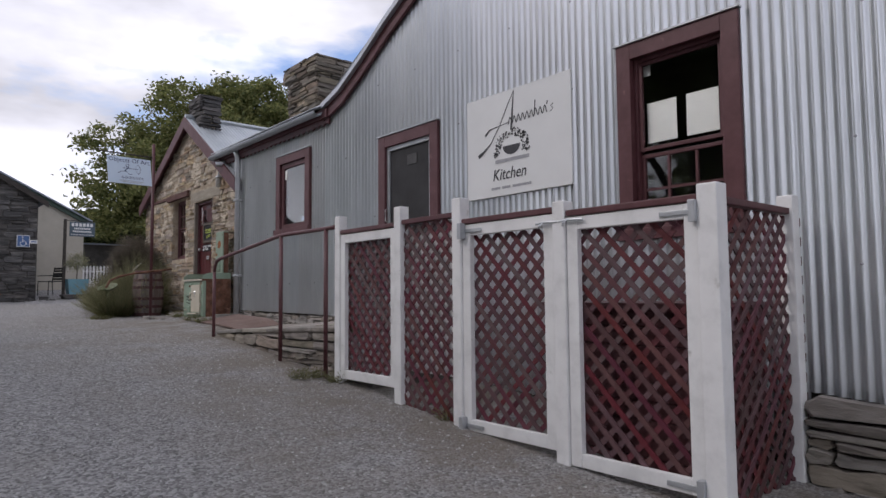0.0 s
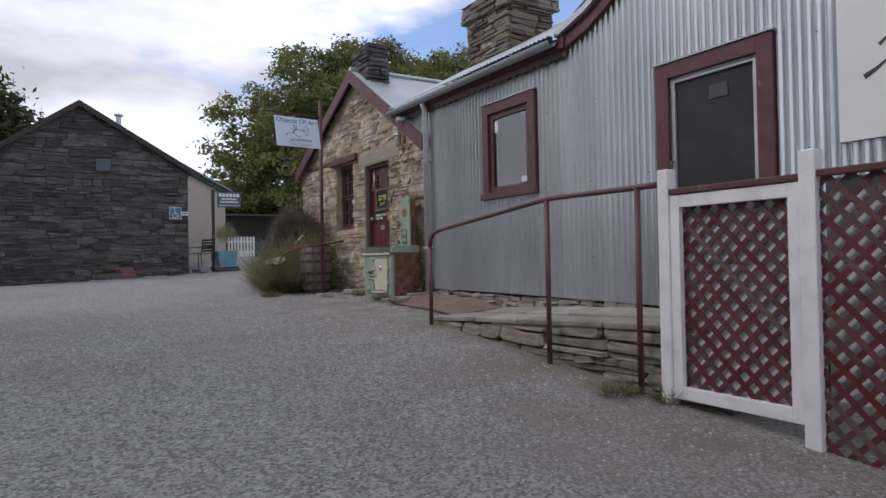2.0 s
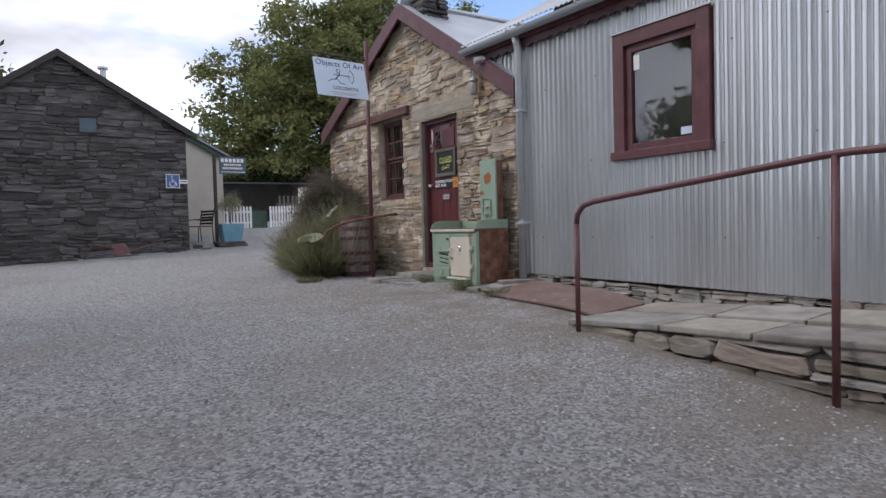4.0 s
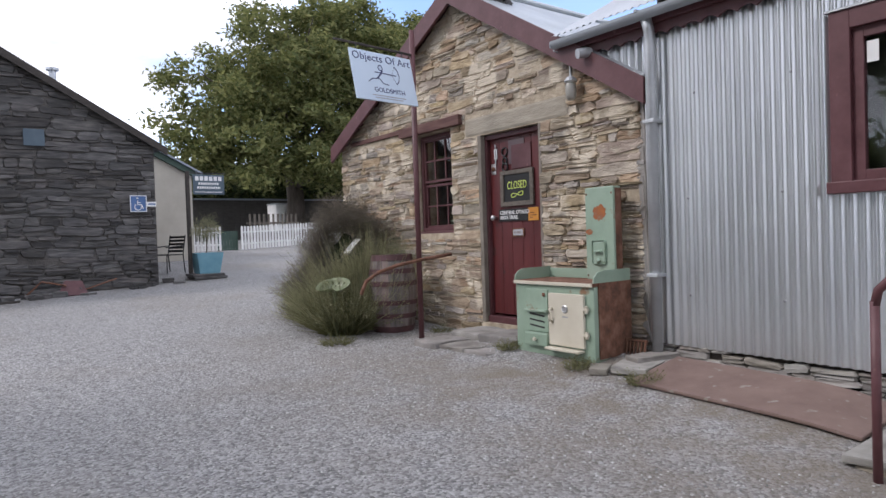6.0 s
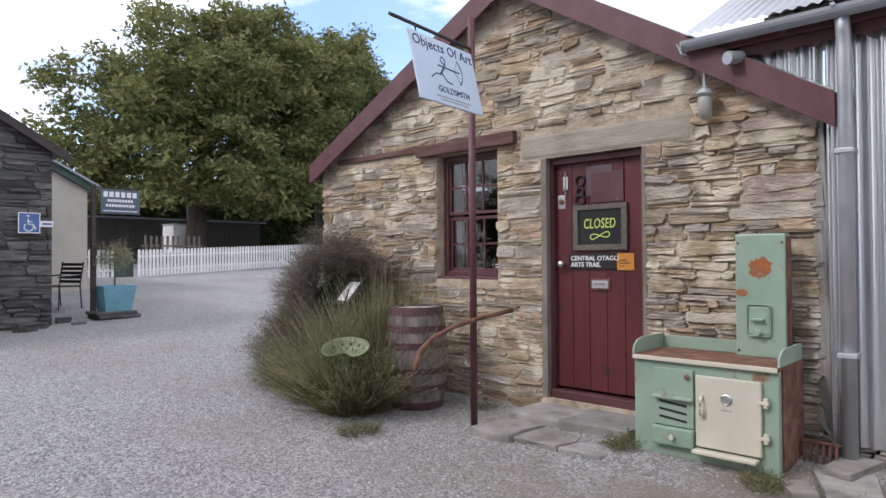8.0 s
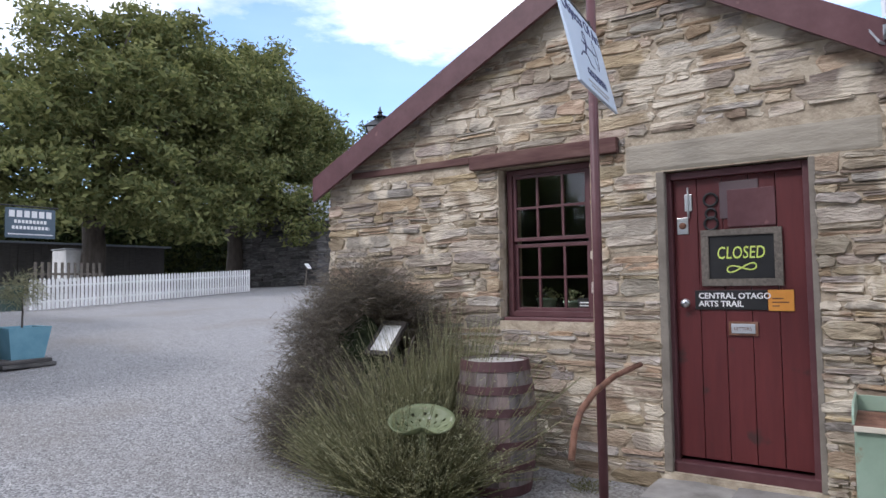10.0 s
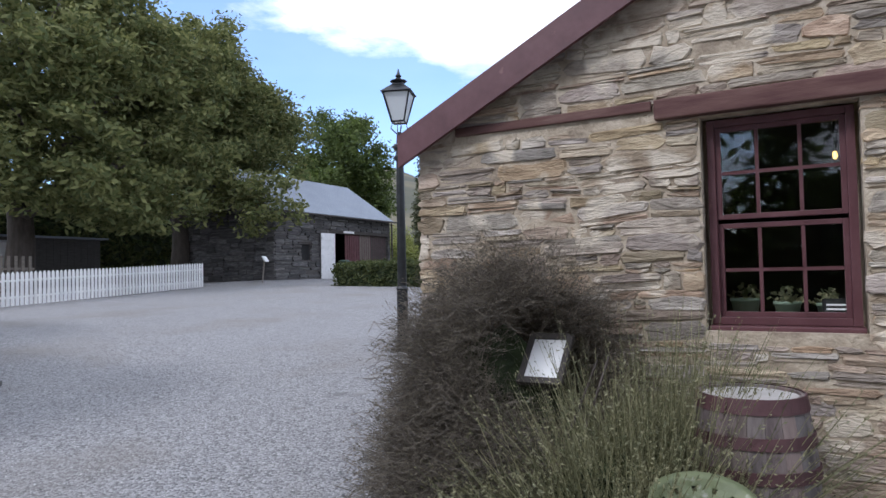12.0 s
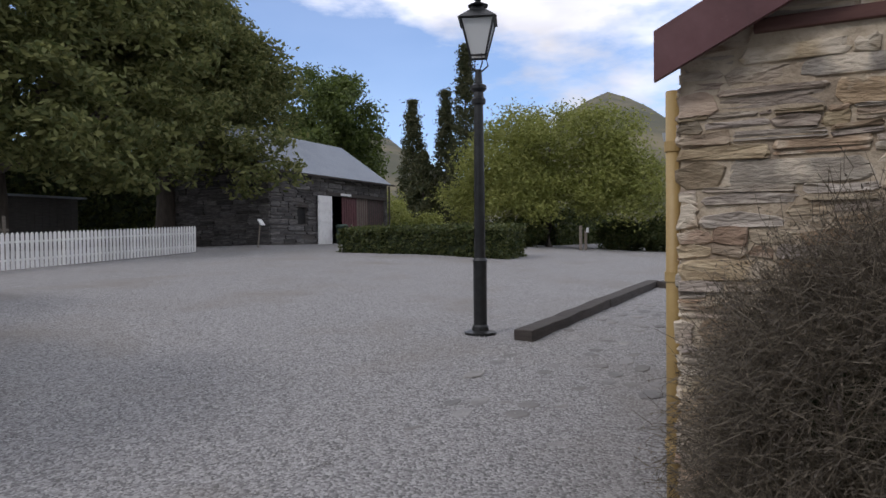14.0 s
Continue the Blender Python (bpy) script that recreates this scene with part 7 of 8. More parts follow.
while y < 19.2:
    h = rnd.uniform(0.14, 0.26)
    x = 5.2 + rnd.uniform(0, 0.3)
    while x < 13.5:
        w = rnd.uniform(0.18, 0.42)
        if rnd.random() < 0.42 and y + h < 19.2 and not (y < 17.0 and x < 4.9):
            cx, cy = x + w / 2, y + h / 2
            vs = []
            k = 7
            zz = ground_z(cx, cy) + rnd.uniform(-0.012, 0.003)
            ring = [(cx + w * 0.48 * math.cos(6.283 * i / k) * rnd.uniform(0.85, 1.1), cy + h * 0.48 * math.sin(6.283 * i / k) * rnd.uniform(0.85, 1.1)) for i in range(k)]
            vs = [(p, q, zz - 0.05) for p, q in ring] + [(p, q, zz) for p, q in ring] + [(cx + (p - cx) * 0.85, cy + (q - cy) * 0.85, zz + 0.008) for p, q in ring]
            fs = [(j * k + i, j * k + (i + 1) % k, (j + 1) * k + (i + 1) % k, (j + 1) * k + i) for j in range(2) for i in range(k)] + [tuple(range(2 * k, 3 * k))]
            add_mesh("path_stone", vs, fs, M["cobble"], path)
        x += w + rnd.uniform(0.01, 0.05)
    y += h + 0.02

# -- barn: stones, doors, window
stonework(barn, BX0 + 0.01, BX1 - 0.01, lambda u: 2.3, lambda u: BE, [(27.15, 32.2, 2.0, 4.9), BWI], lambda u, z, d: (u, BY0 + 0.05 - d, z), (0.12, 0.3), (0.3, 0.9), (0.05, 0.10),
          lambda u, z: u < 28, (M["grey_stone"], M["grey_stone_i"]), 90, gap=0.03)
stonework(barn, BY0, BY1, lambda u: 2.1, lambda u: lerp(((BY0, BE), (ym, BPZ), (BY1, BE)), u) - 0.03, [], lambda u, z, d: (BX0 + 0.05 - d, u, z), (0.12, 0.3), (0.3, 0.9), (0.05, 0.10),
          lambda u, z: u < 36, (M["grey_stone"], M["grey_stone_i"]), 91, gap=0.03)
part("lintel", boxed(26.9, 32.4, BY0 - 0.03, BY0 + 0.4, 4.9, 5.07, 0.01), M["dark_timber"], barn)
part("lintel", boxed(24.54, 25.63, BY0 - 0.03, BY0 + 0.3, 4.26, 4.38, 0.01), M["dark_timber"], barn)
# black sheet set in the opening, painting the unlit inside
part("window_boards", boxed(24.76, 25.41, BY0 + 0.12, BY0 + 0.16, 3.5, 4.23), M["black"], barn, "black sheet standing in for the unlit window opening")
wd = part("open_door", boxed(26.06, 27.15, BY0 - 0.14, BY0 - 0.10, 2.52, 4.86, 0.006), M["white"], barn, "white ledged door folded open against the wall")
for z in (2.72, 3.62, 4.52):
    part("ledge", boxed(26.08, 27.13, BY0 - 0.165, BY0 - 0.141, z, z + 0.14), M["white"], wd)
for i, (a, b, mm) in enumerate(((28.3, 29.6, "maroon"), (29.62, 30.65, "old_timber"), (30.67, 32.2, "maroon"))):
    d_ = part("shut_door", boxed(a, b, BY0 + 0.1, BY0 + 0.14, 2.42, 4.9), M["dark_timber"] if i == 2 else M[mm], barn, "weathered dark red board door")
    k = a + 0.2
    while k < b:
        part("batten", boxed(k - 0.015, k + 0.015, BY0 + 0.085, BY0 + 0.1, 2.5, 4.9), M["maroon"], d_)
        k += 0.2
part("name_board", boxed(28.0, 28.9, BY0 - 0.06, BY0 - 0.035, 4.94, 5.05), M["paper"], barn)
bm = bmesh.new()
prism(bm, [(BX0 - 0.3, BE - 0.06), (BX1 + 0.3, BE - 0.06), (BX1 + 0.3, BE + 0.02), (BX0 - 0.3, BE + 0.02)], "y", BY0 - 0.36, BY0 - 0.25)
part("gutter", bm, M["dark_timber"], barn)
for s in (-1, 1):
    bm = bmesh.new()
    ye = ym + s * (ym - BY0 + 0.28)
    prism(bm, [(ye, BE - 0.30), (ye, BE - 0.08), (ym, BPZ + 0.12), (ym, BPZ - 0.10)], "x", BX0 - 0.29, BX0 - 0.25)
    part("bargeboard", bm, M["dark_timber"], barn)
bm = bmesh.new()
tube(bm, [(BX1 + 0.06, BY0 - 0.08, 2.4), (BX1 + 0.06, BY0 - 0.08, BE - 0.06)], 0.05, 8)
part("downpipe", bm, M["dark_timber"], barn)
ns_ = empty("notice_stand", "small white notice on a sloping post near the barn", "notice", pose(21.4, 34.8, ground_z(21.4, 34.8)))
bm = bmesh.new()
tube(bm, [(0, 0, 0), (0.12, 0, 0.95)], 0.035, 6)
part("post", bm, M["old_timber"], ns_)
ob = part("panel", boxed(-0.2, 0.2, -0.02, 0.02, -0.14, 0.14, 0.004), M["paper"], ns_)
ob.matrix_basis = pose(0.14, -0.05, 1.02, -35, 0, 20)


# -- trees
def leaf_cloud(name, clumps, per, spread, size, material, parent, seed, flat=0.7):
    """Leaves in clumps: clumps is an array of centres."""
    r = np.random.default_rng(seed)
    c = np.repeat(clumps, per, axis=0)
    n = len(c)
    p = c + r.normal(0, 1, (n, 3)) * np.array(spread)
    a = r.normal(0, 1, (n, 3))
    a[:, 2] *= flat
    a /= np.linalg.norm(a, axis=1)[:, None]
    b = np.cross(a, r.normal(0, 1, (n, 3)))
    b /= np.linalg.norm(b, axis=1)[:, None] + 1e-9
    s = (size * r.uniform(0.6, 1.3, n))[:, None]
    v = np.stack([p - a * s, p + b * s * 0.42, p + a * s, p - b * s * 0.42], 1).reshape(-1, 3)
    me = bpy.data.meshes.new(name)
    me.vertices.add(4 * n)
    me.vertices.foreach_set("co", v.ravel())
    me.loops.add(4 * n)
    me.loops.foreach_set("vertex_index", np.arange(4 * n, dtype=np.int32))
    me.polygons.add(n)
    me.polygons.foreach_set("loop_start", np.arange(0, 4 * n, 4, dtype=np.int32))
    me.polygons.foreach_set("loop_total", np.full(n, 4, dtype=np.int32))
    me.update()
    me.validate()
    me.materials.append(material)
    ob = new(name, me)
    ob.parent = parent
    return ob


def shell(blobs, n, seed, inner=0.45):
    """Points in the outer part of several rounded masses."""
    r = np.random.default_rng(seed)
    vol = np.array([b[3] * b[4] * b[5] for b in blobs]) ** 0.75
    out = []
    for b, k in zip(blobs, (n * vol / vol.sum()).astype(int)):
        d = r.normal(0, 1, (k, 3))
        d /= np.linalg.norm(d, axis=1)[:, None]
        lump = np.array([0.34 * noise.noise(Vector(x) * 2.2 + Vector((b[0], b[1], seed))) for x in d])
        q = (inner + (1 - inner) * r.uniform(0, 1, k) ** 0.6) * (1 + lump)
        out.append(np.array(b[:3]) + d * np.array(b[3:6]) * q[:, None])
    return np.concatenate(out)


def boughs(blobs, seed, k=13, size=0.36):
    """Breaks rounded masses up into many boughs round a smaller core."""
    r = random.Random(seed)
    out = []
    for x, y, z, a, b, c in blobs:
        out.append((x, y, z, a * 0.55, b * 0.55, c * 0.55))
        for i in range(k):
            t = 2.39996 * i + r.uniform(-0.4, 0.4)
            u = 1 - 1.7 * (i + 0.5) / k + r.uniform(-0.1, 0.1)
            w = math.sqrt(max(0.05, 1 - u * u))
            s = size * r.uniform(0.7, 1.25)
            out.append((x + a * 0.82 * w * math.cos(t), y + b * 0.82 * w * math.sin(t), z + c * 0.82 * u, a * s, b * s, c * s * 0.75))
    return out


def tree(name, label, base, height, blobs, clumps, per, spread, size, material, seed, trunk=0.35, cat="tree"):
    t = empty(name, label, cat)
    bx, by = base
    z = ground_z(bx, by)
    r = random.Random(seed)
    bm = bmesh.new()
    fork = z + height * 0.28
    tube(bm, [(bx, by, z - 0.2), (bx + 0.1, by, z + height * 0.14), (bx, by + 0.05, fork)], [trunk * 1.25, trunk, trunk * 0.85], 12)
    part("trunk", bm, M["bark"], t, smooth=True)
    for i, b in enumerate(blobs):
        bm = bmesh.new()
        e = Vector(b[:3]) + Vector((r.uniform(-0.3, 0.3), r.uniform(-0.3, 0.3), b[5] * 0.4))
        s = Vector((bx, by, fork - r.uniform(0, height * 0.08)))
        m1 = s.lerp(e, 0.4) + Vector((r.uniform(-0.4, 0.4), r.uniform(-0.4, 0.4), r.uniform(0, 0.6)))
        m2 = s.lerp(e, 0.75) + Vector((r.uniform(-0.4, 0.4), r.uniform(-0.4, 0.4), r.uniform(0, 0.4)))
        tube(bm, [s, m1, m2, e], trunk * 0.5, 8, trunk * 0.08)
        for k in range(3):
            f = m2 + Vector((r.uniform(-1, 1) * b[3], r.uniform(-1, 1) * b[4], r.uniform(0, 1) * b[5])) * 0.7
            tube(bm, [m1.lerp(m2, r.random()), m2.lerp(f, 0.5) + Vector((0, 0, 0.2)), f], trunk * 0.2, 6, trunk * 0.04)
        part("limb", bm, M["bark"], t, smooth=True)
    leaf_cloud("crown", shell(boughs(blobs, seed), clumps, seed), per, spread, size, material, t, seed + 1)
    return t


tree("walnut_tree", "large spreading walnut tree with dense green crown", (14.2, 40.0), 14.0,
     [(14.8, 40, 11.2, 4.6, 4.0, 3.7), (10.7, 39.5, 8.8, 3.1, 3.2, 2.8), (18.6, 39.5, 10.4, 3.8, 3.6, 3.6), (12.6, 37.2, 6.9, 3.4, 2.4, 2.4), (17.8, 37.4, 6.6, 3.0, 2.4, 2.2),
      (9.7, 39.5, 6.0, 2.0, 2.4, 1.6), (15.2, 36.4, 5.3, 2.2, 1.6, 1.2), (17.6, 40.5, 13.0, 3.4, 3.2, 2.7), (22.4, 41.0, 13.4, 3.0, 3.0, 2.6)], 1380, 64, (0.32, 0.32, 0.20), 0.15, M["walnut"], 100, 0.45)
tree("walnut_tree", "second large walnut tree beside the barn", (22.6, 41.5), 14.0,
     [(23.2, 42.0, 11.2, 4.4, 3.8, 3.9), (21.2, 37.8, 6.9, 2.8, 2.2, 2.3), (27.0, 43.5, 11.6, 3.4, 3.2, 3.2), (30.6, 44.0, 10.8, 3.0, 2.8, 3.4), (25.0, 42.0, 14.2, 2.6, 2.6, 2.6), (22.6, 35.6, 5.9, 1.7, 1.4, 1.5), (20.0, 41, 8.6, 3.0, 3, 3), (29.6, 45.5, 9.4, 2.6, 2.6, 2.4), (26.2, 41.0, 10.6, 3.0, 2.8, 2.8)],
     1400, 62, (0.32, 0.32, 0.20), 0.15, M["walnut"], 110, 0.42)
tree("broadleaf_tree", "rounded green tree standing behind the barn", (46.5, 50.0), 14.0, [(47.2, 50, 13.0, 4.2, 3.6, 4.0), (43.0, 50, 9.4, 2.8, 2.8, 2.6), (50.2, 50, 9.4, 2.8, 2.8, 2.8)], 1000, 30, (0.42, 0.42, 0.3), 0.2, M["far_leaf"], 120)
tree("spreading_tree", "wide light-green spreading tree across the yard", (33.0, 26.4), 8.0,
     [(33, 26.5, 6.6, 3.8, 4.4, 2.7), (33.4, 30.0, 5.0, 2.6, 2.2, 1.8), (33.4, 22.9, 5.0, 2.6, 2.2, 1.8), (31.2, 26.2, 4.7, 2.2, 2.8, 1.3)], 1700, 44, (0.34, 0.34, 0.26), 0.095, M["lime_leaf"], 130, 0.22)
# the next two stand out of view, sized and sited to shade the gravel
tree("yard_tree", "tall leafy tree out of view, placed to shade the lower yard", (-8.5, 2.5), 12.0, [(-8.5, 2.5, 8.4, 3.6, 3.8, 3.2), (-7.6, 0.0, 6.6, 2.8, 3.0, 2.4)], 900, 30, (0.38, 0.38, 0.28), 0.2, M["far_leaf"], 140)
tree("yard_tree", "tall leafy tree out of view, placed to shade the lower yard", (-10.0, 11.0), 12.0, [(-9.8, 11.0, 8.6, 3.8, 4.2, 3.4), (-8.6, 14.8, 7.8, 3.0, 3.0, 2.4), (-10.4, 7.6, 7.2, 2.8, 2.8, 2.4)], 1500, 34, (0.38, 0.38, 0.28), 0.2, M["far_leaf"], 142)
tree("yard_tree", "tree with sparse reddish-green crown beyond the stone store", (-3.2, 33.0), 8.0, [(-3.3, 33, 7.8, 2.2, 2.0, 1.8), (-2.0, 33, 7.0, 1.3, 1.5, 1.1)], 300, 26, (0.34, 0.34, 0.3), 0.17, M["conifer"], 141, 0.2)


def tree_line():
    """Woods that close the lower side of the yard, past the open ground."""
    r = np.random.default_rng(55)
    n = 2600
    y = r.uniform(-25, 34, n)
    x = -17 - 0.12 * np.abs(y - 5) + r.normal(0, 1.2, n)
    top = 4.0 + 1.6 * np.sin(y * 0.55) + 1.4 * np.sin(y * 1.7 + 1) + r.normal(0, 0.4, n)
    z = np.array([ground_z(a, b) for a, b in zip(x, y)]) + top * r.uniform(0, 1, n) ** 0.8
    t = empty("tree_line", "belt of mixed green trees along the lower side of the yard", "trees", kind="stuff")
    leaf_cloud("foliage", np.stack([x, y, z], 1), 26, (0.5, 0.5, 0.4), 0.28, M["far_leaf"], t, 56)


tree_line()


def conifer(label, x, y, h, r, seed, n=420):
    t = empty("conifer_tree", label, "tree", group="conifers")
    z = ground_z(x, y)
    bm = bmesh.new()
    tube(bm, [(x, y, z - 0.2), (x, y, z + h * 0.95)], 0.3, 8, 0.03)
    part("trunk", bm, M["bark"], t)
    g = np.random.default_rng(seed)
    k = g.uniform(0, 1, n) ** 1.3
    a = g.uniform(0, 6.283, n)
    tiers = 0.75 + 0.25 * np.abs(np.sin(k * 30))
    rr = r * (1 - k) ** 0.8 * tiers * g.uniform(0.5, 1.05, n) + 0.05
    c = np.stack([x + rr * np.cos(a), y + rr * np.sin(a), z + 0.6 + k * (h - 0.6) - rr * 0.12], 1)
    leaf_cloud("crown", c, 26, (0.32, 0.32, 0.2), 0.2, M["conifer"], t, seed + 1)


conifer("dark pointed conifer beyond the yard", 75, 57.5, 17.8, 3.2, 150, 600)
conifer("tall dark conifer beyond the yard", 75, 50.0, 24.2, 3.2, 151, 800)
conifer("tall dark conifer beyond the yard", 76, 53.2, 19.0, 2.8, 152, 600)
conifer("broad dark conifer beyond the yard", 74, 55.5, 11.0, 3.6, 153)


def hedge_box(name, label, x0, x1, y0, y1, h, seed, material, dens=150, size=0.055, rounded=0.0):
    t = empty(name, label, "hedge")
    z = min(ground_z(x0, y0), ground_z(x1, y1))
    # near-black box added inside; its colour gives the shade between leaves
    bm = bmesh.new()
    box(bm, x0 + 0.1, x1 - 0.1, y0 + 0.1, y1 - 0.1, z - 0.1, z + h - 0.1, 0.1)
    part("inner_mass", bm, M["foliage_shade"], t, "near-black core standing in for shade inside the hedge")
    r = np.random.default_rng(seed)
    pts = []
    for (a, b, c, d, e, f) in ((x0, x1, y0, y0 + 0.1, z, z + h), (x0, x1, y1 - 0.1, y1, z, z + h), (x0, x0 + 0.1, y0, y1, z, z + h), (x1 - 0.1, x1, y0, y1, z, z + h), (x0, x1, y0, y1, z + h - 0.1, z + h)):
        area = max((b - a) * (f - e), (d - c) * (f - e), (b - a) * (d - c) if f - e < 0.2 else 0)
        pts.append(r.uniform((a, c, e), (b, d, f), (max(10, int(area * dens)), 3)))
    p = np.concatenate(pts)
    p[:, 2] += 0.05 * np.sin(p[:, 0] * 2.1) * (p[:, 2] > z + h * 0.8)
    leaf_cloud("foliage", p, 5, (0.05, 0.05, 0.05), size, material, t, seed + 1)


hedge_box("clipped_hedge", "low clipped box hedge in front of the barn", 20.4, 22.0, 23.8, 30.2, 1.05, 160, M["hedge_leaf"], 120, 0.07)
hedge_box("clipped_hedge", "dark rough hedge below the spreading tree", 36.5, 52, 27.0, 29.0, 2.0, 161, M["hedge_leaf"], 40, 0.16)
hedge_box("clipped_hedge", "dark rough hedge along the far side of the yard", 33.0, 60, 17.0, 19.5, 1.9, 162, M["hedge_leaf"], 40, 0.16)
hedge_box("tall_hedge", "tall dark rough hedge behind the walnut trees", 3.0, 31.0, 48.0, 50.0, 4.6, 163, M["hedge_leaf"], 22, 0.22)
for i, (x, y, r_, h_) in enumerate(((37.5, 38.5, 1.6, 2.2), (39, 36.5, 1.3, 1.7), (41.5, 41, 2.0, 3.0), (45, 44, 2.6, 4.0), (34.5, 23.0, 1.4, 1.4), (31.6, 27.6, 1.3, 1.3), (34.2, 20.8, 1.5, 1.6))):
    sh = empty("garden_shrub", "rounded green garden shrub beyond the hedge", "shrub", group="garden shrubs")
    z = ground_z(x, y)
    leaf_cloud("foliage", shell([(x, y, z + h_ * 0.5, r_, r_, h_ * 0.55)], 260, 170 + i), 24, (0.16, 0.16, 0.14), 0.1, M["hedge_leaf"] if i > 3 else M["lime_leaf"], sh, 171 + i)
ww = tagged(part("garden_wall", boxed(36, 60, 33.6, 33.9, 1.9, 3.0, 0.02), M["slab"]), "low pale wall beyond the hedge", "wall")
stile = empty("post_and_notice", "short timber posts with a small white notice", "notice", pose(31.0, 24.0, ground_z(31, 24)))
for x in (0.0, -0.9):
    part("post", boxed(x - 0.06, x + 0.06, -0.06, 0.06, 0, 0.9 if x == 0 else 1.1, 0.01), M["old_timber"], stile)
part("panel", boxed(-0.2, 0.2, -0.09, -0.065, 0.8, 1.02), M["paper"], stile)
gb = empty("glass_porch", "white glazed gable roof seen past the tree", "house")
part("wall", boxed(58, 64, 34, 40, 1.4, 2.6), M["cream"], gb)
bm = bmesh.new()
prism(bm, [(33.8, 2.6), (40.2, 2.6), (37, 4.7)], "x", 57.8, 64.2)
part("roof", bm, M["sign_white"], gb)


# -- hills
def hills():
    bm = bmesh.new()
    az = np.linspace(radians(-25), radians(125), 90)
    rows = []
    for k, (d, f) in enumerate(((130, 0.0), (230, 0.22), (380, 0.6), (560, 1.0), (760, 0.5))):
        row = []
        for a in az:
            dg = math.degrees(a)
            h = 22 + 88 * math.exp(-((dg - 76) / 8) ** 2) + 70 * math.exp(-((dg - 54) / 9) ** 2) + 60 * math.exp(-((dg - 96) / 14) ** 2) + 8 * noise.noise((dg * 0.13, k, 0)) + 5 * noise.noise((dg * 0.4, k, 3))
            row.append(bm.verts.new((d * math.sin(a), d * math.cos(a), 2.0 + h * f + f * 4 * noise.noise((dg * 0.5, d * 0.01, 8)))))
        rows.append(row)
    for p, q in zip(rows, rows[1:]):
        for i in range(len(az) - 1):
            bm.faces.new((p[i], p[i + 1], q[i + 1], q[i]))
    return tagged(part("hillside", bm, M["hill"], smooth=True), "dry golden and green hillside in the distance", "hill", kind="structure")


hills()

# -- front stones of the cottage, the corner side wall, and loose gravel
HL = [(DOOR[0], DOOR[1], 0.5, 3.66), (WIN[0], WIN[1], 2.33, 3.73), (13.945, 15.24, 3.615, 3.735), (12.3, 13.9, 3.44, 3.66), (15.26, 16.62, 3.665, 3.745)]
stonework(cot_wall, C0, C1 + 0.02, lambda u: 0.95, cot_top, HL, place_front, (0.028, 0.125), (0.07, 0.42), lambda u: (0.048, 0.076) if u < 12.7 else (0.044, 0.062), lambda u, z: 14.9 < u, (M["schist"], M["schist_i"]), 200, gap=0.008, wave=0.026)
side = [o for o in cottage.children if o.name.startswith("side_wall")][0]
stonework(side, FX + 0.05, FX + 3.5, lambda u: 1.0, lambda u: CE1 - 0.02, [], lambda u, z, d: (u, C1 - 0.05 + d, z), (0.05, 0.14), (0.14, 0.5), (0.05, 0.09), lambda u, z: False, (M["schist"], M["schist_i"]), 201)
stonework(side, FX + 0.05, FX + 0.5, lambda u: 1.0, lambda u: CE - 0.02, [], lambda u, z, d: (u, C0 + 0.05 - d, z), (0.05, 0.14), (0.14, 0.4), (0.05, 0.09), lambda u, z: False, (M["schist"], M["schist_i"]), 202)


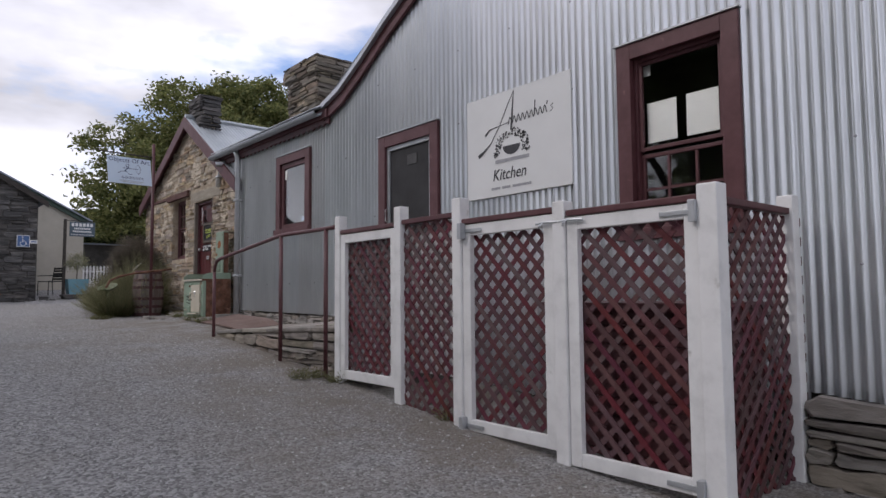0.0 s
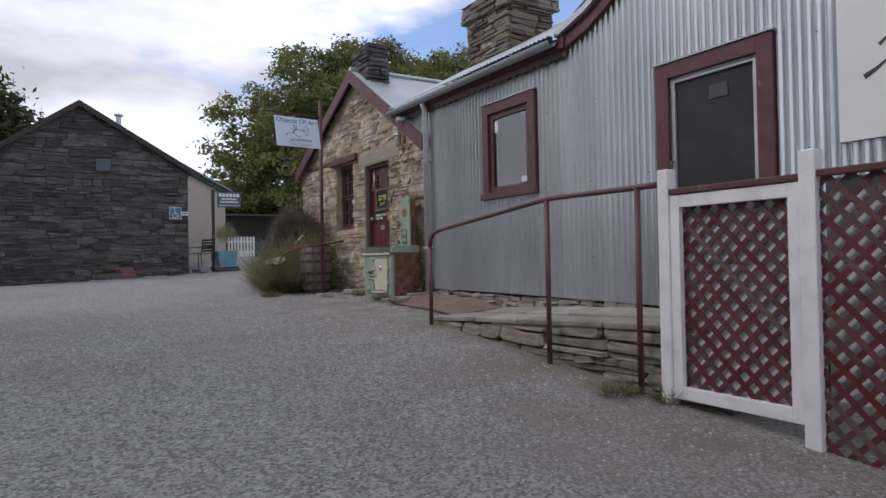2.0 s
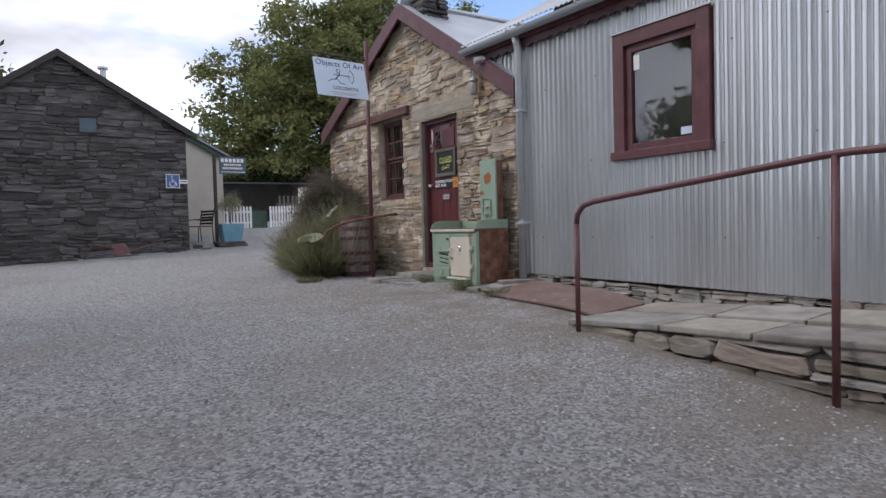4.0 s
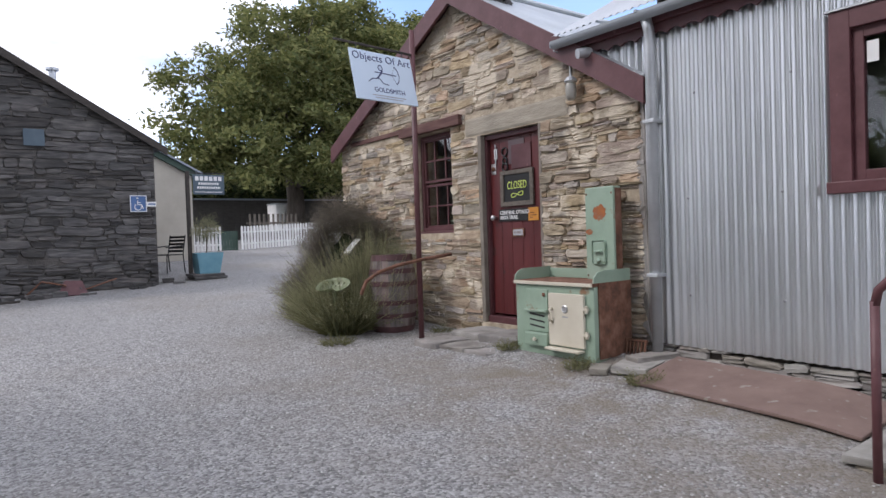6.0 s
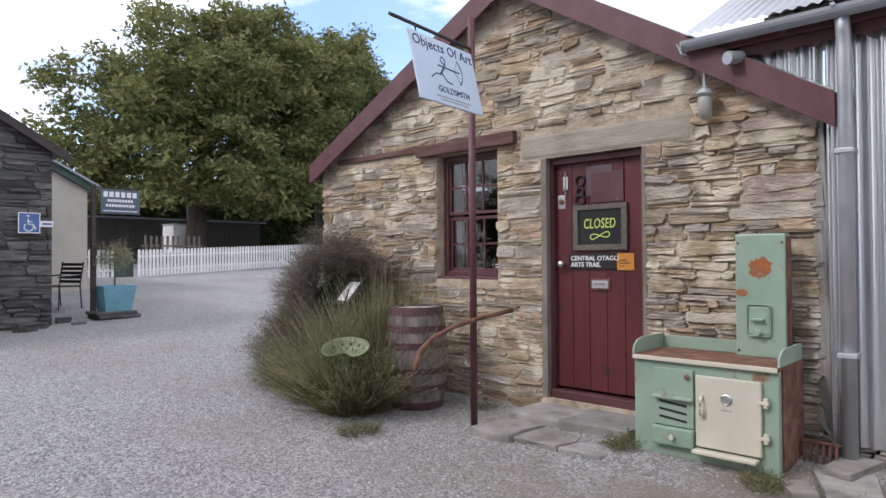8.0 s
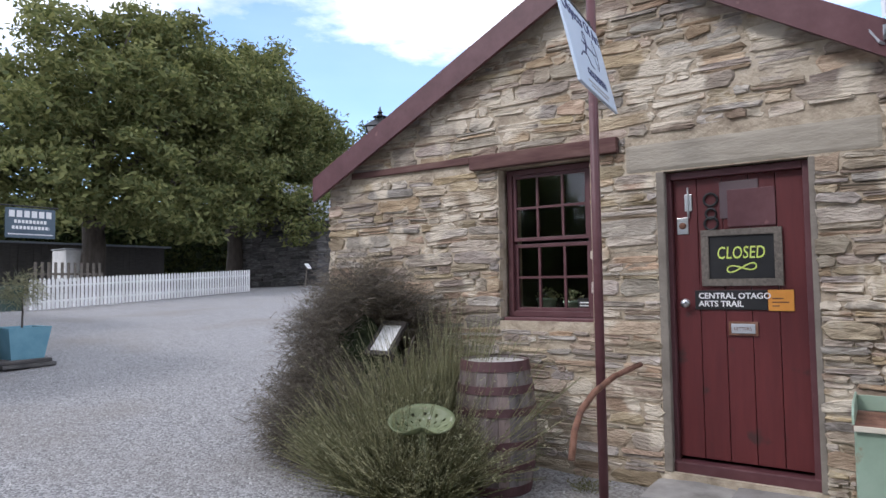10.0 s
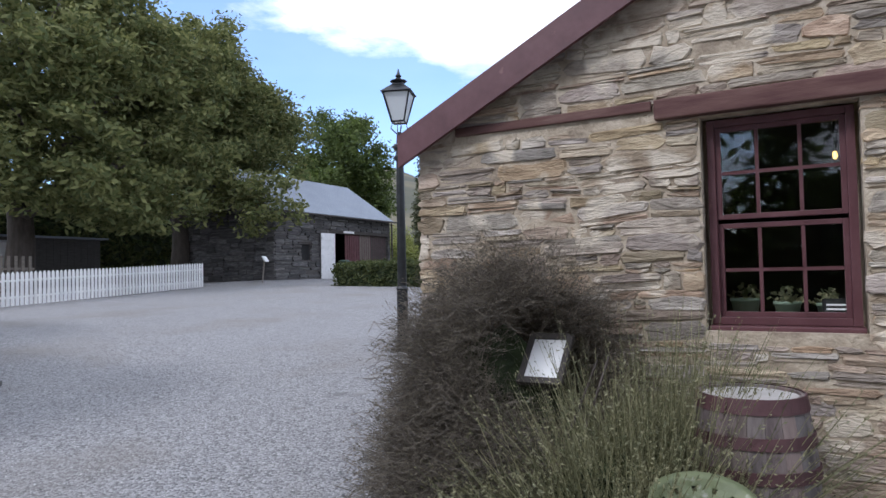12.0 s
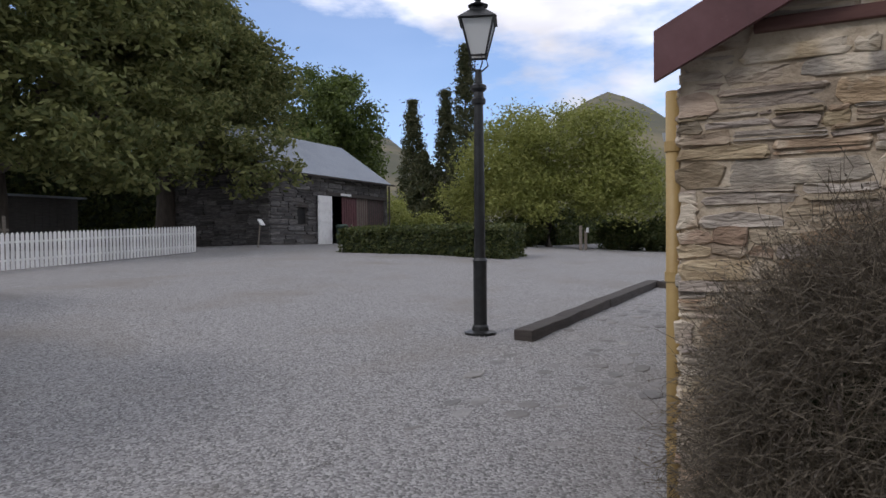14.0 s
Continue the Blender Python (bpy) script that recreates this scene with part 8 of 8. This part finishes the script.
def loose_gravel(n=70000):
    r = np.random.default_rng(7)
    x, y = r.uniform(-3.0, 9.0, n), 0.5 + 21.5 * r.uniform(0, 1, n)
    keep = (x < 3.4) | ((y > 10.2) & (x < 4.6)) | (y > 17.2)
    keep &= ~((y > 16.9) & (y < 18.9) & (x > 4.2) & (r.uniform(0, 1, n) < 0.8))
    x, y = x[keep], y[keep]
    n = len(x)
    z = np.array([ground_z(a, b) + 0.012 * noise.noise((a * 0.7, b * 0.7, 0)) for a, b in zip(x, y)])
    s = r.uniform(0.006, 0.015, n)
    octa = np.array([(1, 0, 0), (-0.5, 0.87, 0), (-0.5, -0.87, 0), (0, 0, 0.7), (0, 0, -0.4)])
    ang = r.uniform(0, 6.283, n)
    ca, sa = np.cos(ang), np.sin(ang)
    v = octa[None] * (s[:, None, None] * r.uniform(0.6, 1.3, (n, 5, 1)))
    vx = v[:, :, 0] * ca[:, None] - v[:, :, 1] * sa[:, None] + x[:, None]
    vy = v[:, :, 0] * sa[:, None] + v[:, :, 1] * ca[:, None] + y[:, None]
    vz = v[:, :, 2] + z[:, None] + s[:, None] * 0.2
    co = np.stack([vx, vy, vz], 2).reshape(-1, 3)
    tri = np.array([(0, 1, 3), (1, 2, 3), (2, 0, 3)])
    f = (tri[None] + 5 * np.arange(n)[:, None, None]).reshape(-1, 3)
    me = bpy.data.meshes.new("loose_gravel")
    me.vertices.add(len(co))
    me.vertices.foreach_set("co", co.ravel())
    me.loops.add(f.size)
    me.loops.foreach_set("vertex_index", f.ravel().astype(np.int32))
    me.polygons.add(len(f))
    me.polygons.foreach_set("loop_start", np.arange(0, f.size, 3, dtype=np.int32))
    me.polygons.foreach_set("loop_total", np.full(len(f), 3, dtype=np.int32))
    me.update()
    me.validate()
    me.materials.append(M["pebble"])
    tagged(new("loose_gravel", me), "loose pale grey gravel chips over the yard", "gravel", kind="stuff")


loose_gravel()

# -- lit pendant bulb hanging inside the cottage window
BULB = (5.12, 14.285, 3.37)
lamp = empty("pendant_lamp", "small lit warm pendant bulb hanging inside the cottage", "lamp")
bm = bmesh.new()
tube(bm, [(BULB[0], BULB[1], BULB[2] + 0.03), (BULB[0], BULB[1], 4.6)], 0.006, 6)
part("flex", bm, M["black_iron"], lamp)
bulb_mat, bn, bl, bp_ = mat("warm_bulb", 0.3)
bp_.inputs["Emission Color"].default_value, bp_.inputs["Emission Strength"].default_value = (1.0, 0.62, 0.12, 1), 3.0
bm = bmesh.new()
bmesh.ops.create_uvsphere(bm, u_segments=12, v_segments=8, radius=0.013)
for v in bm.verts:
    v.co = Vector((v.co.x, v.co.y, v.co.z * 1.9)) + Vector(BULB)
part("bulb", bm, bulb_mat, lamp, "glowing warm bulb", smooth=True)
